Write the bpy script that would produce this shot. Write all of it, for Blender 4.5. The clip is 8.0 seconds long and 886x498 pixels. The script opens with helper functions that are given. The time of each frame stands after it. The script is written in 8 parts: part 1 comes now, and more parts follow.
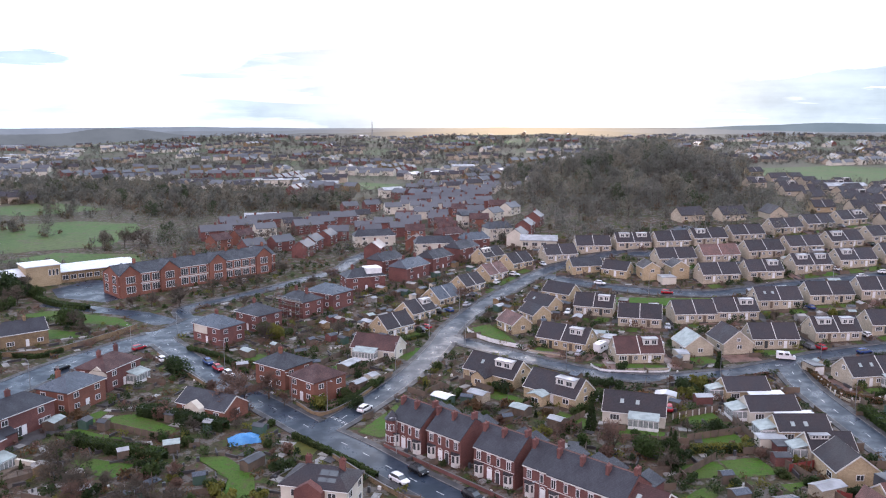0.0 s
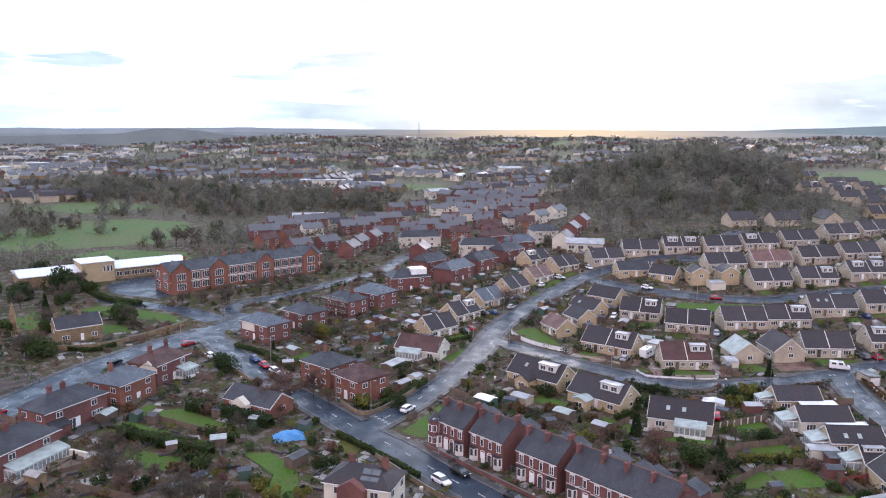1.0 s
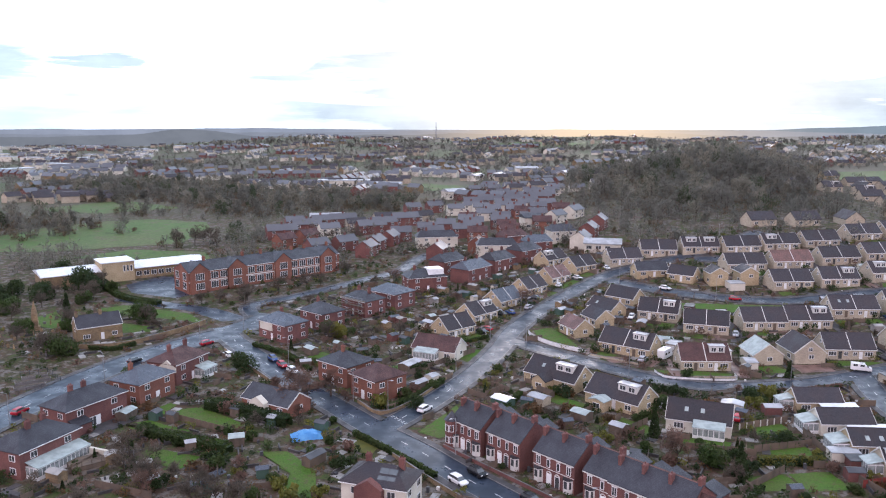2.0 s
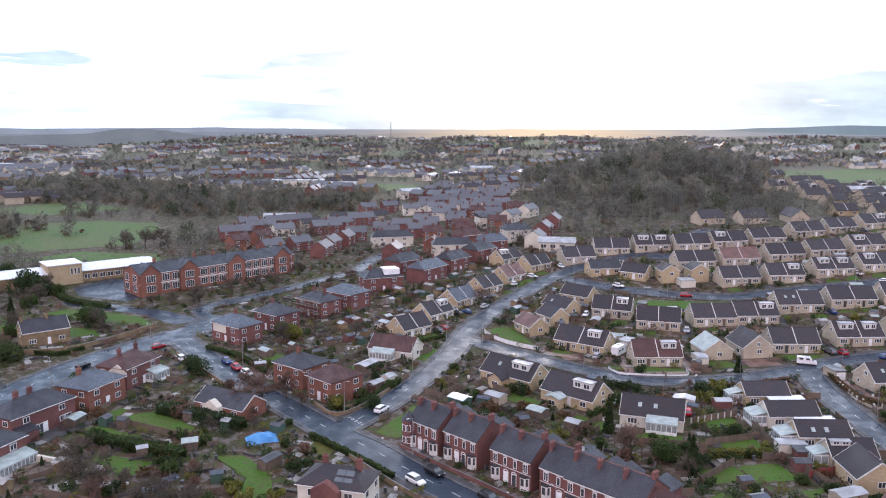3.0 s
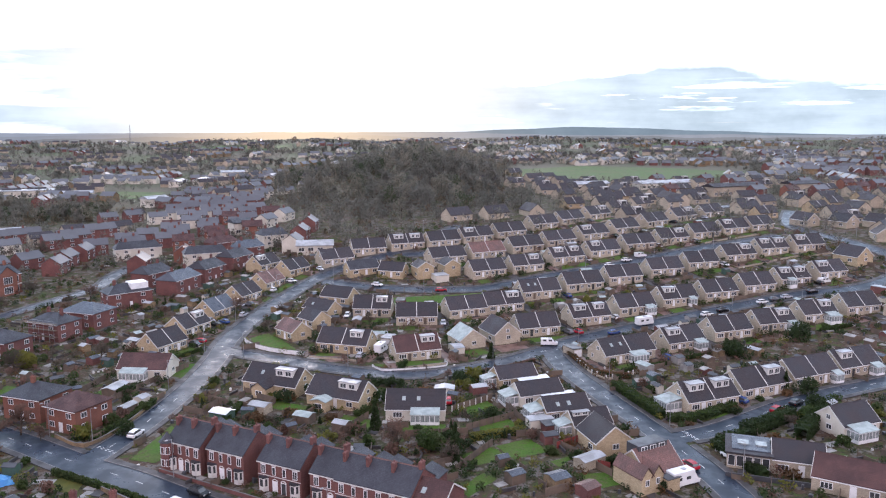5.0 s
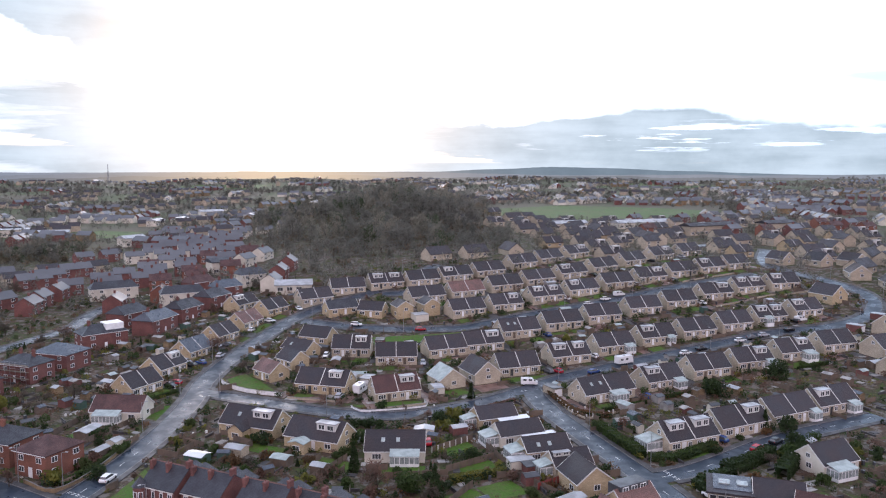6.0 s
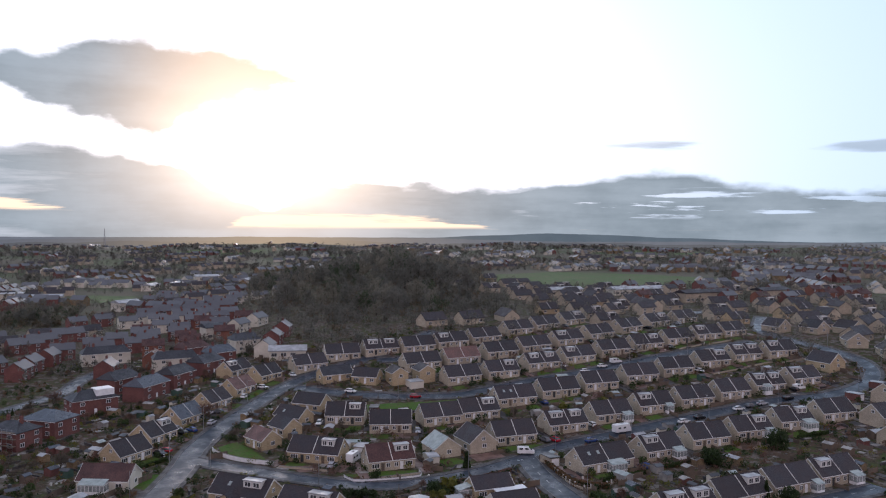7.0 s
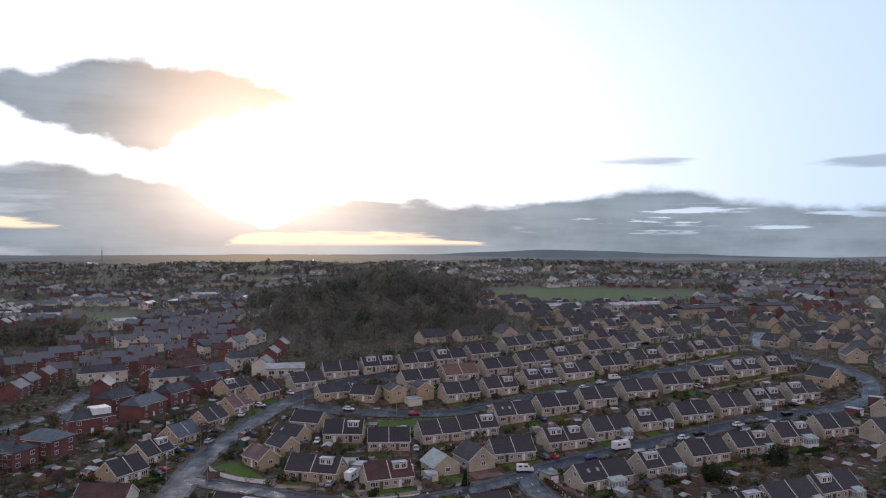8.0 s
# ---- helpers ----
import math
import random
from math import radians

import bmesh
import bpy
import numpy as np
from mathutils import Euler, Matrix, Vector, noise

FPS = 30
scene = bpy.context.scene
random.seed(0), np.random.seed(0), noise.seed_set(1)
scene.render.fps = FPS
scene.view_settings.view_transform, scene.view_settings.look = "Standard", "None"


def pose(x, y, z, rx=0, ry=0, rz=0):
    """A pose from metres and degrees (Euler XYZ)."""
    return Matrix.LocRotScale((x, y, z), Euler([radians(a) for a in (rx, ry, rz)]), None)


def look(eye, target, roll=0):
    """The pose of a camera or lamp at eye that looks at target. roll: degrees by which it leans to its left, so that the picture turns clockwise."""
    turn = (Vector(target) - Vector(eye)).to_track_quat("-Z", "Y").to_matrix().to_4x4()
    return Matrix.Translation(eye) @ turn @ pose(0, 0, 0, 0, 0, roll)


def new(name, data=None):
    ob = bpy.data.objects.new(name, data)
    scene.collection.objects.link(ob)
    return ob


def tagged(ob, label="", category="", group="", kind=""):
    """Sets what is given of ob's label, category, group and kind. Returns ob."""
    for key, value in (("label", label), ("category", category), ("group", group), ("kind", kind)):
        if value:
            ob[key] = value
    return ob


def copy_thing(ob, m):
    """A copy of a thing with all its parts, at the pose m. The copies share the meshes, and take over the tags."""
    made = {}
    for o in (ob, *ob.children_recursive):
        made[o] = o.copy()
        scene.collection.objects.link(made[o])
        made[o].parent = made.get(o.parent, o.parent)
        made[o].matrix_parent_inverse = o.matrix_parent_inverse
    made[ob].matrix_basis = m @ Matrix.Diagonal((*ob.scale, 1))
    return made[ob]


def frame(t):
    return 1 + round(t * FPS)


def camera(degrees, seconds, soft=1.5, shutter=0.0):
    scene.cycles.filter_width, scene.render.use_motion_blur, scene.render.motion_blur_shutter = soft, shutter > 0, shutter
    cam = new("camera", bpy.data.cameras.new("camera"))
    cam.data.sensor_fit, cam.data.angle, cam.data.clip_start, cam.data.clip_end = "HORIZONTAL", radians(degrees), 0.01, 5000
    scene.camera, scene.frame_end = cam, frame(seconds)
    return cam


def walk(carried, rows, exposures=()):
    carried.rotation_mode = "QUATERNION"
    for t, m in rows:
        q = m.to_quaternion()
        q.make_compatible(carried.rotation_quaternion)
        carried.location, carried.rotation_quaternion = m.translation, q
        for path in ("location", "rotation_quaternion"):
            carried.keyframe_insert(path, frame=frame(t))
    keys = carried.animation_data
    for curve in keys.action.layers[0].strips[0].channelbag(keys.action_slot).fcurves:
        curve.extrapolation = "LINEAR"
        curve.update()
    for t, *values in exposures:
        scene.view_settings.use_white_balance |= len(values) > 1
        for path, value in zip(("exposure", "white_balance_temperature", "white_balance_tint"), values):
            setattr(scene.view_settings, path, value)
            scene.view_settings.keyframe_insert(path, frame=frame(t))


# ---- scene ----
EYE = 64.0
cam = camera(58.97, 8.0, soft=1.15)
# seconds, yaw, pitch, lean in degrees: the drone hovers and turns, then the gimbal tilts up
TURNS = ((0.0, 0.0, -9.35, -0.12), (0.5, 1.39, -9.24, -0.09), (1.0, 3.34, -9.23, 0.12), (1.5, 4.04, -9.25, 0.09),
         (1.7, 4.23, -9.23, 0.0), (2.3, 4.8, -9.23, -0.04), (2.8, 4.16, -9.23, -0.06), (3.0, 1.32, -9.25, 0.05),
         (3.2, -2.37, -9.21, 0.1), (3.5, -10.60, -9.17, -0.07), (4.0, -13.79, -9.20, -0.08), (4.5, -15.15, -9.25, -0.19),
         (4.7, -15.65, -9.26, -0.2), (5.3, -17.2, -8.5, -0.06), (5.8, -17.87, -6.80, 0.0), (6.0, -17.96, -6.21, -0.03), (6.5, -18.13, -3.45, 0.0),
         (7.0, -18.27, -1.40, 0.22), (7.5, -18.36, -0.51, 0.16), (8.0, -18.43, -0.18, -0.04))
walk(cam, [(t, pose(0, 0, EYE, 0, 0, yaw) @ pose(0, 0, 0, 90 + tilt) @ pose(0, 0, 0, 0, 0, lean)) for t, yaw, tilt, lean in TURNS],
     exposures=[(0.0, 0.48, 6430, 30), (4.7, 0.48, 6430, 30), (5.8, 0.36, 6430, 30), (6.5, -0.4, 6430, 30), (7.0, -0.68, 6430, 30), (8.0, -0.84, 6430, 30)])


# ---- light ----
class Nodes:
    """Short way to write a node tree."""
    def __init__(self, tree):
        self.tree = tree
        tree.nodes.clear()

    def add(self, kind):
        return self.tree.nodes.new(kind)

    def put(self, socket, value):
        if isinstance(value, bpy.types.NodeSocket):
            self.tree.links.new(value, socket)
        elif value is not None:
            socket.default_value = value

    def math(self, op, a, b=None, c=None, clamp=False):
        n = self.add("ShaderNodeMath")
        n.operation, n.use_clamp = op, clamp
        for s, v in zip(n.inputs, (a, b, c)):
            self.put(s, v)
        return n.outputs[0]

    def ramp(self, v, a, b, lo=0.0, hi=1.0):
        n = self.add("ShaderNodeMapRange")
        n.interpolation_type = "SMOOTHSTEP"
        for s, q in zip(n.inputs, (v, a, b, lo, hi)):
            self.put(s, q)
        return n.outputs[0]

    def mix(self, f, a, b, blend="MIX"):
        n = self.add("ShaderNodeMix")
        n.data_type, n.blend_type = "RGBA", blend
        self.put(n.inputs[0], f)
        self.put(n.inputs[6], a if not isinstance(a, tuple) else (*a, 1))
        self.put(n.inputs[7], b if not isinstance(b, tuple) else (*b, 1))
        return n.outputs[2]

    def noise(self, vec, scale, detail=4.0, rough=0.55):
        n = self.add("ShaderNodeTexNoise")
        self.put(n.inputs["Vector"], vec)
        n.inputs["Scale"].default_value, n.inputs["Detail"].default_value, n.inputs["Roughness"].default_value = scale, detail, rough
        return n.outputs["Fac"]

    def join(self, x, y, z=0.0):
        n = self.add("ShaderNodeCombineXYZ")
        for s, v in zip(n.inputs, (x, y, z)):
            self.put(s, v)
        return n.outputs[0]


SUN_AZ, SUN_EL = 6.0, 5.5
world = bpy.data.worlds.new("sky")
scene.world = world
world.use_nodes = True
W = Nodes(world.node_tree)
coord = W.add("ShaderNodeTexCoord").outputs["Generated"]
sep = W.add("ShaderNodeSeparateXYZ")
W.put(sep.inputs[0], coord)
dx, dy, dz = sep.outputs
az = W.math("MULTIPLY", W.math("ARCTAN2", dx, dy), 57.29578)
el = W.math("MULTIPLY", W.math("ARCSINE", dz), 57.29578)
sky = W.add("ShaderNodeTexSky")
sky.sky_type, sky.sun_disc, sky.sun_elevation, sky.sun_rotation, sky.dust_density = "NISHITA", False, radians(SUN_EL), radians(SUN_AZ), 2.0
nishita = W.mix(1.0, sky.outputs[0], (0.09, 0.09, 0.09), "MULTIPLY")
flow = W.join(az, W.math("MULTIPLY", el, 1.9))
billow = W.noise(flow, 0.13, 8.0, 0.58)
streak = W.noise(W.join(az, W.math("MULTIPLY", el, 9.0)), 0.07, 6.0, 0.6)
# distance from the sun
away = W.math("SQRT", W.math("ADD", W.math("POWER", W.math("MULTIPLY", W.math("SUBTRACT", az, SUN_AZ), 0.62), 2.0),
                             W.math("POWER", W.math("SUBTRACT", el, SUN_EL), 2.0)))
glow = W.math("POWER", 2.718, W.math("MULTIPLY", away, -0.112))
core = W.math("POWER", 2.718, W.math("MULTIPLY", away, -0.27))
warm = W.math("POWER", 2.718, W.math("MULTIPLY", away, -0.34))
behind = W.ramp(W.math("ABSOLUTE", W.math("SUBTRACT", az, 18.0)), 75.0, 125.0)
clear = W.mix(glow, W.mix(behind, (0.80, 1.27, 1.58), (1.62, 1.60, 1.74)), (5.2, 5.3, 4.8))
clear = W.mix(0.12, clear, nishita, "ADD")
tatter = W.math("ADD", W.math("MULTIPLY", W.math("SUBTRACT", W.noise(flow, 0.5, 5.0, 0.5), 0.5), 2.6), W.math("MULTIPLY", W.math("SUBTRACT", billow, 0.5), 2.4))


def outline(stops):
    """Height of a cloud's edge in degrees over the compass bearing."""
    n = W.add("ShaderNodeValToRGB")
    n.color_ramp.interpolation = "CARDINAL"
    e = n.color_ramp.elements
    while len(e) < len(stops):
        e.new(0.5)
    for s, (a, v) in zip(e, stops):
        s.position, s.color = (a + 45) / 110, (v / 16, v / 16, v / 16, 1)
    W.put(n.inputs[0], W.math("DIVIDE", W.math("ADD", az, 45.0), 110.0))
    return W.math("MULTIPLY", n.outputs[0], 16.0)


def lens(az0, el0, ra, re, ragged, grain):
    d = W.math("ADD", W.math("POWER", W.math("DIVIDE", W.math("SUBTRACT", az, az0), ra), 2.0),
               W.math("POWER", W.math("DIVIDE", W.math("SUBTRACT", el, el0), re), 2.0))
    return W.ramp(W.math("ADD", W.math("SUBTRACT", 1.0, d), W.math("MULTIPLY", W.math("SUBTRACT", grain, 0.5), ragged)), 0.0, 0.7)


# the long bank along the horizon
bank_top = outline(((-45, 2.4), (-32, 2.2), (-22, 2.6), (-15, 3.8), (-11, 5.6), (-7.3, 5.8), (-5.4, 5.2), (-3.9, 5.2), (0, 4.4), (1.9, 3.0), (5.6, 1.7), (8.3, 2.6), (9.8, 3.4), (12.4, 3.7), (18.4, 3.4),
                    (23.3, 3.2), (30.7, 3.8), (34.8, 4.3), (38.4, 3.3), (48, 2.8), (65, 4.5)))
bank = W.ramp(W.math("SUBTRACT", W.math("ADD", bank_top, W.math("MULTIPLY", tatter, 0.42)), el), -0.2, 0.62)
fibre = W.noise(W.join(az, W.math("MULTIPLY", el, 13.0)), 0.10, 6.0, 0.6)
rift = W.math("MULTIPLY", W.ramp(fibre, 0.52, 0.60), W.math("MULTIPLY", W.ramp(W.math("ABSOLUTE", W.math("SUBTRACT", az, 37.0)), 15.0, 8.0), W.ramp(W.math("ABSOLUTE", W.math("SUBTRACT", el, 1.9)), 1.3, 0.6)))
bank = W.math("MULTIPLY", bank, W.math("SUBTRACT", 1.0, W.math("MULTIPLY", rift, 0.75)))
bank = W.math("MULTIPLY", bank, W.math("ADD", W.math("ADD", W.ramp(az, -22.0, -9.0, 0.0, 0.32), W.ramp(az, -12.0, -6.0, 0.0, 0.2)), W.ramp(streak, 0.35, 0.65, 0.45, 0.8)), clamp=True)
# the ragged cloud above the sun
upper_top = outline(((-45, 9.0), (-24, 9.2), (-14, 10.4), (-11, 11.3), (-8, 11.8), (-5, 12.9), (0, 12.7), (4, 12.2), (6.5, 11.6), (9.0, 10.4), (65, 9.0)))
upper_low = outline(((-45, 9.4), (-24, 9.3), (-14, 9.0), (-11, 8.6), (-8, 7.4), (-5, 6.9), (-2, 5.9), (-0.5, 7.2), (1, 8.0), (4, 8.8), (7, 9.5), (9.0, 10.2), (65, 10.0)))
upper = W.math("MINIMUM", W.math("ADD", W.math("SUBTRACT", upper_top, el), W.math("MULTIPLY", tatter, 0.55)), W.math("ADD", W.math("SUBTRACT", el, upper_low), W.math("MULTIPLY", tatter, 0.75)))
upper = W.ramp(upper, -0.1, 0.75)
cover = W.math("MAXIMUM", bank, upper)
for args in ((33.6, 5.9, 4.6, 0.55, 3.4, streak), (48.0, 5.5, 5.4, 0.45, 3.6, streak), (-27.6, 3.9, 3.6, 0.75, 4.6, fibre), (-15.5, 3.0, 4.0, 0.3, 3.6, streak), (-36.0, 4.2, 7.0, 1.6, 4.0, streak)):
    cover = W.math("MAXIMUM", cover, W.math("MULTIPLY", lens(*args), 0.6 if args[0] > 0 else 0.9))
high = W.math("MULTIPLY", W.ramp(billow, 0.45, 0.75), W.ramp(el, 15.0, 30.0))
cover = W.math("MAXIMUM", cover, W.math("MULTIPLY", high, 0.8))
body = W.math("ADD", W.math("MULTIPLY", billow, 0.6), W.math("MULTIPLY", streak, 0.4))
grey = W.mix(W.ramp(body, 0.36, 0.64), (0.29, 0.435, 0.48), (0.475, 0.675, 0.73))
# the bank thins towards the north and lets more light through
grey = W.mix(W.ramp(az, 4.0, 20.0), grey, W.mix(1.0, grey, (1.14, 1.08, 1.05), "MULTIPLY"))
grey = W.mix(W.math("MULTIPLY", W.math("MULTIPLY", W.ramp(az, -7.0, 5.0), W.ramp(el, 5.6, 7.6)), 0.7), grey, (1.75, 1.3, 0.78))
grey = W.mix(warm, grey, (3.9, 2.8, 1.3))
heaven = W.mix(W.math("MULTIPLY", cover, W.math("SUBTRACT", 1.0, W.math("MULTIPLY", core, 0.55))), clear, grey)
# low slots under the bank, lit from behind
slot_top = outline(((-45, 0.0), (-16, 2.0), (-11, 1.9), (-6.5, 1.2), (-5, 0.0), (2.0, 0.0), (4, 0.9), (8, 1.3), (12, 1.5), (17, 1.0), (21, 0.5), (24, 0.0), (65, 0.0)))
slot_low = outline(((-45, 1.6), (-16, 1.5), (-11, 1.1), (-6.5, 1.1), (-5, 0.4), (0, 0.0), (4, -0.5), (20, -0.5), (24, 0.0), (65, 0.0)))
gap = W.math("MINIMUM", W.math("ADD", W.math("SUBTRACT", slot_top, el), W.math("MULTIPLY", W.math("SUBTRACT", fibre, 0.5), 2.2)), W.math("SUBTRACT", el, slot_low))
heaven = W.mix(W.math("MULTIPLY", W.math("MULTIPLY", W.ramp(gap, 0.0, 0.3), W.ramp(fibre, 0.32, 0.48)), 0.9), heaven, W.mix(warm, (2.3, 1.85, 1.2), (4.2, 3.2, 1.7)))
back = W.add("ShaderNodeBackground")
W.put(back.inputs[0], heaven)
back.inputs[1].default_value = 1.0
W.put(W.add("ShaderNodeOutputWorld").inputs[0], back.outputs[0])

sun = new("sun", bpy.data.lights.new("sun", "SUN"))
sun.data.energy, sun.data.angle, sun.data.color = 0.65, radians(12), (1.0, 0.91, 0.78)
sun.matrix_world = look((0, 0, 200), Vector((0, 0, 200)) - Vector((math.sin(radians(SUN_AZ)) * math.cos(radians(SUN_EL)), math.cos(radians(SUN_AZ)) * math.cos(radians(SUN_EL)), math.sin(radians(SUN_EL)))))


# ---- materials ----
def material(name, colour, other=None, scale=1.0, rough=0.8, gloss=None, bump=0.0, fine=12.0, metal=0.0, pieces=None, vary=0.0, spec=0.2, thin=0.0):
    """A surface with broad stains and fine grain. pieces: (width, height, joint colour, turned) lays courses on it. thin: share of light let through."""
    m = bpy.data.materials.new(name)
    m.use_nodes = True
    N = Nodes(m.node_tree)
    b = N.add("ShaderNodeBsdfPrincipled")
    pos = N.add("ShaderNodeTexCoord").outputs["Object"]
    where = N.add("ShaderNodeNewGeometry").outputs["Position"]
    broad = N.noise(where, 0.35 * scale, 5.0)
    grain = N.noise(pos, fine * scale, 3.0)
    other = other or tuple(c * 0.7 for c in colour)
    col = N.mix(N.ramp(broad, 0.35, 0.68), colour, other)
    dark = N.mix(1.0, col, (0.72, 0.72, 0.72), "MULTIPLY")
    col = N.mix(grain, dark, col)
    height = grain
    if pieces:
        w, h, joint, up = pieces
        br = N.add("ShaderNodeTexBrick")
        s2 = N.add("ShaderNodeSeparateXYZ")
        N.put(s2.inputs[0], pos)
        along = N.math("ADD", s2.outputs[0], s2.outputs[1])
        if up:
            N.put(br.inputs["Vector"], N.join(s2.outputs[0], s2.outputs[1] if up == 2 else s2.outputs[2], 0.0))
        else:
            N.put(br.inputs["Vector"], N.join(along, s2.outputs[2], 0.0))
        br.inputs["Scale"].default_value = 1.0
        br.inputs["Brick Width"].default_value, br.inputs["Row Height"].default_value, br.inputs["Mortar Size"].default_value = w, h, h * 0.07
        br.inputs["Color1"].default_value, br.inputs["Color2"].default_value = (1, 1, 1, 1), (0.72, 0.72, 0.72, 1)
        br.inputs["Mortar"].default_value = (*joint, 1)
        col = N.mix(0.85, col, br.outputs["Color"], "MULTIPLY")
        height = N.math("ADD", N.math("MULTIPLY", grain, 0.4), N.math("MULTIPLY", br.outputs["Fac"], -0.6))
    if vary:
        rnd = N.add("ShaderNodeObjectInfo").outputs["Random"]
        col = N.mix(N.math("MULTIPLY", rnd, vary), col, N.mix(1.0, col, (0.5, 0.47, 0.45), "MULTIPLY"))
    N.put(b.inputs["Base Color"], col)
    if gloss is not None:
        N.put(b.inputs["Roughness"], N.ramp(broad, 0.38, 0.62, gloss, rough))
    else:
        b.inputs["Roughness"].default_value = rough
    b.inputs["Metallic"].default_value = metal
    b.inputs["Specular IOR Level"].default_value = spec
    if bump:
        k = N.add("ShaderNodeBump")
        k.inputs["Strength"].default_value, k.inputs["Distance"].default_value = bump, 0.03
        N.put(k.inputs["Height"], height)
        N.put(b.inputs["Normal"], k.outputs[0])
    out = b.outputs[0]
    if thin:
        t = N.add("ShaderNodeBsdfTranslucent")
        N.put(t.inputs[0], col)
        mixed = N.add("ShaderNodeMixShader")
        mixed.inputs[0].default_value = thin
        N.put(mixed.inputs[1], out)
        N.put(mixed.inputs[2], t.outputs[0])
        out = mixed.outputs[0]
    N.put(N.add("ShaderNodeOutputMaterial").inputs[0], out)
    return m


def ground_material():
    m = bpy.data.materials.new("winter_ground")
    m.use_nodes = True
    N = Nodes(m.node_tree)
    b = N.add("ShaderNodeBsdfPrincipled")
    p = N.add("ShaderNodeNewGeometry").outputs["Position"]
    a, c, d, e = N.noise(p, 0.09, 5.0, 0.6), N.noise(p, 0.33, 4.0, 0.6), N.noise(p, 1.1, 4.0, 0.6), N.noise(p, 4.0, 3.0)
    col = N.mix(N.ramp(a, 0.42, 0.6), (0.056, 0.054, 0.026), (0.088, 0.056, 0.040))
    col = N.mix(N.ramp(c, 0.50, 0.60), col, (0.155, 0.138, 0.122))
    col = N.mix(N.ramp(c, 0.46, 0.36), col, (0.054, 0.080, 0.022))
    col = N.mix(N.ramp(d, 0.56, 0.66), col, (0.022, 0.019, 0.016))
    col = N.mix(N.ramp(d, 0.42, 0.34), col, (0.115, 0.068, 0.042))
    col = N.mix(e, N.mix(1.0, col, (0.5, 0.5, 0.5), "MULTIPLY"), col)
    # open country past the last gardens: dull winter pasture and stubble
    out = N.add("ShaderNodeVectorMath")
    out.operation = "LENGTH"
    N.put(out.inputs[0], p)
    broad = N.noise(p, 0.006, 4.0, 0.6)
    meadow = N.mix(N.ramp(broad, 0.42, 0.58), (0.064, 0.080, 0.040), (0.098, 0.088, 0.066))
    col = N.mix(N.math("MULTIPLY", N.ramp(out.outputs["Value"], 430.0, 800.0), 0.8), col, meadow)
    N.put(b.inputs["Base Color"], col)
    b.inputs["Roughness"].default_value = 0.9
    b.inputs["Specular IOR Level"].default_value = 0.1
    k = N.add("ShaderNodeBump")
    k.inputs["Strength"].default_value, k.inputs["Distance"].default_value = 0.6, 0.2
    N.put(k.inputs["Height"], c)
    N.put(b.inputs["Normal"], k.outputs[0])
    N.put(N.add("ShaderNodeOutputMaterial").inputs[0], b.outputs[0])
    return m


def grass_material(name, fresh, dull, bare, broad, grain):
    """Wet winter grass: fresh and dull patches, mossy mottling, worn muddy spots."""
    m = bpy.data.materials.new(name)
    m.use_nodes = True
    N = Nodes(m.node_tree)
    b = N.add("ShaderNodeBsdfPrincipled")
    p = N.add("ShaderNodeNewGeometry").outputs["Position"]
    u, v, w = N.noise(p, broad, 5.0, 0.65), N.noise(p, grain, 5.0, 0.65), N.noise(p, grain * 5.3, 3.0)
    col = N.mix(N.ramp(u, 0.38, 0.62), fresh, dull)
    col = N.mix(N.ramp(v, 0.52, 0.66), col, bare)
    col = N.mix(N.ramp(v, 0.45, 0.30), col, tuple(0.6 * c for c in fresh))
    col = N.mix(w, N.mix(1.0, col, (0.3, 0.3, 0.3), "MULTIPLY"), N.mix(1.0, col, (1.35, 1.35, 1.3), "MULTIPLY"))
    N.put(b.inputs["Base Color"], col)
    b.inputs["Roughness"].default_value, b.inputs["Specular IOR Level"].default_value = 0.8, 0.15
    k = N.add("ShaderNodeBump")
    k.inputs["Strength"].default_value, k.inputs["Distance"].default_value = 0.7, 0.12
    N.put(k.inputs["Height"], v)
    N.put(b.inputs["Normal"], k.outputs[0])
    N.put(N.add("ShaderNodeOutputMaterial").inputs[0], b.outputs[0])
    return m


GROUND = ground_material()
ASPHALT = material("wet_asphalt", (0.024, 0.034, 0.052), (0.017, 0.025, 0.038), 0.7, 0.48, 0.27, 0.15, 9.0, spec=0.18)
PAVING = material("wet_pavement", (0.068, 0.062, 0.062), (0.048, 0.045, 0.046), 1.0, 0.7, 0.5, 0.2, 7.0)
KERB = material("kerb_stone", (0.17, 0.16, 0.155), None, 1.0, 0.6, 0.4)
PAINT = material("road_paint", (0.62, 0.62, 0.60), (0.4, 0.4, 0.39), 3.0, 0.5)
GRASS = grass_material("wet_lawn", (0.046, 0.112, 0.010), (0.064, 0.100, 0.018), (0.074, 0.070, 0.028), 0.16, 0.75)
FIELD = grass_material("pasture", (0.060, 0.112, 0.026), (0.078, 0.106, 0.034), (0.095, 0.090, 0.046), 0.022, 0.12)
BLOCKDRIVE = material("block_paving", (0.17, 0.095, 0.075), (0.11, 0.075, 0.065), 1.0, 0.6, 0.35, 0.2, 8.0)
CREAM = material("buff_stone_block", (0.54, 0.465, 0.355), (0.44, 0.38, 0.295), 0.8, 0.85, None, 0.4, 5.0, pieces=(0.45, 0.2, (0.6, 0.56, 0.5), 0), vary=0.35)
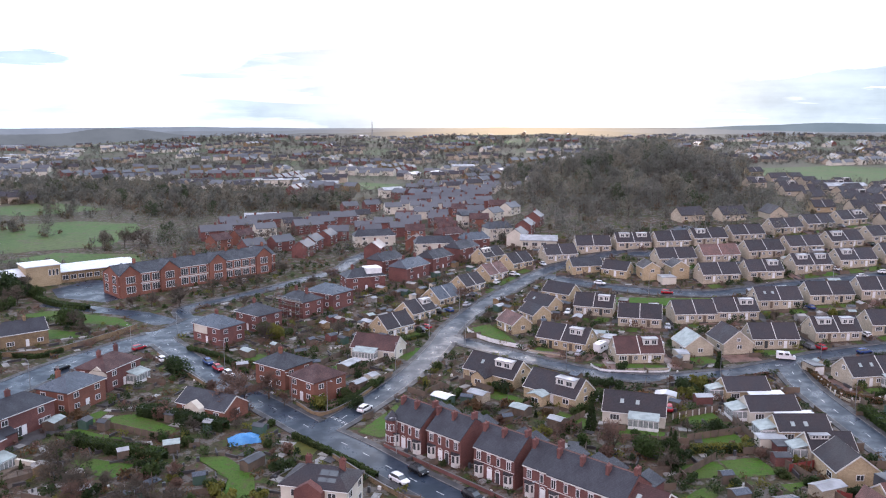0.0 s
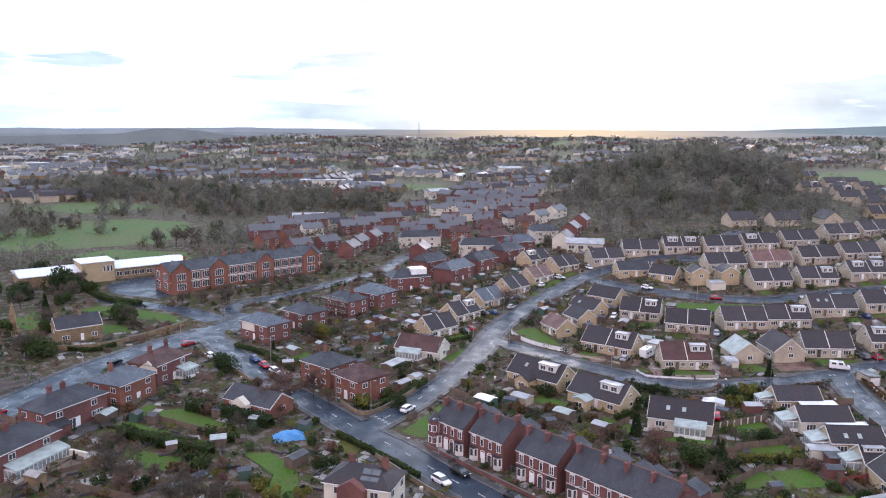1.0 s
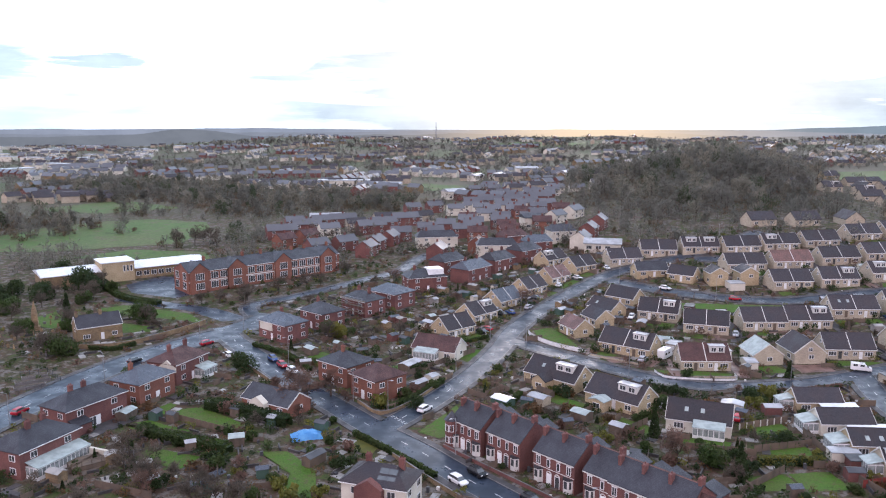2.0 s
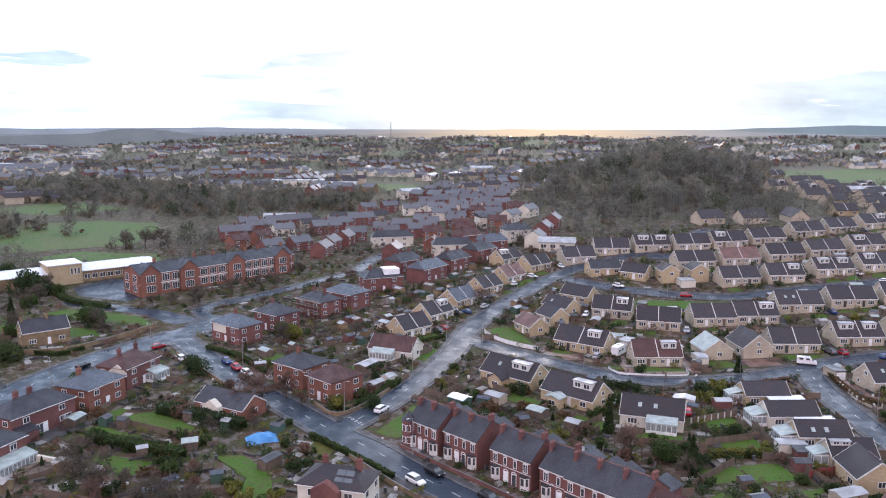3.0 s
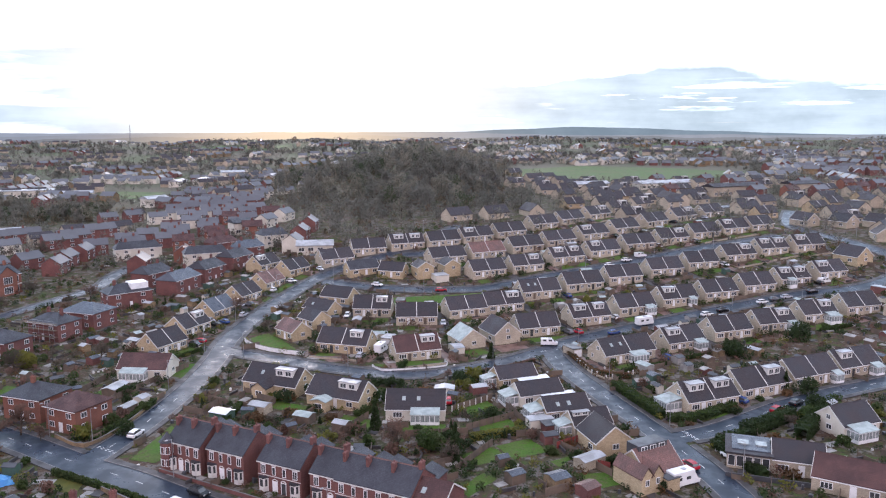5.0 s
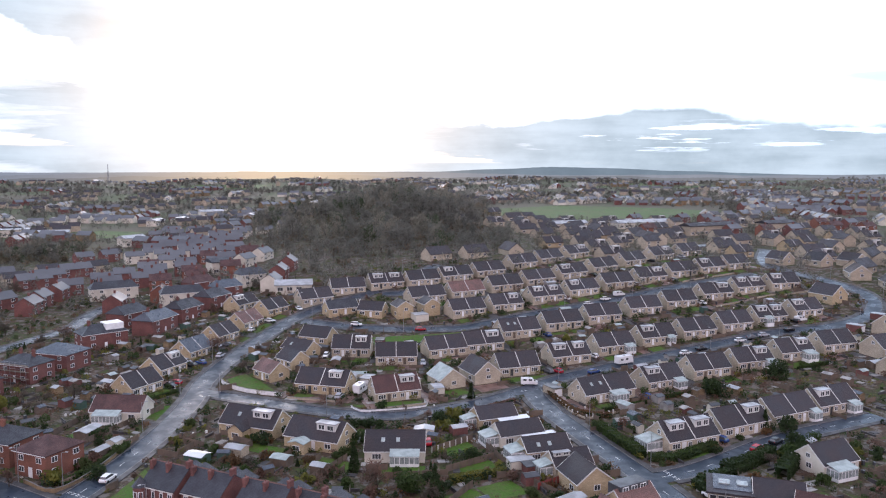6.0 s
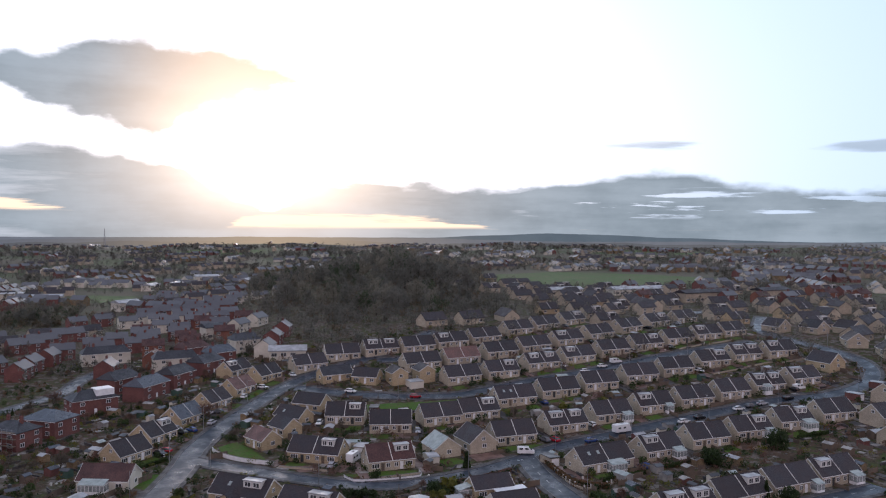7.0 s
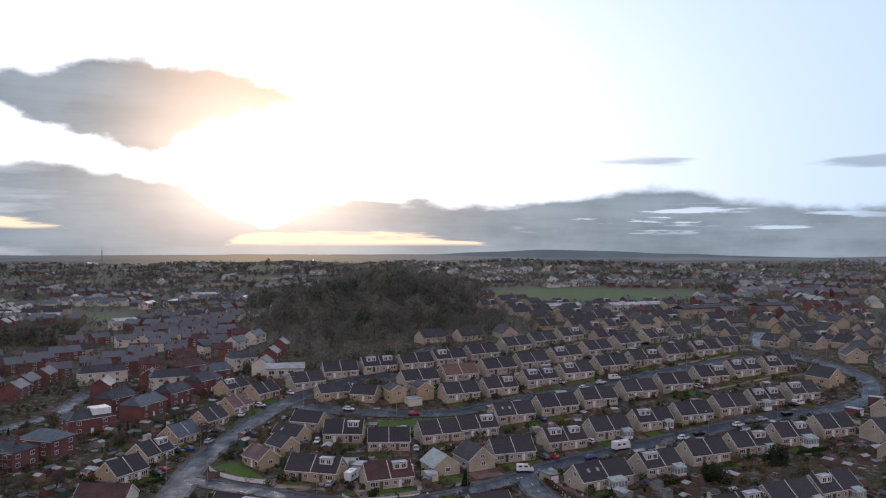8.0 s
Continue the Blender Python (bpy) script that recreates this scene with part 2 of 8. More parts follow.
BUFF = material("golden_stone_block", (0.53, 0.42, 0.27), (0.45, 0.35, 0.22), 0.8, 0.85, None, 0.4, 5.0, pieces=(0.45, 0.2, (0.6, 0.55, 0.45), 0), vary=0.25)
BRICK = material("dark_red_brick", (0.220, 0.098, 0.084), (0.165, 0.076, 0.070), 0.9, 0.85, None, 0.4, 6.0, pieces=(0.23, 0.075, (0.75, 0.65, 0.6), 0), vary=0.3)
ORANGE = material("orange_brick", (0.28, 0.122, 0.086), (0.215, 0.094, 0.070), 0.9, 0.85, None, 0.4, 6.0, pieces=(0.23, 0.075, (0.8, 0.7, 0.6), 0), vary=0.3)
RENDER = material("pale_render", (0.60, 0.56, 0.47), (0.50, 0.46, 0.38), 0.9, 0.85, None, 0.2, 9.0)
SANDSTONE = material("old_sandstone", (0.30, 0.21, 0.12), (0.19, 0.14, 0.09), 1.2, 0.9, None, 0.5, 4.0, pieces=(0.5, 0.25, (0.6, 0.55, 0.5), 0))
TILE = material("brown_concrete_tile", (0.046, 0.041, 0.048), (0.068, 0.055, 0.058), 0.9, 0.7, 0.5, 0.5, 6.0, pieces=(0.3, 0.28, (0.35, 0.35, 0.35), 2), vary=0.45)
MAROON = material("maroon_tile", (0.105, 0.048, 0.042), (0.075, 0.04, 0.038), 0.9, 0.7, 0.5, 0.5, 6.0, pieces=(0.3, 0.28, (0.35, 0.35, 0.35), 2))
PINKTILE = material("faded_red_tile", (0.20, 0.10, 0.082), (0.14, 0.085, 0.075), 0.9, 0.6, 0.4, 0.5, 6.0, pieces=(0.3, 0.28, (0.45, 0.45, 0.45), 2))
SLATE = material("wet_slate", (0.058, 0.058, 0.068), (0.044, 0.043, 0.052), 0.9, 0.55, 0.4, 0.4, 5.0, pieces=(0.28, 0.22, (0.4, 0.4, 0.4), 2), vary=0.3)
BLUESLATE = material("blue_grey_slate", (0.095, 0.110, 0.135), (0.075, 0.085, 0.105), 0.9, 0.42, 0.26, 0.4, 5.0, pieces=(0.28, 0.22, (0.4, 0.4, 0.4), 2))
WHITE = material("white_plastic", (0.78, 0.78, 0.77), (0.66, 0.66, 0.65), 2.0, 0.4, spec=0.4)
STONEWHITE = material("painted_stone", (0.62, 0.60, 0.56), (0.5, 0.48, 0.45), 2.0, 0.7)
LEAD = material("flat_roof_felt", (0.36, 0.37, 0.38), (0.24, 0.245, 0.25), 1.0, 0.5, 0.3)
WHITEROOF = material("white_metal_roof", (0.66, 0.67, 0.68), (0.52, 0.53, 0.54), 0.4, 0.35, 0.2)
GREENPAINT = material("green_painted_boards", (0.06, 0.11, 0.085), (0.045, 0.085, 0.065), 1.0, 0.6)
REDPAINT = material("red_painted_boards", (0.26, 0.055, 0.045), (0.19, 0.045, 0.04), 1.0, 0.7)
DARKFELT = material("dark_felt", (0.07, 0.072, 0.078), (0.05, 0.05, 0.055), 1.0, 0.5, 0.3)
GLASS = material("window_glass", (0.045, 0.048, 0.052), (0.075, 0.078, 0.08), 1.0, 0.12, 0.06, spec=0.8)
CLEARPANE = material("conservatory_glass", (0.30, 0.33, 0.32), (0.16, 0.18, 0.18), 3.0, 0.2, 0.1, spec=0.6)
CONCRETE = material("pale_concrete", (0.30, 0.285, 0.265), (0.19, 0.18, 0.17), 1.5, 0.75, 0.5, 0.2, 8.0)
ROOFGLASS = material("conservatory_roof", (0.33, 0.38, 0.36), (0.24, 0.28, 0.27), 2.0, 0.55, 0.38)
TIMBER = material("weathered_timber", (0.165, 0.122, 0.090), (0.115, 0.092, 0.074), 1.5, 0.85, None, 0.4, 12.0, vary=0.4)
BARK = material("bark", (0.085, 0.066, 0.050), (0.055, 0.045, 0.036), 2.0, 0.9, None, 0.4, 8.0)
TWIG = material("bare_twigs", (0.125, 0.098, 0.076), (0.092, 0.078, 0.062), 0.6, 0.9, thin=0.4)
TWIGRED = material("reddish_twigs", (0.175, 0.100, 0.075), (0.13, 0.085, 0.066), 0.6, 0.9, thin=0.4)
LEAF = material("dark_evergreen_leaves", (0.038, 0.062, 0.020), (0.026, 0.042, 0.016), 1.0, 0.6, thin=0.4)
HEDGE = material("hedge_leaves", (0.048, 0.080, 0.022), (0.052, 0.068, 0.022), 0.8, 0.7, thin=0.4)
OLIVE = material("yellow_green_leaves", (0.16, 0.15, 0.030), (0.11, 0.115, 0.028), 0.8, 0.7, thin=0.4)
RUST = material("dead_bracken", (0.16, 0.085, 0.040), (0.11, 0.07, 0.04), 0.8, 0.8, thin=0.4)
FARWOOD = material("winter_woodland", (0.205, 0.192, 0.162), (0.165, 0.160, 0.135), 0.05, 0.9, spec=0.0, thin=0.5)
PALEWOOD = material("pale_birch_twigs", (0.26, 0.235, 0.185), (0.21, 0.19, 0.15), 0.05, 0.9, spec=0.0, thin=0.5)
RUSTWOOD = material("russet_undergrowth", (0.20, 0.150, 0.105), (0.15, 0.13, 0.085), 0.05, 0.9, spec=0.0, thin=0.5)
FARLEAF = material("woodland_evergreens", (0.095, 0.115, 0.068), (0.075, 0.092, 0.056), 0.05, 0.8, spec=0.0, thin=0.5)
FARROOF = material("wet_far_roofs", (0.098, 0.096, 0.104), (0.070, 0.068, 0.076), 0.05, 0.5, 0.35, spec=0.35)
RUBBER = material("tyre_rubber", (0.02, 0.02, 0.02), None, 1.0, 0.7)
ALLOY = material("wheel_alloy", (0.45, 0.45, 0.46), None, 1.0, 0.3, None, 0, 12, 0.9)
RED_LAMP = material("red_lens", (0.35, 0.02, 0.02), None, 1.0, 0.2)
CLEAR_LAMP = material("clear_lens", (0.7, 0.7, 0.68), None, 1.0, 0.1)
STEEL = material("galvanised_steel", (0.35, 0.36, 0.37), None, 1.0, 0.45, None, 0, 12, 0.7)
TARP = material("blue_tarpaulin", (0.04, 0.19, 0.42), (0.08, 0.27, 0.50), 2.0, 0.45, 0.3, 0.5, 2.0)
CAR_PAINTS = {n: material("car_paint_" + n, c, tuple(v * 0.9 for v in c), 1.0, 0.22) for n, c in dict(
    white=(0.72, 0.72, 0.71), black=(0.012, 0.012, 0.014), silver=(0.38, 0.39, 0.41), blue=(0.03, 0.06, 0.17),
    red=(0.33, 0.02, 0.03), grey=(0.10, 0.105, 0.115)).items()}


# ---- building blocks ----
class Geo:
    """Vertices and faces of one mesh."""
    def __init__(self):
        self.v, self.f = [], []

    def poly(self, *pts):
        k = len(self.v)
        self.v += [tuple(p) for p in pts]
        self.f.append(tuple(range(k, k + len(pts))))
        return self

    def box(self, x0, x1, y0, y1, z0, z1, m=None):
        k = len(self.v)
        c = [(x, y, z) for z in (z0, z1) for x, y in ((x0, y0), (x1, y0), (x1, y1), (x0, y1))]
        self.v += [tuple(m @ Vector(p)) for p in c] if m else c
        self.f += [tuple(k + i for i in q) for q in ((3, 2, 1, 0), (4, 5, 6, 7), (0, 1, 5, 4), (1, 2, 6, 5), (2, 3, 7, 6), (3, 0, 4, 7))]
        return self

    def prism(self, outline, a, b, axis="x"):
        """A closed outline, extruded from a to b along an axis."""
        k, n = len(self.v), len(outline)
        for s in (a, b):
            self.v += [(s, p, q) if axis == "x" else (p, s, q) if axis == "y" else (p, q, s) for p, q in outline]
        flip = axis == "y"
        lo, hi = tuple(range(k, k + n)), tuple(range(k + n, k + 2 * n))
        self.f += [lo if flip else lo[::-1], hi[::-1] if flip else hi]
        for i in range(n):
            j = (i + 1) % n
            q = (k + i, k + j, k + n + j, k + n + i)
            self.f.append(q[::-1] if flip else q)
        return self

    def tube(self, a, b, ra, rb, sides=6):
        a, b = Vector(a), Vector(b)
        q = (b - a).to_track_quat("Z", "Y")
        k = len(self.v)
        for c, r in ((a, ra), (b, rb)):
            self.v += [tuple(c + q @ Vector((r * math.cos(6.2832 * i / sides), r * math.sin(6.2832 * i / sides), 0))) for i in range(sides)]
        for i in range(sides):
            j = (i + 1) % sides
            self.f.append((k + i, k + j, k + sides + j, k + sides + i))
        self.f += [tuple(range(k, k + sides))[::-1], tuple(range(k + sides, k + 2 * sides))]
        return self

    def mesh(self, name, mat):
        me = bpy.data.meshes.new(name)
        me.from_pydata(self.v, [], self.f)
        me.materials.append(mat)
        me.update()
        return me


def part(name, geo, mat, parent, label="", at=None):
    """One mesh object under a thing or a part; geo is a Geo or a finished mesh."""
    ob = new(name, geo if isinstance(geo, bpy.types.Mesh) else geo.mesh(name, mat))
    ob.parent = parent
    if at is not None:
        ob.matrix_basis = at
    return tagged(ob, label) if label else ob


def thing(name, x, y, yaw, label, category, group="", z=None):
    ob = new(name)
    ob.empty_display_size = 0.5
    ob.matrix_basis = pose(x, y, land(x, y) if z is None else z, 0, 0, yaw)
    return tagged(ob, label, category, group)


def step(a, b, v):
    v = min(1.0, max(0.0, (v - a) / (b - a)))
    return v * v * (3 - 2 * v)


def land(x, y):
    """Height of the ground: level near by, a rising estate, a wooded knoll, far ridges and hills."""
    r, a = math.hypot(x, y), math.degrees(math.atan2(x, y))
    z = 17 * (0.2 + 0.8 * step(-6, 16, a)) * step(215, 420, r)
    z += 15 * step(90, 0, math.hypot((x - 175) * 0.8, (y - 640) * 0.45))
    if r > 850:
        crest = 9 + 14 * step(-26, -13, a) + 3.0 * math.sin(a * 0.31) + 1.6 * math.sin(a * 0.83 + 1) + 2.0 * math.sin(r * 0.012 + a * 0.2)
        z += (crest - z) * step(850, 2000, r) - 70 * step(2050, 2700, r)
    return z


# ---- ground and roads ----
def ground():
    radii = [0, 12, 30, 60] + list(np.arange(90, 460, 4.0)) + list(np.geomspace(460, 4900, 60))
    turns = sorted(set(np.round(np.concatenate([np.arange(-45, 61, 1.0), np.arange(65, 315, 10.0)]), 3)))
    v = [(r * math.sin(radians(a)), r * math.cos(radians(a)), land(r * math.sin(radians(a)), r * math.cos(radians(a)))) for r in radii for a in turns]
    n = len(turns)
    f = [(i * n + j, i * n + (j + 1) % n, (i + 1) * n + (j + 1) % n, (i + 1) * n + j) for i in range(len(radii) - 1) for j in range(n)]
    me = bpy.data.meshes.new("ground")
    me.from_pydata(v, [], [q[::-1] for q in f])
    me.materials.append(GROUND)
    for p in me.polygons:
        p.use_smooth = True
    tagged(new("ground", me), "brown and green winter garden ground with patchy grass", "ground", kind="structure")


ground()


def spline(pts, every=3.0):
    """Points every few metres along a smooth line through pts."""
    p = [Vector(q) for q in pts]
    p = [2 * p[0] - p[1]] + p + [2 * p[-1] - p[-2]]
    out = []
    for i in range(1, len(p) - 2):
        n = max(1, int((p[i + 1] - p[i]).length / every))
        for k in range(n):
            t = k / n
            out.append(0.5 * ((2 * p[i]) + (p[i + 1] - p[i - 1]) * t + (2 * p[i - 1] - 5 * p[i] + 4 * p[i + 1] - p[i + 2]) * t * t
                              + (3 * p[i] - p[i - 1] - 3 * p[i + 1] + p[i + 2]) * t ** 3))
    return out + [p[-2]]


def sides(line, off):
    out = []
    for i, q in enumerate(line):
        d = (line[min(i + 1, len(line) - 1)] - line[max(i - 1, 0)]).normalized()
        out.append(q + Vector((-d.y, d.x)) * off)
    return out


ROADS = {  # name: half width, line
    "terrace_road": (3.2, [(-88, 233), (-81, 221), (-65, 200), (-51, 182), (-38, 168), (-27, 155.5), (-17.4, 146), (-7.8, 135), (2, 124.5), (14, 111), (30, 92)]),
    "main_road": (2.9, [(-26.5, 154), (-22.8, 160.5), (-15.5, 175), (-7, 196.7), (-1, 218), (3.3, 238), (13.7, 263), (29.7, 290), (43.5, 306), (59.5, 316), (76, 324), (95, 340), (115, 360)]),
    "valley_road": (5.1, [(-118, 110), (-111, 147), (-108, 166), (-104.6, 185), (-99, 202), (-91, 218), (-83.4, 231), (-79, 242), (-77, 250)]),
    "school_lane": (2.2, [(-80, 243), (-88, 258), (-84, 266), (-76, 275), (-64, 292), (-55, 305), (-44, 322), (-40, 345), (-30, 372)]),
    "bottom_road": (2.6, [(1.5, 226), (9, 218.5), (16, 212), (26, 202.5), (39, 192.7), (50, 188.5), (61, 189.5), (75.4, 193.1), (90, 200), (104.5, 206.5), (120, 210.5), (146, 215), (170, 218), (194, 219.5), (213, 216.3), (232, 219), (246, 228.5), (255, 243), (257, 262), (256, 282), (258, 300), (270, 318), (284, 334), (300, 352)]),
    "right_road": (2.9, [(91, 201), (88.2, 186), (87.2, 172), (87, 152), (86.9, 135.7), (86.4, 123), (85, 109), (80, 85)]),
    "side_road": (2.6, [(88, 133), (98, 134.1), (110, 137.6), (123.4, 142.3), (139, 146), (165, 150)]),
    "crescent": (2.6, [(36, 298), (42, 293), (48, 286.9), (57.3, 279), (70, 272), (82, 268), (94.6, 266), (107, 268.5), (120, 271.5), (140, 274), (160, 276.5), (185, 281), (210, 284), (240, 286)]),
    "upper_road": (2.9, [(76, 318), (95, 314.5), (115, 318), (140, 323), (165, 329), (195, 338), (230, 352), (262, 372), (290, 385)]),
}
LINES = {k: (w, spline(p)) for k, (w, p) in ROADS.items()}


def on_road(q, skip=None, extra=0.0):
    for k, (w, line) in LINES.items():
        if k != skip and min((q - p).length_squared for p in line[::2]) < (w + extra) ** 2:
            return True
    return False


DASH = Geo().box(-1.0, 1.0, -0.07, 0.07, 0, 0.006).mesh("dash", PAINT)


DASH_SHORT = Geo().box(-0.35, 0.35, -0.11, 0.11, 0, 0.006).mesh("dash", PAINT)


def road(name, lift, dashes):
    w, line = LINES[name]
    g = Geo()
    rails = [sides(line, o) for o in (-w, -w / 2, 0, w / 2, w)]
    for i in range(len(line)):
        g.v += [(q[i].x, q[i].y, land(q[i].x, q[i].y) + lift + c) for q, c in zip(rails, (0, 0.03, 0.04, 0.03, 0))]
    for i in range(len(line) - 1):
        g.f += [(i * 5 + c, i * 5 + c + 1, i * 5 + c + 6, i * 5 + c + 5)[::1] for c in range(4)]
    ob = tagged(new("road", g.mesh("road", ASPHALT)), "wet grey asphalt road reflecting the sky", "road", kind="structure")
    for p in ob.data.polygons:
        p.use_smooth = True
    for s in (-1, 1):
        k, e = Geo(), Geo()
        a, b, c = sides(line, s * (w - 0.01)), sides(line, s * (w + 0.14)), sides(line, s * (w + 1.5))
        for i in range(len(line) - 1):
            if on_road((b[i] + c[i + 1]) / 2, name, 1.0) or on_road((b[i] + b[i + 1]) / 2, name, 0.4):
                continue
            z = [(land(q.x, q.y) + lift) for q in (a[i], a[i + 1], c[i + 1], c[i])]
            q0, q1, q2, q3, q4, q5 = a[i], a[i + 1], b[i], b[i + 1], c[i], c[i + 1]
            e.poly((q0.x, q0.y, z[0] - 0.1), (q1.x, q1.y, z[1] - 0.1), (q1.x, q1.y, z[1] + 0.13), (q0.x, q0.y, z[0] + 0.13))
            e.poly((q0.x, q0.y, z[0] + 0.13), (q1.x, q1.y, z[1] + 0.13), (q3.x, q3.y, z[1] + 0.13), (q2.x, q2.y, z[0] + 0.13))
            k.poly((q2.x, q2.y, z[0] + 0.125), (q3.x, q3.y, z[1] + 0.125), (q5.x, q5.y, z[2] + 0.125), (q4.x, q4.y, z[3] + 0.125))
            k.poly((q4.x, q4.y, z[3] + 0.125), (q5.x, q5.y, z[2] + 0.125), (q5.x, q5.y, z[2] - 0.3), (q4.x, q4.y, z[3] - 0.3))
        if k.f:
            p = tagged(new("pavement", k.mesh("pavement", PAVING)), "damp grey pavement beside the road", "pavement", kind="structure")
            part("kerb", e, KERB, p)
    if dashes:
        for i in range(1, len(line) - 1, 2):
            d = line[i + 1] - line[i - 1]
            if line[i].y < dashes and not on_road(line[i], name, 0.0):
                part("dash", DASH, PAINT, ob, "", pose(line[i].x, line[i].y, land(line[i].x, line[i].y) + lift + 0.045, 0, 0, math.degrees(math.atan2(d.y, d.x))))


for i, (n, d) in enumerate((("terrace_road", 240), ("main_road", 190), ("valley_road", 260), ("school_lane", 0), ("bottom_road", 0), ("right_road", 230), ("side_road", 160), ("crescent", 0), ("upper_road", 0))):
    road(n, 0.06 + 0.006 * i, d)


def give_way(x, y, yaw, wide, z=0.13):
    """Broken lines across the mouth of a side road."""
    ob = min((o for o in scene.objects if o.name.startswith("road")), key=lambda o: min((Vector(v.co.xy) - Vector((x, y))).length for v in o.data.vertices))
    n = int(wide / 1.1)
    for row in (0, 0.5):
        for i in range(n):
            part("dash", DASH_SHORT, PAINT, ob, "", pose(x, y, z, 0, 0, yaw) @ pose((i + 0.5) * wide / n - wide / 2, row, 0))


for args in ((-22.6, 160.4, -48, 6.5), (93.0, 133.6, 92, 5.6), (5.2, 222.5, 50, 5.6), (-79.5, 218.5, 58, 6.5), (90.2, 198.5, 8, 6.0)):
    give_way(*args)
OPENED = []


def sheet(name, pts, mat, label, category, lift=0.05, every=6.0):
    """A patch that follows the ground, with a ragged edge."""
    c = sum((Vector(p) for p in pts), Vector((0, 0))) / len(pts)
    OPENED.append(pts)
    rim = []
    for a, b in zip(pts, pts[1:] + pts[:1]):
        a, b = Vector(a), Vector(b)
        n = max(1, int((b - a).length / every))
        side = Vector((a.y - b.y, b.x - a.x)).normalized()
        rim += [a.lerp(b, k / n) + (side * every * 0.3 * noise.noise(Vector((a.x + k * 1.7, a.y, 2.0))) if k and mat in (GRASS, FIELD, OLIVE) else Vector((0, 0))) for k in range(n)]
    size = max((p - c).length for p in rim)
    rings = max(1, int(size / every / 2))
    g = Geo()
    for k in range(rings):
        for p, q in zip(rim, rim[1:] + rim[:1]):
            s0, s1 = k / rings, (k + 1) / rings
            quad = [c.lerp(p, s0), c.lerp(p, s1), c.lerp(q, s1), c.lerp(q, s0)]
            g.poly(*[(u.x, u.y, land(u.x, u.y) + lift) for u in (quad if k else quad[:3])])
    if Vector((rim[0] - c)).cross(Vector((rim[1] - c))) < 0:
        g.f = [q[::-1] for q in g.f]
    return tagged(new(name, g.mesh(name, mat)), label, category, kind="structure")


# ---- houses ----
FOOT, PLOTS, LAWNS = [], [], []
WINDOWS = {}


def window_mesh(w, h, cols):
    """A frame with mullions as one connected skin, and the pane behind it."""
    key = (round(w, 2), round(h, 2), cols)
    if key not in WINDOWS:
        t = 0.1
        xs = [-w / 2, -w / 2 + t]
        for i in range(1, cols):
            c = -w / 2 + w * i / cols
            xs += [c - t / 2, c + t / 2]
        xs += [w / 2 - t, w / 2]
        zs = [0, t, h - t, h]
        g = Geo()
        n = len(xs)
        for y in (-0.07, 0.02):
            g.v += [(x, y, z) for z in zs for x in xs]
        for j in range(3):
            for i in range(n - 1):
                if j != 1 or i % 2 == 0:
                    g.f.append((j * n + i, j * n + i + 1, (j + 1) * n + i + 1, (j + 1) * n + i))
        o = 4 * n
        for i in range(n - 1):
            g.f += [(o + i, o + i + 1, i + 1, i), (3 * n + i, 3 * n + i + 1, o + 3 * n + i + 1, o + 3 * n + i)]
        for j in range(3):
            g.f += [(o + j * n, j * n, (j + 1) * n, o + (j + 1) * n), (j * n + n - 1, o + j * n + n - 1, o + (j + 1) * n + n - 1, (j + 1) * n + n - 1)]
        p = Geo().box(-w / 2 + 0.03, w / 2 - 0.03, -0.035, 0.02, 0.03, h - 0.03).mesh("pane", GLASS)
        whole = g.mesh("window", WHITE)
        n0 = len(g.f)
        g.box(-w / 2 + 0.03, w / 2 - 0.03, -0.035, 0.02, 0.03, h - 0.03)
        plain = g.mesh("window", WHITE)
        plain.materials.append(GLASS)
        for q in plain.polygons:
            q.material_index = int(q.index >= n0)
        WINDOWS[key] = whole, p, plain
    return WINDOWS[key]


def face(L, D, side, s, z):
    return {"F": pose(s, -D / 2, z), "B": pose(-s, D / 2, z, 0, 0, 180), "R": pose(L / 2, s, z, 0, 0, 90), "L": pose(-L / 2, -s, z, 0, 0, -90)}[side]


def window(parent, at, w=1.5, h=1.25, cols=2, panes=True):
    """A white frame with one or more panes of its own."""
    f, p, plain = window_mesh(w, h, cols)
    if not panes:
        return part("window", plain, WHITE, parent, "", at)
    ob = part("window", f, WHITE, parent, "", at)
    part("pane", p, GLASS, ob)
    return ob


DOORS = {}


def door(parent, at, mat):
    key = mat.name
    if key not in DOORS:
        d = Geo().box(-0.45, 0.45, -0.06, 0.02, 0, 2.05)
        s = Geo().prism([(-0.56, 0), (-0.46, 0), (-0.46, 2.06), (0.46, 2.06), (0.46, 0), (0.56, 0), (0.56, 2.16), (-0.56, 2.16)], -0.08, 0.03, "y")
        DOORS[key] = d.mesh("door", mat), s.mesh("door_frame", WHITE)
    ob = part("door", DOORS[key][0], mat, parent, "", at)
    if parent.matrix_basis.translation.xy.length < 200:
        part("door_frame", DOORS[key][1], WHITE, ob)


def chimney(parent, x, y, z, h=1.6, w=0.9, d=0.6, mat=None, pots=2):
    g = Geo().box(x - w / 2, x + w / 2, y - d / 2, y + d / 2, z - 1.2, z + h).box(x - w / 2 - 0.06, x + w / 2 + 0.06, y - d / 2 - 0.06, y + d / 2 + 0.06, z + h - 0.3, z + h - 0.12)
    c = part("chimney", g, mat or BRICK, parent)
    for i in range(pots):
        px = x + (i - (pots - 1) / 2) * w / max(pots, 1) * 0.9
        part("chimney_pot", Geo().tube((px, y, z + h - 0.02), (px, y, z + h + 0.38), 0.12, 0.10, 8), BRICK, c, "terracotta chimney pot")


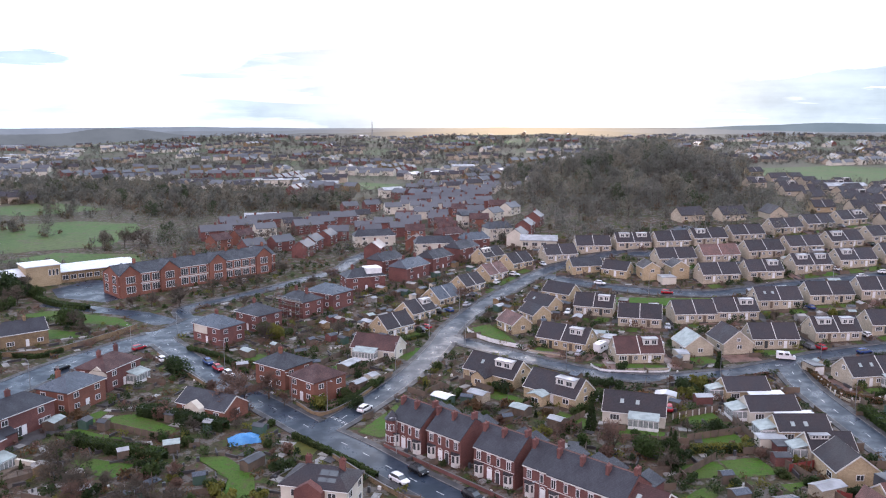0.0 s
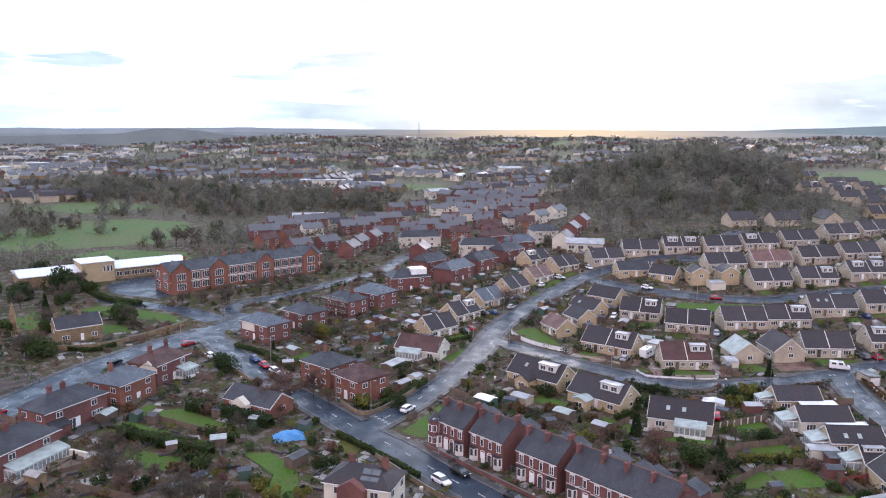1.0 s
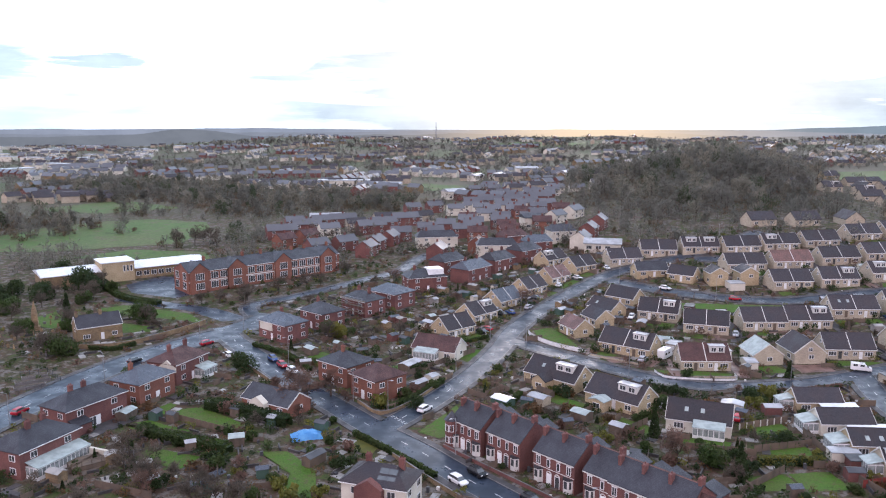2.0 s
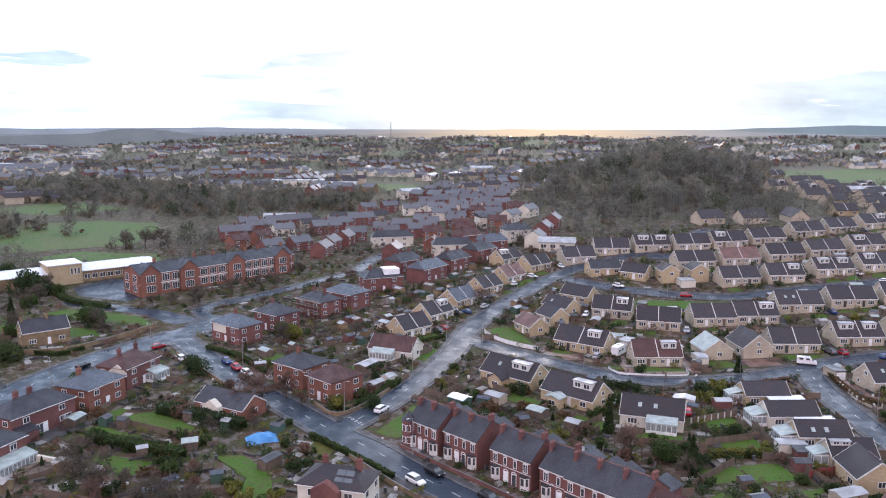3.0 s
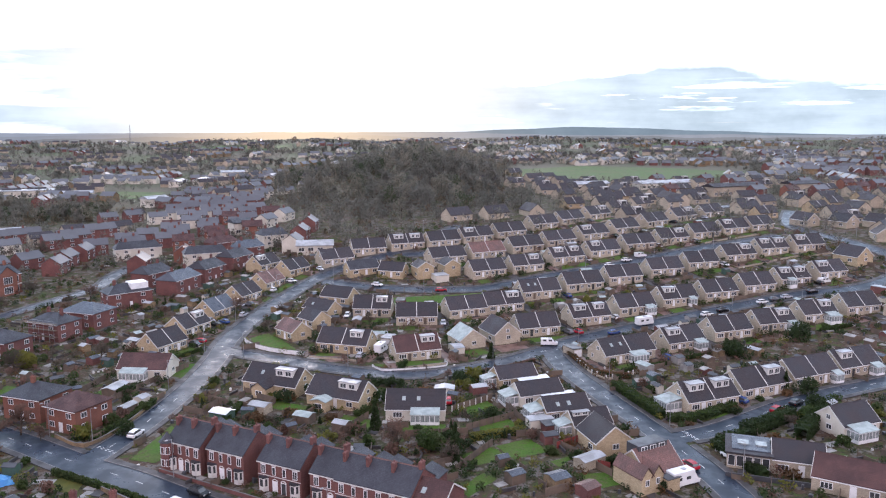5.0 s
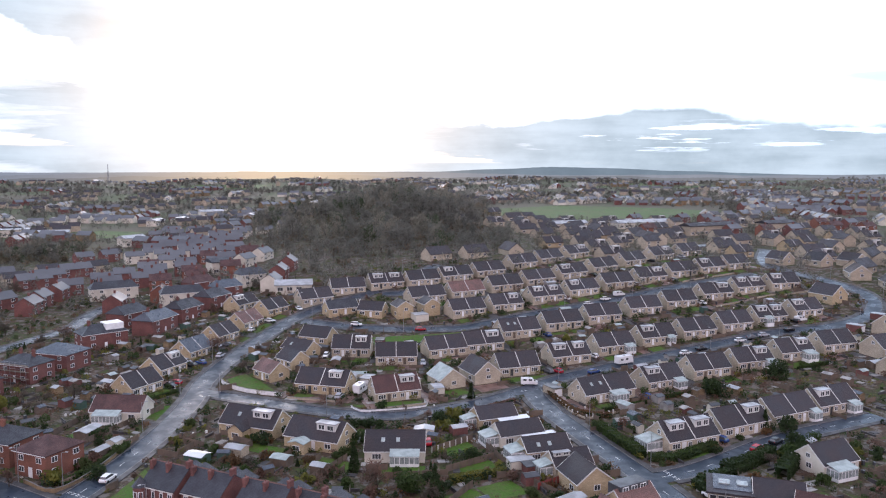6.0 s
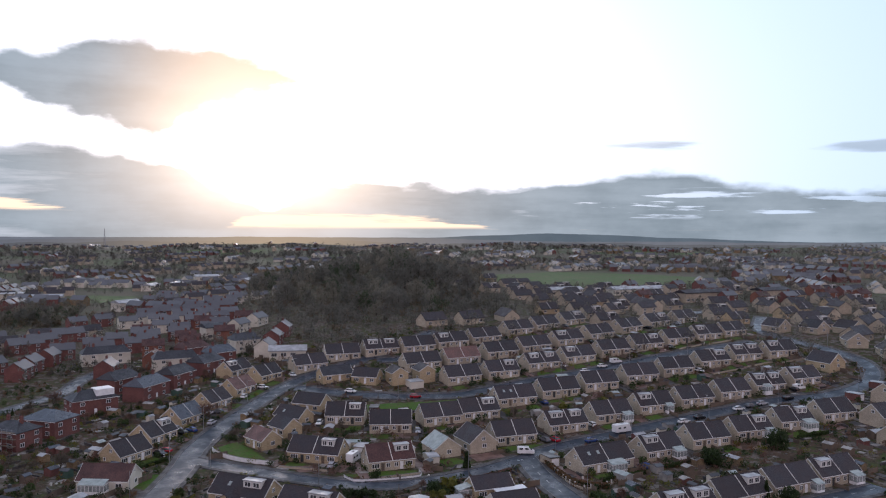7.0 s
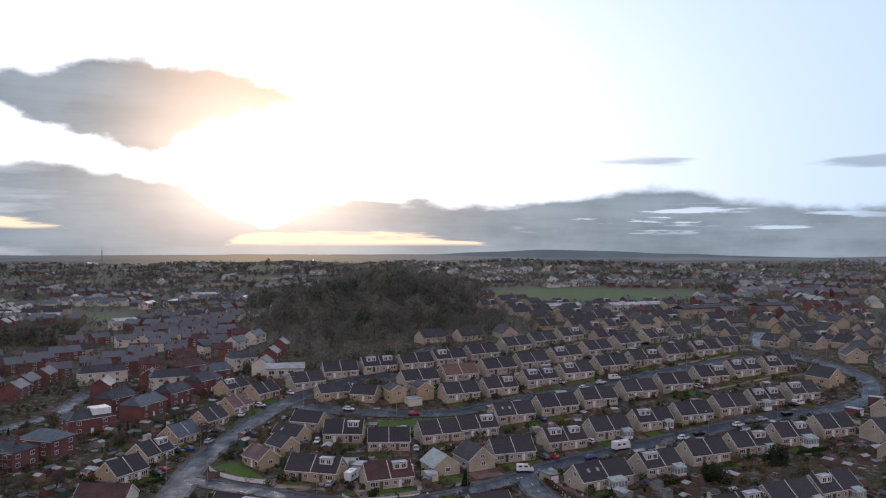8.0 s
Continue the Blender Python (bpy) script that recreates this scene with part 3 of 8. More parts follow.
def gable_shell(h, L, D, eaves, ridge, wall, roof, verge=True, y0=0.0, over=0.3):
    """Walls with gables, two roof slopes, bargeboards and fascias; the ridge runs along x."""
    FOOT.append((h.matrix_basis.inverted(), L / 2, D / 2))
    part("wall", Geo().prism([(-D / 2 + y0, -1.5), (D / 2 + y0, -1.5), (D / 2 + y0, eaves), (y0, ridge - 0.05), (-D / 2 + y0, eaves)], -L / 2, L / 2), wall, h)
    k = (ridge - eaves) / (D / 2)
    lo, run = eaves - k * over, D / 2 + over
    g = Geo()
    for s in (-1, 1):
        o = [(y0 + s * run, lo), (y0, ridge), (y0, ridge + 0.16), (y0 + s * run, lo + 0.16)]
        g.prism(o if s < 0 else o[::-1], -L / 2 - 0.15, L / 2 + 0.15)
    g.prism([(y0 - 0.14, ridge + 0.10), (y0 + 0.14, ridge + 0.10), (y0, ridge + 0.25)], -L / 2 - 0.16, L / 2 + 0.16)
    part("roof", g, roof, h)
    for s in (-1, 1):
        y = y0 + s * (run + 0.01)
        part("fascia", Geo().box(-L / 2 - 0.1, L / 2 + 0.1, min(y, y - s * 0.05), max(y, y - s * 0.05), lo - 0.08, lo + 0.12), WHITE, h)
        if verge:
            b = Geo()
            for q in (-1, 1):
                o = [(y0 + q * (run + 0.02), lo - 0.10), (y0, ridge - 0.12), (y0, ridge + 0.19), (y0 + q * (run + 0.02), lo + 0.19)]
                b.prism(o if q < 0 else o[::-1], s * (L / 2 + 0.16) - 0.04, s * (L / 2 + 0.16) + 0.04)
            part("bargeboard", b, STONEWHITE, h)
    return k


def dormer(h, x, D, eaves, ridge, w=3.0, side=-1, y0=0.0):
    k = (ridge - eaves) / (D / 2)
    top = ridge - 0.12
    back = 1.75
    yf = -(D / 2 - back)
    zf = eaves + k * back - 0.1
    at = pose(x, 0, 0, 0, 0, 0 if side < 0 else 180)
    d = part("dormer", Geo().box(-w / 2, w / 2, yf, -0.05, zf, top), STONEWHITE, h, "white boarded flat-roofed dormer", at)
    part("dormer_roof", Geo().box(-w / 2 - 0.15, w / 2 + 0.15, yf - 0.25, 0.5, top + 0.003, top + 0.16), LEAD, d)
    for s in (-1, 1):
        window(d, pose(s * w * 0.24, yf, zf + 0.45), w * 0.34, max(0.6, top - zf - 0.7), 2, h.matrix_basis.translation.xy.length < 215)


def rooflight(h, x, y, D, eaves, ridge):
    k = (ridge - eaves) / (D / 2)
    a = math.degrees(math.atan(k))
    m = pose(x, y, ridge - k * abs(y) + 0.17, a if y < 0 else -a)
    r = part("rooflight", Geo().box(-0.4, 0.4, -0.55, 0.55, 0, 0.06), STEEL, h, "", m)
    part("pane", Geo().box(-0.33, 0.33, -0.48, 0.48, 0.055, 0.075), ROOFGLASS, r)


def semi(x, y, yaw, L, dormers=0, wall=None, roof=None, far=False, eaves=2.8, ridge=6.2, D=8.2, group="semi-detached estate houses"):
    rnd = random.Random(int(x * 31 + y * 7))
    wall = wall or CREAM
    roof = roof or TILE
    text = "buff stone semi-detached bungalows, brown tiled roof" + (", white box dormers" if dormers & 3 else "")
    if wall is BUFF:
        text = text.replace("buff", "golden buff")
    if roof is PINKTILE:
        text = text.replace("brown", "faded red")
    h = thing("semi_detached_house", x, y, yaw, text, "house", group)
    k = gable_shell(h, L, D, eaves, ridge, wall, roof)
    PLOTS.append((h, L, D, far))
    g = Geo()
    z0 = eaves - k * 0.3
    g.prism([(-D / 2 - 0.3, z0 + 0.12), (-0.02, ridge + 0.12), (-0.02, ridge + 0.24), (-D / 2 - 0.3, z0 + 0.24)], -0.09, 0.09)
    part("party_verge", g, STONEWHITE, h)
    for s in (-1, 1):
        window(h, face(L, D, "F", s * L * 0.36, 0.85), 2.1, 1.25, 3, not far)
        window(h, face(L, D, "F", s * L * 0.09, 0.9), 1.1, 1.15, 2, not far)
        door(h, face(L, D, "F", s * L * 0.205, 0.05), rnd.choice((WHITE, WHITE, GLASS, TIMBER)))
        window(h, face(L, D, "R" if s > 0 else "L", 0.6, 3.5), 1.1, 1.05, 2, not far)
        if not far:
            window(h, face(L, D, "R" if s > 0 else "L", -1.8, 1.0), 0.8, 1.0, 1)
            window(h, face(L, D, "B", s * L * 0.25, 0.9), 1.8, 1.15, 2, False)
    if dormers & 1:
        dormer(h, -L * 0.25, D, eaves, ridge, 3.4 + rnd.random())
    if dormers & 2:
        dormer(h, L * 0.25, D, eaves, ridge, 3.4 + rnd.random())
    if dormers & 4:
        rooflight(h, -L * 0.3, -1.9, D, eaves, ridge)
        rooflight(h, -L * 0.12, -1.9, D, eaves, ridge)
    return h


EXTRAS = {(106.4, 186.6): (0.1, 5.0, 2.4, "F"), (127, 191.1): (0.3, 3.4, 2.2, "F"), (180, 198.4): (0.25, 4.0, 3.0, "F"), (106, 148.8): (0.0, 4.6, 4.2, "L"), (131.7, 225.8): (0.3, 3.2, 2.0, "F"), (198, 231): (-0.2, 3.0, 1.8, "F"),
          (162.5, 196.5): (0.35, 3.0, 2.4, "F"), (157, 159): (0.3, 3.0, 2.2, "F"), (149.6, 228.5): (0.3, 2.4, 1.6, "F"), (140.8, 156.5): (0.4, 2.6, 1.8, "F")}
GLAZED = []
for row in (
    [(52.2, 205, 2.4, 12.8, 2), (93.4, 216.8, 0, 13.2, 0), (113.2, 221.7, 3.3, 13.6, 3), (131.7, 225.8, 3.7, 14, 0), (149.6, 228.5, 2, 13.6, 1),
     (166.1, 229.2, 2.5, 13.6, 0), (182.5, 230.2, 2, 13, 0), (198, 231, 2, 13, 3), (214.5, 231.5, 3, 13, 1)],
    [(106.4, 186.6, 9, 16.8, 4), (127, 191.1, 7.3, 13, 1), (146, 195.4, 3, 13.4, 0), (162.5, 196.5, 1, 13.4, 2), (180, 198.4, 0, 12.6, 2), (197, 199, 0, 13, 0)],
    [(106, 148.8, 5, 14.1, 3), (123.3, 153, 7.5, 15.2, 2), (140.8, 156.5, 7, 15, 0), (157, 159, 6, 14, 1)],
    [(49.9, 251, -20, 12.5, 2), (61.5, 238.5, -14, 13, 0), (78.5, 241.4, 4, 13.4, 0), (92, 242.5, 4, 13.4, 2), (109.2, 252, 3.6, 14.8, 4),
     (127.4, 255, 4, 15.2, 0), (145, 257, 2, 14, 0), (163.8, 259.3, 1, 14, 0), (181, 261.2, 1, 13.8, 0)],
    [(199.6, 263.7, 4, 14.5, 2), (217, 265.8, 3, 14, 3), (233, 264, 0, 14, 1)],
    [(100.1, 281.5, 8, 14.3, 0), (116.8, 282.8, 6, 13.4, 2), (136.1, 287.6, 9, 15, 3), (154, 290.6, 9, 15, 1), (172.6, 294.2, 7, 15, 0),
     (190.4, 296.6, 8, 15.5, 2), (208.6, 299.8, 9, 15.5, 0), (225, 301.4, 8, 15, 1), (240, 303, 10, 14, 0)],
    [(47.5, 319, 16, 13.9, 0), (63.1, 328, 2, 14.5, 0), (79.9, 328.5, 5, 14.9, 3), (96, 327.5, 10, 15, 0), (112, 330, 13, 15.5, 1),
     (129.1, 333.5, 14, 15.5, 0), (150, 343, 15, 15, 0), (166.6, 349, 20, 15.5, 0), (185.5, 357, 22, 15.5, 2)],
    [(90.4, 303, 10, 15.5, 0), (108.1, 305, 10, 15.5, 0), (126.8, 308.3, 11, 15.5, 0), (144, 312, 13, 15.5, 0), (162.5, 316.5, 15, 15.5, 1),
     (181, 321.6, 17, 15.5, 0), (201, 329, 20, 15.5, 0), (222, 337, 20, 16, 2), (243, 344, 16, 15, 0)],
):
    for i, (x, y, yaw, L, dm) in enumerate(row):
        roof = MAROON if i == 0 and y == 205 else PINKTILE if (x, y) == (108.1, 305) else TILE
        home = semi(x, y, yaw, L, dm, CREAM, roof, y > 212)
        if (x, y) in EXTRAS:
            GLAZED.append((home, EXTRAS[(x, y)], L))
for x, y, yaw, L, dm, roof in ((-15.6, 231.5, 45, 11, 0, TILE), (-9, 249.2, 50, 11.5, 2, TILE), (-0.7, 267.2, 50, 11.5, 0, BLUESLATE), (8.9, 283.6, 50, 11.5, 0, TILE),
                               (18.5, 298, 48, 11.5, 0, PINKTILE), (29.5, 312.5, 42, 12, 0, TILE), (19, 327, 45, 12, 1, TILE)):
    semi(x, y, yaw, L, dm, BUFF, roof, y > 260, 2.8, 6.1, 8.0, "roadside bungalows")


def conservatory(h, x, y, yaw, w, d, tall=2.3):
    """A glazed lean-to: dwarf wall, a white frame with panes and a pale roof; its back is at y = 0."""
    at = pose(x, y, 0, 0, 0, yaw)
    c = part("conservatory", Geo().box(-w / 2, w / 2, -d, 0, -0.6, tall), WHITE, h, "white conservatory with a pale glazed roof", at)
    r = Geo().prism([(-d - 0.15, tall + 0.02), (0, tall + 0.75), (0, tall + 0.85), (-d - 0.15, tall + 0.12)], -w / 2 - 0.1, w / 2 + 0.1)
    part("glazed_roof", r, ROOFGLASS, c)
    FOOT.append(((h.matrix_basis @ at @ pose(0, -d / 2, 0)).inverted(), w / 2, d / 2))
    n = max(2, int(w / 0.9))
    for i in range(n):
        a = w / n
        part("pane", Geo().box(-w / 2 + i * a + 0.07, -w / 2 + (i + 1) * a - 0.07, -d - 0.015, -d + 0.01, 0.75, tall - 0.15), CLEARPANE, c)
    for s in (-1, 1):
        m = max(1, int(d / 1.0))
        for i in range(m):
            a = d / m
            part("pane", Geo().box(min(s * w / 2, s * (w / 2 + 0.015)), max(s * w / 2, s * (w / 2 + 0.015)), -d + i * a + 0.07, -d + (i + 1) * a - 0.07, 0.75, tall - 0.15), CLEARPANE, c)


def bungalow(x, y, yaw, L, D=8.0, eaves=2.7, ridge=5.6, wall=None, roof=None, dormers=0, lights=0, group="bungalows", label="buff stone bungalow with dark tiled roof", rich=True):
    h = thing("bungalow", x, y, yaw, label, "house", group)
    wall, roof = wall or CREAM, roof or TILE
    gable_shell(h, L, D, eaves, ridge, wall, roof)
    window(h, face(L, D, "F", -L * 0.3, 0.8), 2.0, 1.25, 3, rich)
    window(h, face(L, D, "F", L * 0.32, 0.85), 1.6, 1.2, 2, rich)
    door(h, face(L, D, "F", L * 0.05, 0.05), WHITE)
    window(h, face(L, D, "L", 0.3, max(0.8, eaves - 1.7)), 1.4, 1.15, 2, rich)
    window(h, face(L, D, "R", 0.3, max(0.8, eaves - 1.7)), 1.4, 1.15, 2, rich)
    window(h, face(L, D, "B", L * 0.2, 0.8), 1.8, 1.2, 2, False)
    if ridge - eaves > 3:
        window(h, face(L, D, "L", 0, eaves + 0.4), 1.1, 1.0, 2, rich)
        window(h, face(L, D, "R", 0, eaves + 0.4), 1.1, 1.0, 2, rich)
    if dormers & 1:
        dormer(h, -L * 0.24, D, eaves, ridge, 3.6)
    if dormers & 2:
        dormer(h, L * 0.22, D, eaves, ridge, 4.8 if L > 13 else 3.8)
    for i in range(lights):
        rooflight(h, L * (-0.2 + 0.25 * i), -2.0, D, eaves, ridge)
    return h


def hip_house(x, y, yaw, L, D, wall, roof, label, eaves=5.1, ridge=7.7, span=None, name="detached_house", upper=None, stacks=((0.0, 0.0),), group="brick houses", rich=True, wins="FLR"):
    h = thing(name, x, y, yaw, label, "house", group)
    FOOT.append((h.matrix_basis.inverted(), L / 2, D / 2))
    if upper:
        part("wall", Geo().box(-L / 2, L / 2, -D / 2, D / 2, -1.5, eaves * 0.5), wall, h)
        part("upper_wall", Geo().box(-L / 2 - 0.03, L / 2 + 0.03, -D / 2 - 0.03, D / 2 + 0.03, eaves * 0.5, eaves), upper, h, "pale rendered upper wall")
    else:
        part("wall", Geo().box(-L / 2, L / 2, -D / 2, D / 2, -1.5, eaves), wall, h)
    span = max(0.3, (L - D) / 2 + 0.5) if span is None else span / 2
    o = 0.35
    a, b = L / 2 + o, D / 2 + o
    g = Geo()
    c = [(-a, -b, eaves + 0.02), (a, -b, eaves + 0.02), (a, b, eaves + 0.02), (-a, b, eaves + 0.02)]
    p, q = (-span, 0, ridge), (span, 0, ridge)
    g.v = c + [(u, v, w + 0.14) for u, v, w in c] + [p, q]
    g.f = [(3, 2, 1, 0), (0, 1, 5, 4), (1, 2, 6, 5), (2, 3, 7, 6), (3, 0, 4, 7), (4, 5, 9, 8), (6, 7, 8, 9), (5, 6, 9), (7, 4, 8)]
    part("roof", g, roof, h)
    part("gutter", Geo().prism([(-b - 0.06, eaves - 0.06), (-b + 0.02, eaves - 0.06), (-b + 0.02, eaves + 0.08), (-b - 0.06, eaves + 0.08)], -a, a), WHITE, h)
    for cx, cy in stacks:
        chimney(h, cx, cy, ridge - 0.25 * abs(cy), 1.3, 1.0, 0.6, wall if wall in (BRICK, ORANGE, SANDSTONE) else BRICK)
    for side in wins:
        n = L if side in "FB" else D
        for s in ((-n * 0.28, n * 0.28) if n > 7 else (0,)):
            for z in (0.9, eaves - 1.75):
                window(h, face(L, D, side, s, z), 1.5, 1.25, 2, rich)
    door(h, face(L, D, "F", 0, 0.05), WHITE)
    return h


def bay(h, x, D, z, w=2.0, hgt=1.7, out=0.75):
    """A canted bay window with a lead roof."""
    o = [(-w / 2, 0), (-w / 2 + 0.5, -out), (w / 2 - 0.5, -out), (w / 2, 0)]
    b = part("bay_window", Geo().prism(o, z - 0.75 if z < 2 else z - 0.3, z + hgt, "z"), STONEWHITE, h, "white painted bay window", pose(x, -D / 2, 0))
    part("bay_roof", Geo().prism([(-w / 2 - 0.1, 0), (-w / 2 + 0.45, -out - 0.12), (w / 2 - 0.45, -out - 0.12), (w / 2 + 0.1, 0)], z + hgt + 0.003, z + hgt + 0.2, "z"), SLATE, b)
    for s in (-1, 0, 1):
        u = (w - 1.0) / 2 - 0.16 if s == 0 else 0.2
        m = pose(0, -out, z) if s == 0 else pose(s * (w / 2 - 0.25), -out / 2, z, 0, 0, s * math.degrees(math.atan2(out, 0.5)))
        part("pane", Geo().box(-u, u, -0.02, 0.02, 0.18, hgt - 0.2), GLASS, b, "", m)


def terrace_house(x, y, yaw, L, kind, roof=None, D=8.4, eaves=5.6, ridge=8.6):
    h = thing("terraced_house", x, y, yaw, "dark red brick Victorian terrace with slate roof and white bays", "house", "terrace beside the road")
    FOOT.append(((pose(0, -2.3, 0) @ h.matrix_basis.inverted()), L / 2, D / 2 + 2.3))
    part("wall", Geo().prism([(-D / 2, -1.5), (D / 2, -1.5), (D / 2, eaves), (0, ridge), (-D / 2, eaves)], -L / 2, L / 2), BRICK, h)
    k = (ridge - eaves) / (D / 2)
    g = Geo()
    for s in (-1, 1):
        o = [(s * (D / 2 + 0.25), eaves - k * 0.25 + 0.02), (0, ridge + 0.02), (0, ridge + 0.16), (s * (D / 2 + 0.25), eaves - k * 0.25 + 0.16)]
        g.prism(o if s < 0 else o[::-1], -L / 2 - 0.06, L / 2 + 0.06)
    part("roof", g, roof or SLATE, h)
    part("ridge_tiles", Geo().prism([(-0.16, ridge + 0.10), (0.16, ridge + 0.10), (0, ridge + 0.27)], -L / 2 - 0.06, L / 2 + 0.06), PINKTILE, h)
    part("gutter", Geo().box(-L / 2, L / 2, -D / 2 - 0.36, -D / 2 - 0.26, eaves - 0.28, eaves - 0.14), STONEWHITE, h)
    n = max(1, round(L / 4.6))
    for i in range(n):
        c = -L / 2 + (i + 0.5) * L / n
        s = 1 if i % 2 else -1
        u = L / n
        window(h, face(L, D, "F", c + s * u * 0.24, 3.35), 1.0, 1.6, 2)
        window(h, face(L, D, "F", c - s * u * 0.26, 3.35), 0.75, 1.5, 1)
        for wx, ww in ((c + s * u * 0.24, 1.2), (c - s * u * 0.26, 0.95)):
            part("lintel", Geo().box(wx - ww / 2, wx + ww / 2, -D / 2 - 0.05, -D / 2 + 0.02, 4.97, 5.2), STONEWHITE, h)
        bay(h, c + s * u * 0.22, D, 0.95, 2.0, 1.7)
        door(h, face(L, D, "F", c - s * u * 0.3, 0.1), GLASS if i % 2 else WHITE)
        arch = [(0.62 * math.cos(a), 2.2 + 0.5 * math.sin(a)) for a in np.linspace(0, math.pi, 9)]
        arch += [(0.46 * math.cos(a), 2.2 + 0.34 * math.sin(a)) for a in np.linspace(math.pi, 0, 9)]
        part("door_arch", Geo().prism(arch, -D / 2 - 0.07, -D / 2 + 0.02, "y"), STONEWHITE, h, "", pose(c - s * u * 0.3, 0, 0))
        if kind != 2:
            part("string_course", Geo().box(c - u / 2 + 0.05, c + u / 2 - 0.05, -D / 2 - 0.04, -D / 2 + 0.02, 2.98, 3.12), STONEWHITE, h)
        # rear wing
        wx = c - s * u * 0.2
        part("rear_wing", Geo().prism([(wx - 1.4, -1.5), (wx + 1.4, -1.5), (wx + 1.4, 4.6), (wx - 1.4, 5.6)], D / 2 - 0.05, D / 2 + 4.5, "y"), BRICK, h)
        part("rear_roof", Geo().prism([(wx - 1.6, 5.72), (wx + 1.6, 4.6), (wx + 1.6, 4.74), (wx - 1.6, 5.86)], D / 2 + 0.02, D / 2 + 4.7, "y"), SLATE, h)
    for i in range(n):
        chimney(h, -L / 2 + (i + (0.06 if i == 0 else 0.0)) * L / n, -1.1, ridge - 1.1 * k, 1.45, 0.55, 1.1, BRICK, 1)
    chimney(h, L / 2 - 0.4, 0.2, ridge, 1.2, 0.6, 1.2, BRICK, 1)
    return h


for x, y, L, kind in ((-4.4, 148.8, 8.2, 2), (2.9, 142.9, 8.6, 2), (11.8, 134.6, 9.3, 1), (18.5, 128.4, 5.2, 1), (25.6, 121.2, 14.6, 1)):
    terrace_house(x, y, -43, L, kind)
t1 = thing("terraced_house", 32.5, 114.2, -43, "red brick end terrace house with maroon tiled roof", "house", "terrace beside the road")
gable_shell(t1, 6.0, 8.4, 4.6, 7.4, BRICK, MAROON)
rooflight(t1, -1.2, -2.0, 8.4, 4.6, 7.4)
window(t1, face(6, 8.4, "F", -1.4, 3.0), 1.0, 1.2, 2)
window(t1, face(6, 8.4, "R", 0, 3.0), 1.0, 1.2, 2)
# corner bay of the end house
part("corner_turret", Geo().tube((-3.9, -4.3, -1.0), (-3.9, -4.3, 5.5), 1.35, 1.35, 8), BRICK, bpy.data.objects["terraced_house"])
part("turret_roof", Geo().tube((-3.9, -4.3, 5.5), (-3.9, -4.3, 7.2), 1.6, 0.05, 8), SLATE, bpy.data.objects["terraced_house"])
for z in (0.9, 3.3):
    for a in (-135, -90, -45):
        window(bpy.data.objects["terraced_house"], pose(-3.9 + 1.26 * math.cos(radians(a)), -4.3 + 1.26 * math.sin(radians(a)), z, 0, 0, a + 90), 0.85, 1.4, 1)

for home, (u, w, d, side), L in GLAZED:
    if side == "F":
        conservatory(home, L * u, -4.2, 0, w, d)
    else:
        conservatory(home, -L / 2, 0.4, -90, w, d)

# houses along the valley road
a = hip_house(-88.6, 134.2, 72, 13.5, 8.6, BRICK, SLATE, "red brick semi-detached house, hipped slate roof, long conservatory", stacks=((-1.5, -0.4), (2.5, 0.3)), name="semi_detached_house")
conservatory(a, 0.3, -4.3, 0, 12.0, 3.0)
part("patio", Geo().box(-6.5, 6.5, -13.0, -7.4, -0.5, 0.1), TIMBER, a, "brown paved terrace")
part("side_wall", Geo().box(5.8, 6.4, -14.0, -7.4, -0.5, 1.9), RENDER, a, "white rendered garden wall")
b = hip_house(-90.3, 155.2, 66, 15, 8.4, BRICK, SLATE, "red brick semi-detached house with hipped slate roof", stacks=((-3, 0.2), (0.2, 0.2)), name="semi_detached_house")
part("rear_porch", Geo().prism([(-2.4, -0.6), (0, -0.6), (0, 3.0), (-2.4, 2.3)], -7.0, -3.4), BRICK, b, "brick lean-to porch", pose(0, -4.2, 0))
part("porch_roof", Geo().prism([(-2.6, 2.3), (0, 3.06), (0, 3.2), (-2.6, 2.44)], -7.2, -3.2), SLATE, b, "", pose(0, -4.2, 0))
for x in (-1.4, 5.4):
    window(b, pose(x, -4.2, 0.1), 1.8, 2.1, 2)
part("patio", Geo().box(-7, 7.5, -9.5, -4.3, -0.5, 0.1), PAVING, b, "paved back yard")
a = hip_house(-84.6, 170.7, 70, 11, 9, ORANGE, BLUESLATE, "orange brick house with hipped blue slate roof", stacks=((-2.0, 1.5),))
a = hip_house(-82.5, 186.0, 72, 12, 9, BRICK, MAROON, "red brick house, maroon hipped roof and cream gable", stacks=((-2.5, 0.5), (3.0, 0.2)))
part("side_gable", Geo().prism([(-4.6, 3.4), (0.6, 3.4), (0.6, 4.4), (-2.0, 6.2), (-4.6, 4.4)], -6.35, -6.0), RENDER, a, "cream rendered gable")
conservatory(a, 3.2, -4.5, 0, 5.0, 3.0)
pan = hip_house(-66.2, 224.2, -36, 12.5, 8.6, BRICK, BLUESLATE, "brown brick house with hipped blue slate roof", stacks=((-1.0, 0.3),))
part("pale_panel", Geo().box(-5.6, 0.4, -4.42, -4.28, 2.7, 5.2), RENDER, pan, "cream rendered panel between the upper windows")
hip_house(-57.5, 238, -38, 11, 9, BRICK, SLATE, "red brick house with hipped slate roof", stacks=((-2, 0),))
s_house = hip_house(-47.5, 255, -38, 12, 9, BRICK, SLATE, "red brick house under repair with scaffolding in front", stacks=((-2, 0), (3, 0)))
hip_house(-39.5, 266.5, -36, 13, 10, BRICK, BLUESLATE, "red brick house with wet blue slate hipped roof", stacks=())
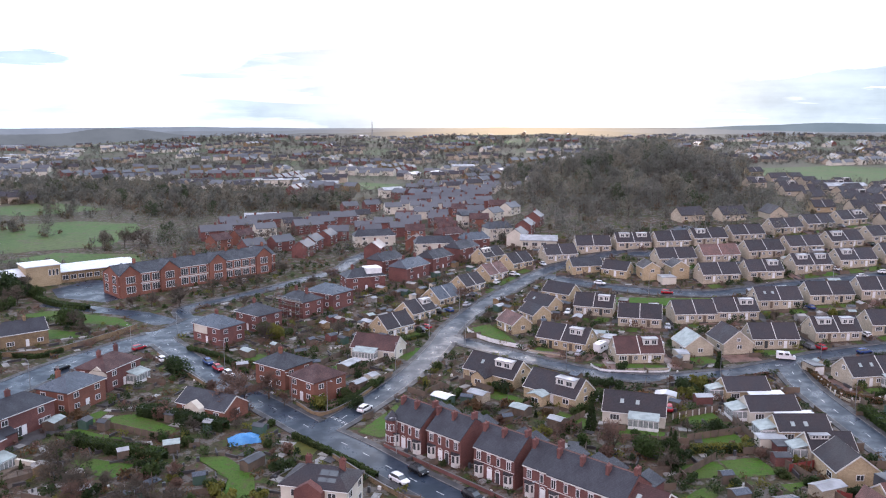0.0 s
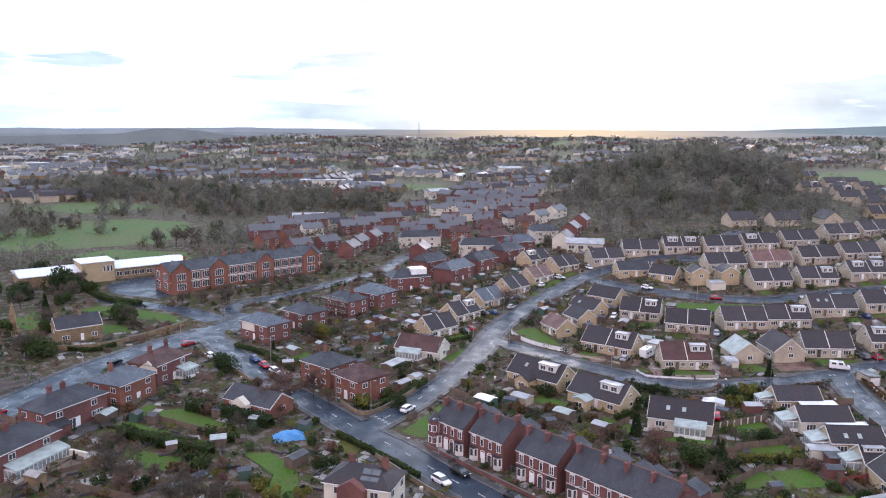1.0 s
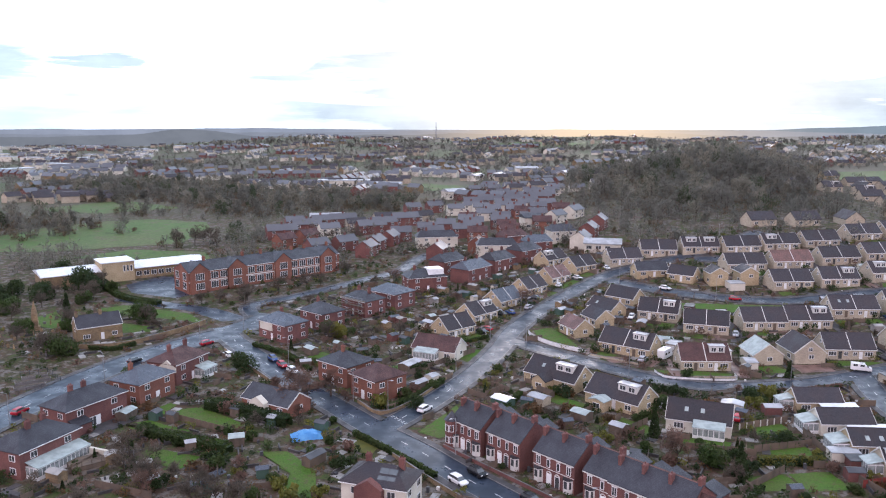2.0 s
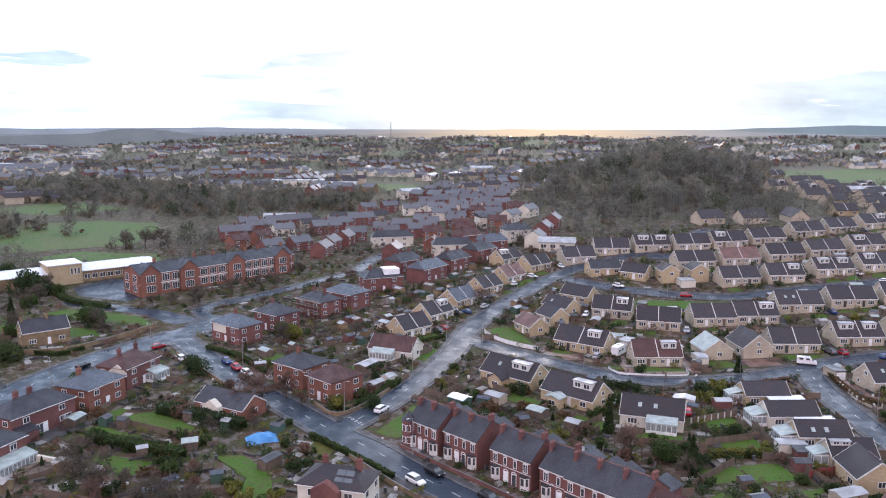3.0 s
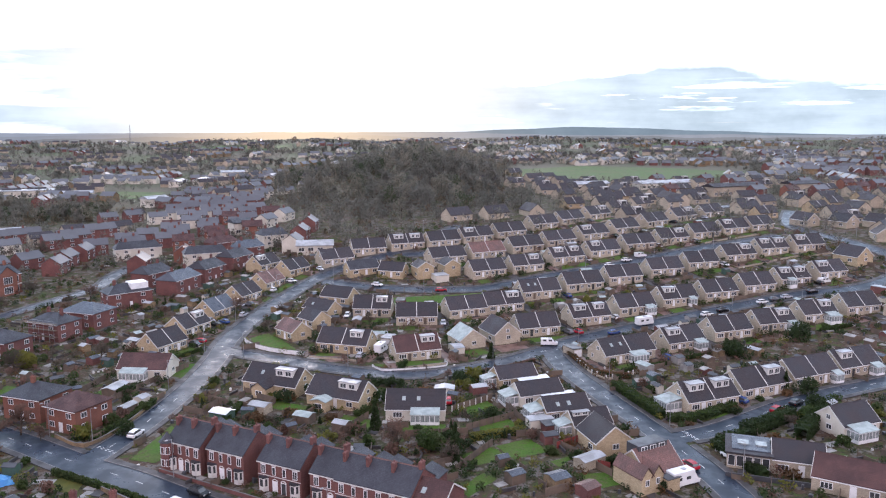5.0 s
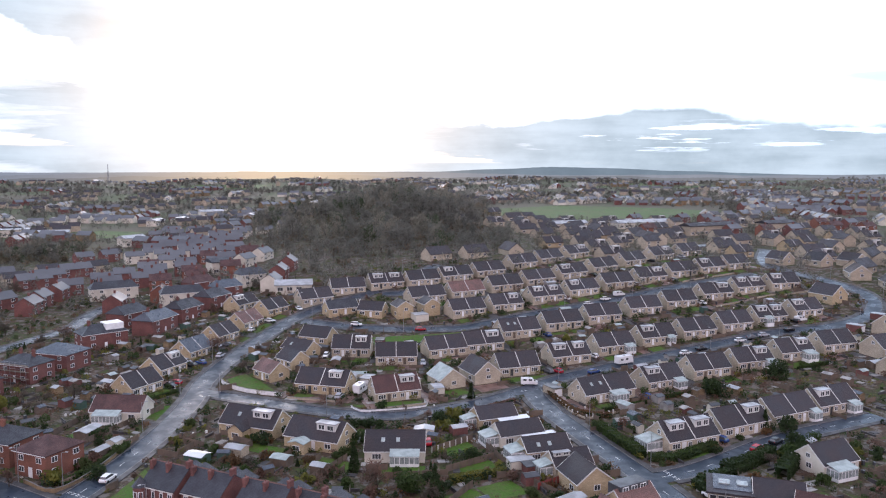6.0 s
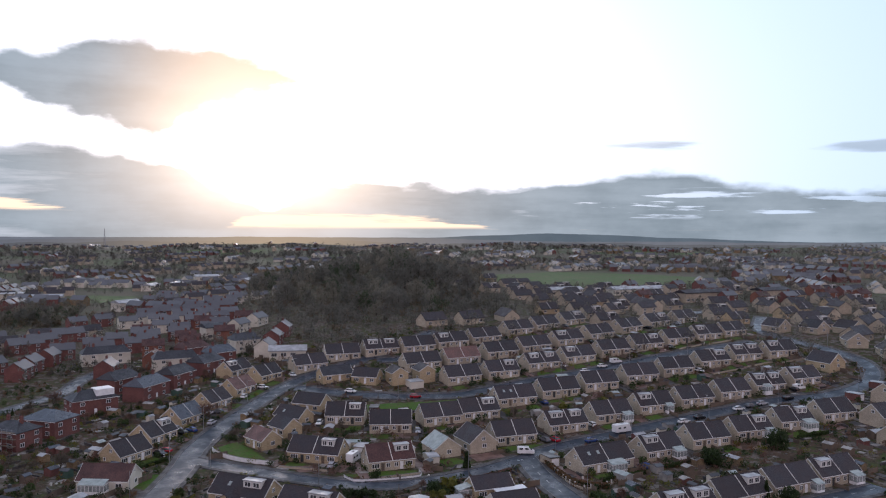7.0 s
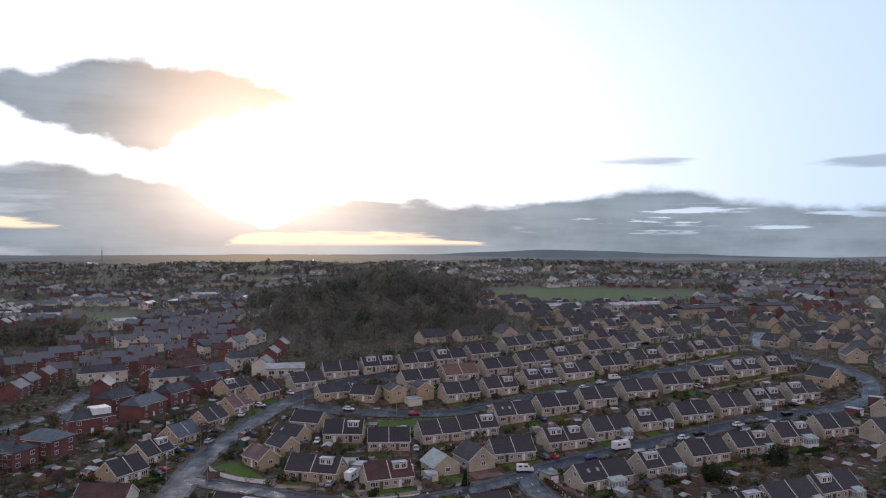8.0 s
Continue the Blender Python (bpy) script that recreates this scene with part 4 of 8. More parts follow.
hip_house(-39.4, 186.8, -36, 10.5, 9.2, ORANGE, SLATE, "orange brick detached house with hipped slate roof", stacks=((-0.5, -0.5),))
hip_house(-29.6, 176.8, -42, 9.2, 9.4, ORANGE, MAROON, "orange brick detached house with brown hipped roof", ridge=7.8, stacks=())
k = bungalow(-51.2, 165.6, -27, 14, 7.2, 2.7, 5.0, ORANGE, SLATE, group="", label="orange brick bungalow with slate roof and white gable")
part("porch_gable", Geo().prism([(-2.2, -0.5), (2.2, -0.5), (2.2, 2.8), (0, 4.2), (-2.2, 2.8)], -5.2, -3.5, "y"), RENDER, k, "white rendered porch gable", pose(-1.0, 0, 0))
window(k, pose(-1.0, -5.2, 0.8), 2.4, 1.3, 3)
z = hip_house(-20.2, 122.6, -14, 11.5, 7.6, RENDER, TILE, "cream rendered house, brown hipped roof with solar panels", eaves=5.2, ridge=7.6, stacks=((-2.5, 0.5), (3.5, 0.5)))
part("front_gable", Geo().prism([(-2.4, -1), (2.4, -1), (2.4, 5.2), (0, 6.7), (-2.4, 5.2)], -5.2, -3.7, "y"), BRICK, z, "red brick front gable", pose(-0.4, 0, 0))
for i, (px, py) in enumerate(((1.1, -1.3), (2.7, -1.3), (1.1, -2.6), (2.7, -2.6))):
    part("solar_panel", Geo().box(-0.75, 0.75, -0.55, 0.55, 0.1, 0.15), GLASS, z, "blue-black solar panel", pose(px, py, 7.6 - 0.6 * abs(py), 31))
bungalow(-17.9, 209.3, -21, 13, 8, 2.7, 5.6, RENDER, MAROON, group="", label="white bungalow with maroon tiled roof")
conservatory(bpy.data.objects["bungalow.001"], -1.5, -4.0, 0, 6.5, 2.6)

# scaffold in front of the brick house
sc = thing("scaffold", -50.9, 249.2, -38, "tubular steel and board scaffolding on the house front", "scaffolding")
for i in range(7):
    part("standard", Geo().tube((-6 + 2 * i, 0, -0.5), (-6 + 2 * i, 0, 7), 0.04, 0.04, 5), STEEL, sc)
for z in (2.0, 4.0, 5.9):
    part("platform", Geo().box(-6.2, 6.2, 0, 1.0, z, z + 0.12), TIMBER, sc, "boarded platform")
    part("guard_rail", Geo().tube((-6.2, 0, z + 1.0), (6.2, 0, z + 1.0), 0.04, 0.04, 5), STEEL, sc)

# bungalows beside the right-hand road, glazed rooms at their garden ends
for x, y, yaw, L, wall, roof, con in ((69.8, 175, 3, 10.2, BUFF, TILE, 3.2), (70.6, 162.4, 3, 11, RENDER, TILE, 4.6), (72.2, 151.4, 0, 10.5, BUFF, TILE, 4.6)):
    b = bungalow(x, y, yaw, L, 6.3, 2.7, 4.9, wall, roof, 0, 2 if wall is BUFF and y < 160 else 0, "roadside bungalows", "stone bungalow with dark roof and white conservatory")
    conservatory(b, -L / 2, 0.2, -90, con, 3.2)
    if y > 160:
        part("carport_roof", Geo().prism([(-6.2, 2.25), (-3.0, 2.5), (-3.0, 2.64), (-6.2, 2.39)], -0.6, L / 2 + 2.4), WHITEROOF, b, "white sheet roof along the side")
        for px in (-0.3, 2.6, L / 2 + 2.0):
            part("carport_post", Geo().box(px - 0.06, px + 0.06, -6.0, -5.88, -0.4, 2.27), STONEWHITE, b)
        part("side_wall", Geo().box(-0.2, L / 2 + 1.9, -5.6, -5.45, -0.4, 1.6), RENDER, b, "pale rendered side wall")
    else:
        part("lower_room", Geo().box(-L / 2 - 4.6, -L / 2 + 0.6, -5.4, -2.5, -0.5, 1.9), RENDER, b, "pale flat-roofed lower room")
        part("lower_roof", Geo().box(-L / 2 - 4.8, -L / 2 + 0.8, -5.6, -2.4, 1.903, 2.05), LEAD, b)
        part("store", Geo().box(-L / 2 - 2.4, 0.2, -8.6, -5.7, -0.5, 1.8), BRICK, b, "low brick store with a dark flat roof")
        part("store_roof", Geo().box(-L / 2 - 2.7, 0.5, -8.9, -5.62, 1.803, 1.98), DARKFELT, b)
b = bungalow(72.8, 133.4, 90, 8.6, 7.6, 3.0, 5.9, BUFF, TILE, 0, 0, "roadside bungalows", "golden stone house with a gable and garden")
b = bungalow(73.4, 142.0, 0, 8.6, 6.2, 2.6, 5.0, CREAM, TILE, 1, 0, "roadside bungalows", "stone bungalow with dormer and white conservatory")
conservatory(b, -4.3, 0, -90, 3.6, 2.8)
b = bungalow(74.6, 119.2, 12, 8.5, 8, 2.7, 6.0, BUFF, PINKTILE, 0, 0, "roadside bungalows", "golden stone house with red roof and dark dormer")
part("long_dormer", Geo().box(-3.4, 3.4, -0.6, 2.6, 4.6, 6.6), DARKFELT, b, "dark boarded dormer with windows")
for i in range(3):
    window(b, pose(-2.1 + 2.1 * i, -0.6, 5.5), 1.4, 0.9, 2)
for s in (-5.6, -3.2):
    part("front_gable", Geo().prism([(-1.3, -1.0), (1.3, -1.0), (1.3, 3.2), (0, 4.9), (-1.3, 3.2)], -5.4, 2.0, "y"), BUFF, b, "golden stone gable", pose(s, 0, 0))
    part("gable_roof", Geo().prism([(-1.55, 3.0), (0, 5.02), (1.55, 3.0), (1.55, 3.18), (0, 5.2), (-1.55, 3.18)], -5.6, 2.0, "y"), PINKTILE, b, "", pose(s, 0, 0))
    window(b, pose(s, -5.4, 1.6), 0.9, 1.2, 2)
part("flat_roofed_garage", Geo().box(-1.9, 0.9, -6.6, -4.0, -0.5, 2.4), BUFF, b, "stone garage with a flat felt roof")
part("garage_roof", Geo().box(-2.1, 1.1, -6.8, -3.95, 2.403, 2.55), DARKFELT, b)

# bungalows in the middle, and those inside the bend
BENT = [bungalow(13.5, 187.9, -39, 15, 8.2, 2.7, 6.0, BUFF, TILE, 2, 1, "bungalows inside the bend", "golden stone bungalow with white dormer"),
        bungalow(26.8, 174.3, -41, 14, 8.2, 2.7, 6.0, BUFF, TILE, 2, 0, "bungalows inside the bend", "golden stone bungalow with white dormer")]
for home, gx, mat, wide in ((BENT[0], -0.6, TILE, 4.0), (BENT[1], -1.6, ROOFGLASS, 3.8)):
    part("front_wing", Geo().prism([(-wide / 2, -1.0), (wide / 2, -1.0), (wide / 2, 2.5), (0, 3.9 if mat is TILE else 2.9), (-wide / 2, 2.5)], -7.4, -3.9, "y"), BUFF, home, "golden stone front wing", pose(gx, 0, 0))
    t = 4.05 if mat is TILE else 3.05
    part("wing_roof", Geo().prism([(-wide / 2 - 0.25, 2.35), (0, t - 0.12), (wide / 2 + 0.25, 2.35), (wide / 2 + 0.25, 2.5), (0, t + 0.03), (-wide / 2 - 0.25, 2.5)], -7.7, -1.6 if mat is TILE else -4.1, "y"), mat, home, "", pose(gx, 0, 0))
    window(home, pose(gx, -7.4, 0.7), 1.8, 1.2, 2)
b = bungalow(41.5, 161.8, -18, 13, 8.0, 2.7, 5.8, RENDER, TILE, 0, 2, "bungalows inside the bend", "white bungalow with rooflights and a conservatory")
conservatory(b, 2.2, -4.0, 0, 6.2, 2.6)
b = bungalow(21.8, 234.2, -62, 9, 6.8, 2.7, 5.3, BUFF, PINKTILE, 0, 0, "bungalows inside the bend", "golden stone bungalow with faded red roof")
bungalow(29.4, 244.5, -62, 8.4, 6.8, 2.7, 5.3, BUFF, TILE, 0, 0, "bungalows inside the bend", rich=False)
bungalow(33.4, 255.2, -50, 11, 7.0, 2.7, 5.3, BUFF, TILE, 0, 1, "bungalows inside the bend", rich=False)
bungalow(41.2, 267.4, -40, 11, 7.6, 2.7, 5.6, BUFF, TILE, 0, 0, "bungalows inside the bend", rich=False)
semi(35.3, 217, -33, 15, 2, BUFF, TILE, False, group="bungalows inside the bend")
b = bungalow(69.6, 211.6, 97, 9, 8, 2.7, 5.6, CREAM, ROOFGLASS, 0, 0, "gable-fronted bungalows", "stone bungalow with pale blue roof")
bungalow(80.7, 213.8, 97, 10.5, 8.4, 3.0, 6.4, CREAM, TILE, 0, 0, "gable-fronted bungalows", "stone bungalow with gable to the street")
for x in (76.5, 87.2):
    bungalow(x, 287.2, 95, 8, 6.4, 4.2, 6.2, BUFF, TILE, 0, 0, "gable-fronted houses", "golden stone gable-fronted house", False)
bungalow(55, 299.4, 12, 12.5, 7, 2.7, 5.3, BUFF, SLATE, 0, 0, "bungalows on the crescent", rich=False)
bungalow(66, 291.5, -34, 10, 7, 2.7, 5.4, BUFF, TILE, 0, 0, "bungalows on the crescent", rich=False)
b = bungalow(103.0, 114.5, -36, 9.0, 8.5, 2.9, 5.2, CREAM, TILE, 0, 0, "", "modern bungalow with long glazed front and pale flat roof")
FOOT.append((pose(8.4, 0, 0) @ b.matrix_basis.inverted(), 4.2, 4.2))
part("flat_wing", Geo().box(-12.4, -4.52, -4.0, 4.2, -1.0, 3.1), CREAM, b, "stone wing with a long window band")
part("flat_roof", Geo().box(-12.8, -4.3, -4.9, 4.5, 3.103, 3.45), TILE, b, "deep dark roof edge")
part("roof_deck", Geo().box(-11.6, -4.7, -3.2, 4.2, 3.453, 3.62), BLUESLATE, b, "pale wet flat roof")
for i in range(2):
    part("rooflight", Geo().box(-10.6 + 3.2 * i, -8.6 + 3.2 * i, -1.0, 1.2, 3.62, 3.85), CLEARPANE, b)
for i in range(5):
    window(b, pose(-11.6 + 1.5 * i, -4.0, 0.5), 1.3, 2.1, 1)
part("front_wall", Geo().box(-12.6, 3.6, -8.4, -8.1, -0.5, 0.9), DARKFELT, b, "dark boarded garden screen")
bungalow(106, 104.5, -48, 12, 8, 2.7, 5.6, CREAM, MAROON, 0, 0, "", "stone bungalow with maroon tiled roof")
b = bungalow(126, 127, 5, 10, 8, 2.7, 5.8, RENDER, TILE, 0, 0, "", "white rendered bungalow with a conservatory")
conservatory(b, -1.5, -4.0, 0, 5.5, 3.0)

# houses round the far bend
bungalow(236, 241, 97, 11, 8.4, 3.0, 6.4, BUFF, TILE, 0, 0, "gable-fronted bungalows", "stone bungalow with gable to the street", False)
semi(228, 203.5, 18, 13, 0, CREAM, TILE, True)
semi(209, 189, 8, 13.4, 2, CREAM, TILE, True)
semi(199, 173, 6, 13.4, 1, CREAM, TILE, True)
semi(247, 207, 30, 13, 0, CREAM, TILE, True)
for x, y, yaw in ((266, 302, 100), (279, 292, 98), (292, 285, 96), (272, 262, 60), (271, 243, 60)):
    bungalow(x, y, yaw, 10, 8.2, 2.9, 6.0, CREAM, TILE, 0, 0, "gable-fronted bungalows", "stone bungalow with gable to the street", False)

# the school
sch = thing("school_building", -97.5, 302, 46, "long red brick school, tall white windows, slate roof", "school")
gable_shell(sch, 66, 13, 7.6, 10.4, ORANGE, SLATE, False)
for s in range(17):
    for z in (0.9, 4.4):
        window(sch, face(66, 13, "F", -30.4 + 3.8 * s, z), 2.9, 2.5, 3)
part("stone_band", Geo().box(-33.0, 33.0, -6.58, -6.4, 3.65, 4.05), STONEWHITE, sch, "pale stone band")
for x in (-29, -14, 6, 27):
    g = part("cross_gable", Geo().prism([(-3.6, -1), (3.6, -1), (3.6, 7.8), (0, 10.8), (-3.6, 7.8)], -7.6, 0, "y"), ORANGE, sch, "", pose(x, 0, 0))
    part("gable_roof", Geo().prism([(-3.9, 7.6), (0, 10.9), (3.9, 7.6), (3.9, 7.8), (0, 11.1), (-3.9, 7.8)], -7.8, 0, "y"), SLATE, sch, "", pose(x, 0, 0))
    for z in (0.9, 4.5):
        window(sch, pose(x, -7.6, z), 3.4, 2.6, 4)
for y in (-3.5, 3.0):
    for z in (0.9, 4.4):
        window(sch, face(66, 13, "L", y, z), 3.0, 2.8, 4)
for x in (-24, -8, 0, 14, 20, 31):
    chimney(sch, x, 0, 10.4, 1.6, 1.0, 0.8, ORANGE, 2)
hall = thing("sports_hall", -155, 302, 40, "low school hall with wide white roof", "school")
FOOT.append((hall.matrix_basis.inverted(), 31, 10))
part("wall", Geo().box(-31, 31, -9, 9, -1.5, 4.0), SANDSTONE, hall)
part("roof", Geo().prism([(-9.6, 4.0), (9.6, 4.0), (9.6, 4.3), (0, 5.6), (-9.6, 4.3)], -31.6, 31.6), WHITEROOF, hall, "wet white metal roof")
part("tower_block", Geo().box(-10, 2, -10.5, 2, -1, 7.4), BUFF, hall, "buff stone stair block")
part("tower_roof", Geo().box(-10.4, 2.4, -10.9, 2.4, 7.403, 7.7), WHITEROOF, hall)
for i in range(3):
    window(hall, pose(-1.8 + 1.3 * i, -10.5, 3.6), 0.9, 2.4, 1)
for i in range(9):
    window(hall, face(62, 18, "F", 4 + 2.9 * i, 1.0), 2.2, 1.8, 2, False)
lod = bungalow(-121.8, 219.4, 40, 12.5, 7.5, 4.2, 7.0, SANDSTONE, SLATE, 0, 0, "", "old sandstone lodge with slate roof and chimneys")
chimney(lod, -5.6, 0, 6.8, 1.4, 0.8, 0.9, SANDSTONE)
chimney(lod, 1.0, 0, 6.8, 1.4, 0.8, 0.9, SANDSTONE)

# brick houses beyond the bend of the valley road
b = hip_house(-30.5, 291, 24, 15, 9, BRICK, SLATE, "brick house with a white flat-roofed dormer", eaves=5.2, ridge=8.0, stacks=((-4, 0),), rich=False)
part("long_dormer", Geo().box(0.5, 6.5, -3.6, 2, 6.0, 8.2), WHITE, b, "white flat-roofed dormer")
for x, y, yaw, L, D, wall, roof, label in (
        (-13.5, 307, 55, 15, 9, BRICK, BLUESLATE, "red brick semi-detached house with slate roof"), (-24, 322, 50, 13, 9, BRICK, SLATE, "red brick semi-detached house with slate roof"),
        (-3.5, 322, 52, 13, 9, BRICK, SLATE, "red brick semi-detached house with slate roof"), (8, 337, 50, 13, 9, BRICK, SLATE, "red brick semi-detached house with slate roof"),
        (-4, 352, 8, 18, 8, RENDER, SLATE, "long white rendered house with grey roof"), (-34, 381, 15, 20, 8, RENDER, SLATE, "long white rendered house with grey roof"),
        (14, 352, 30, 12, 8, BRICK, BLUESLATE, "red brick house with grey slate roof"), (26, 372, 20, 12, 9, RENDER, SLATE, "cream rendered house with slate roof"),
        (3, 372, 35, 13, 8, BRICK, MAROON, "red brick house with maroon roof")):
    hip_house(x, y, yaw, L, D, wall, roof, label, 5.2, 8.2, L * 0.8, "semi_detached_house", None, ((-L * 0.25, 0), (L * 0.25, 0)), "brick houses down the hill", False, "FR")


def free(x, y, margin=0.5, road=0.5):
    """True where no house and no road stands."""
    q = Vector((x, y))
    if on_road(q, None, road):
        return False
    for m, a, b in FOOT:
        p = m @ Vector((x, y, 0))
        if abs(p.x) < a + margin and abs(p.y) < b + margin:
            return False
    return True


def inside(x, y, pts):
    hit = False
    for (ax, ay), (bx, by) in zip(pts, pts[1:] + pts[:1]):
        if (ay > y) != (by > y) and x < (bx - ax) * (y - ay) / (by - ay) + ax:
            hit = not hit
    return hit


# ---- plants ----
WOODS = ((98, 425, 34, 40), (136, 462, 46, 50), (168, 470, 28, 46), (120, 560, 70, 85), (170, 620, 58, 95), (205, 720, 46, 60), (62, 372, 20, 16), (170, 760, 90, 70), (105, 670, 52, 60), (44, 416, 12, 16),
         (-165, 575, 100, 48), (-95, 560, 52, 36), (-245, 620, 110, 56), (-63, 432, 20, 14), (-18, 460, 11, 12), (-330, 690, 90, 80), (-190, 500, 60, 14), (505, 640, 14, 12), (560, 690, 24, 16), (-40, 1150, 140, 30), (260, 1350, 320, 50), (120, 1020, 100, 50),
         (560, 980, 140, 40), (-380, 1000, 200, 45), (-150, 1500, 260, 45), (300, 1700, 500, 50), (-500, 1700, 300, 60), (900, 1500, 260, 55), (-205, 412, 13, 7), (-152, 360, 9, 12), (-141, 378, 10, 9), (-95, 392, 18, 8), (60, 500, 14, 26), (-300, 420, 60, 60), (345, 600, 10, 8), (430, 560, 14, 9), (92, 378, 20, 13), (128, 388, 24, 13), (165, 398, 20, 13), (200, 440, 16, 12), (600, 760, 30, 14), (690, 640, 30, 12), (520, 470, 14, 8), (330, 400, 8, 6))


def wooded(x, y):
    return max(1.4 - ((x - a) / c) ** 2 - ((y - b) / d) ** 2 for a, b, c, d in WOODS)


def card(g, c, size, rnd, flat=1.0):
    """A small leaf or twig clump: one quad at a random turn."""
    a = Vector((rnd.gauss(0, 1), rnd.gauss(0, 1), rnd.gauss(0, flat))).normalized()
    b = a.orthogonal().normalized()
    b = (b * math.cos(2.4 * rnd.random()) + a.cross(b) * math.sin(2.4 * rnd.random())).normalized()
    a, b = a * size, b * size * (0.5 + 0.5 * rnd.random())
    g.poly(c - a - b * 0.3, c - b, c + a - b * 0.2, c + b)


def sliver(g, a, b, w, rnd):
    d = (b - a).orthogonal().normalized() * w
    d.rotate(Euler((rnd.random() * 3, rnd.random() * 3, rnd.random() * 3)))
    g.poly(a - d, a + d, b + d * 0.35, b - d * 0.35)


def bare_tree(seed, tall=9.0, spread=0.42, twigs=6, name="bare_tree", mat=None, label="bare winter tree with brown twigs"):
    rnd = random.Random(seed)
    wood, fine = Geo(), Geo()

    def grow(p, d, length, r, level):
        if level >= 3:
            q = p + d * length
            sliver(fine, p, q, max(0.036, r), rnd)
        else:
            bend = Vector((rnd.gauss(0, 0.12), rnd.gauss(0, 0.12), 0.05))
            mid = p + d * length * 0.5
            q = mid + (d + bend).normalized() * length * 0.5
            wood.tube(p, mid, r, r * 0.8, 6 if level == 0 else 4)
            wood.tube(mid, q, r * 0.8, r * 0.55, 6 if level == 0 else 4)
        if level == 4:
            return
        for i in range((5, 5, twigs, twigs)[level] + rnd.randint(0, 1)):
            t = 0.35 + 0.65 * (i + rnd.random()) / (twigs + 1)
            s = p.lerp(q, min(1.0, t))
            turn = Vector((rnd.gauss(0, 1), rnd.gauss(0, 1), rnd.gauss(0.25, 0.5))).normalized()
            grow(s, (d * 0.55 + turn * (0.75 if level else 0.7)).normalized(), length * (0.5 + 0.25 * rnd.random()), r * 0.5, level + 1)

    grow(Vector((0, 0, -0.3)), Vector((0, 0, 1)), tall * spread, tall * 0.018, 0)
    ob = new(name)
    tagged(ob, label, "tree", "bare garden trees")
    part("trunk", wood, BARK, ob)
    part("crown", fine, mat or TWIG, ob)
    return ob


def leafy(seed, tall, wide, name, mat, label, count=420, conifer=False, group="garden shrubs", category="shrub", leaf=0.22):
    rnd = random.Random(seed)
    g, w = Geo(), Geo()
    lumps = [(Vector((rnd.gauss(0, 0.33) * wide, rnd.gauss(0, 0.33) * wide, tall * (0.35 + 0.45 * rnd.random()))), rnd.uniform(0.3, 0.55) * wide) for _ in range(6)]
    for _ in range(count):
        if conifer:
            z = rnd.random() ** 1.3
            r = wide * 0.5 * (1 - z) * (0.6 + 0.5 * rnd.random()) + 0.1
            a = rnd.random() * 6.283
            c = Vector((r * math.cos(a), r * math.sin(a), 0.1 + z * tall))
        else:
            o, r = rnd.choice(lumps)
            u = Vector((rnd.gauss(0, 1), rnd.gauss(0, 1), rnd.gauss(0, 1))).normalized() * r * (0.75 + 0.35 * rnd.random())
            c = o + u
            c.z = max(0.05, c.z)
        card(g, c, leaf * (0.7 + 0.7 * rnd.random()), rnd)
    w.tube((0, 0, -0.3), (0, 0, tall * 0.6), 0.05 * wide, 0.02 * wide, 5)
    for o, r in lumps[:4]:
        w.tube((0, 0, tall * 0.15), tuple(o if not conifer else Vector((0, 0, tall * 0.8))), 0.03 * wide, 0.012 * wide, 4)
    if name == "shrub":
        return tagged(new(name, g.mesh(name, mat)), label, category, group)
    ob = new(name)
    tagged(ob, label, category, group)
    part("stem", w, BARK, ob)
    part("foliage", g, mat, ob)
    return ob


TREES = [bare_tree(s, t, sp) for s, t, sp in ((1, 9, 0.42), (2, 7.5, 0.36), (3, 11, 0.4), (4, 6.5, 0.38))]
REDTREES = [bare_tree(s, t, 0.4, 6, "bare_tree", TWIGRED, "bare tree with reddish brown twigs") for s, t in ((11, 9), (12, 7))]
OAKS = [bare_tree(s, t, 0.36, 7, "bare_tree", TWIG, "broad bare tree with dense olive twigs") for s, t in ((15, 9), (16, 10))]
SHRUBS = [leafy(21, 1.6, 1.8, "shrub", HEDGE, "rounded dull green garden shrub"), leafy(22, 1.1, 1.4, "shrub", LEAF, "low dark evergreen shrub", 260),
          leafy(23, 2.2, 2.2, "shrub", LEAF, "dark evergreen garden bush", 520), leafy(24, 1.3, 1.5, "shrub", RUST, "withered rust brown shrub", 260),
          leafy(25, 1.7, 1.6, "shrub", OLIVE, "yellow green leafy shrub", 320), leafy(26, 2.0, 2.0, "shrub", TWIGRED, "bare reddish garden shrub", 420)]
CONIFERS = [leafy(31, 5.5, 2.2, "conifer", LEAF, "dark green garden conifer", 800, True, "garden conifers", "tree"),
            leafy(32, 3.5, 1.7, "conifer", LEAF, "small dark green conifer", 520, True, "garden conifers", "tree")]
BIGBUSH = [leafy(41, 5.5, 5.5, "evergreen_tree", LEAF, "broad dark evergreen tree", 1500, False, "evergreen trees", "tree", 0.34),
           leafy(42, 4.5, 5.0, "evergreen_tree", OLIVE, "broad yellow green leafy tree", 1200, False, "evergreen trees", "tree", 0.3),
           leafy(43, 5.0, 5.0, "evergreen_tree", HEDGE, "broad dull green leafy tree", 1300, False, "evergreen trees", "tree", 0.32)]
USED = set()
EXTRA = {}


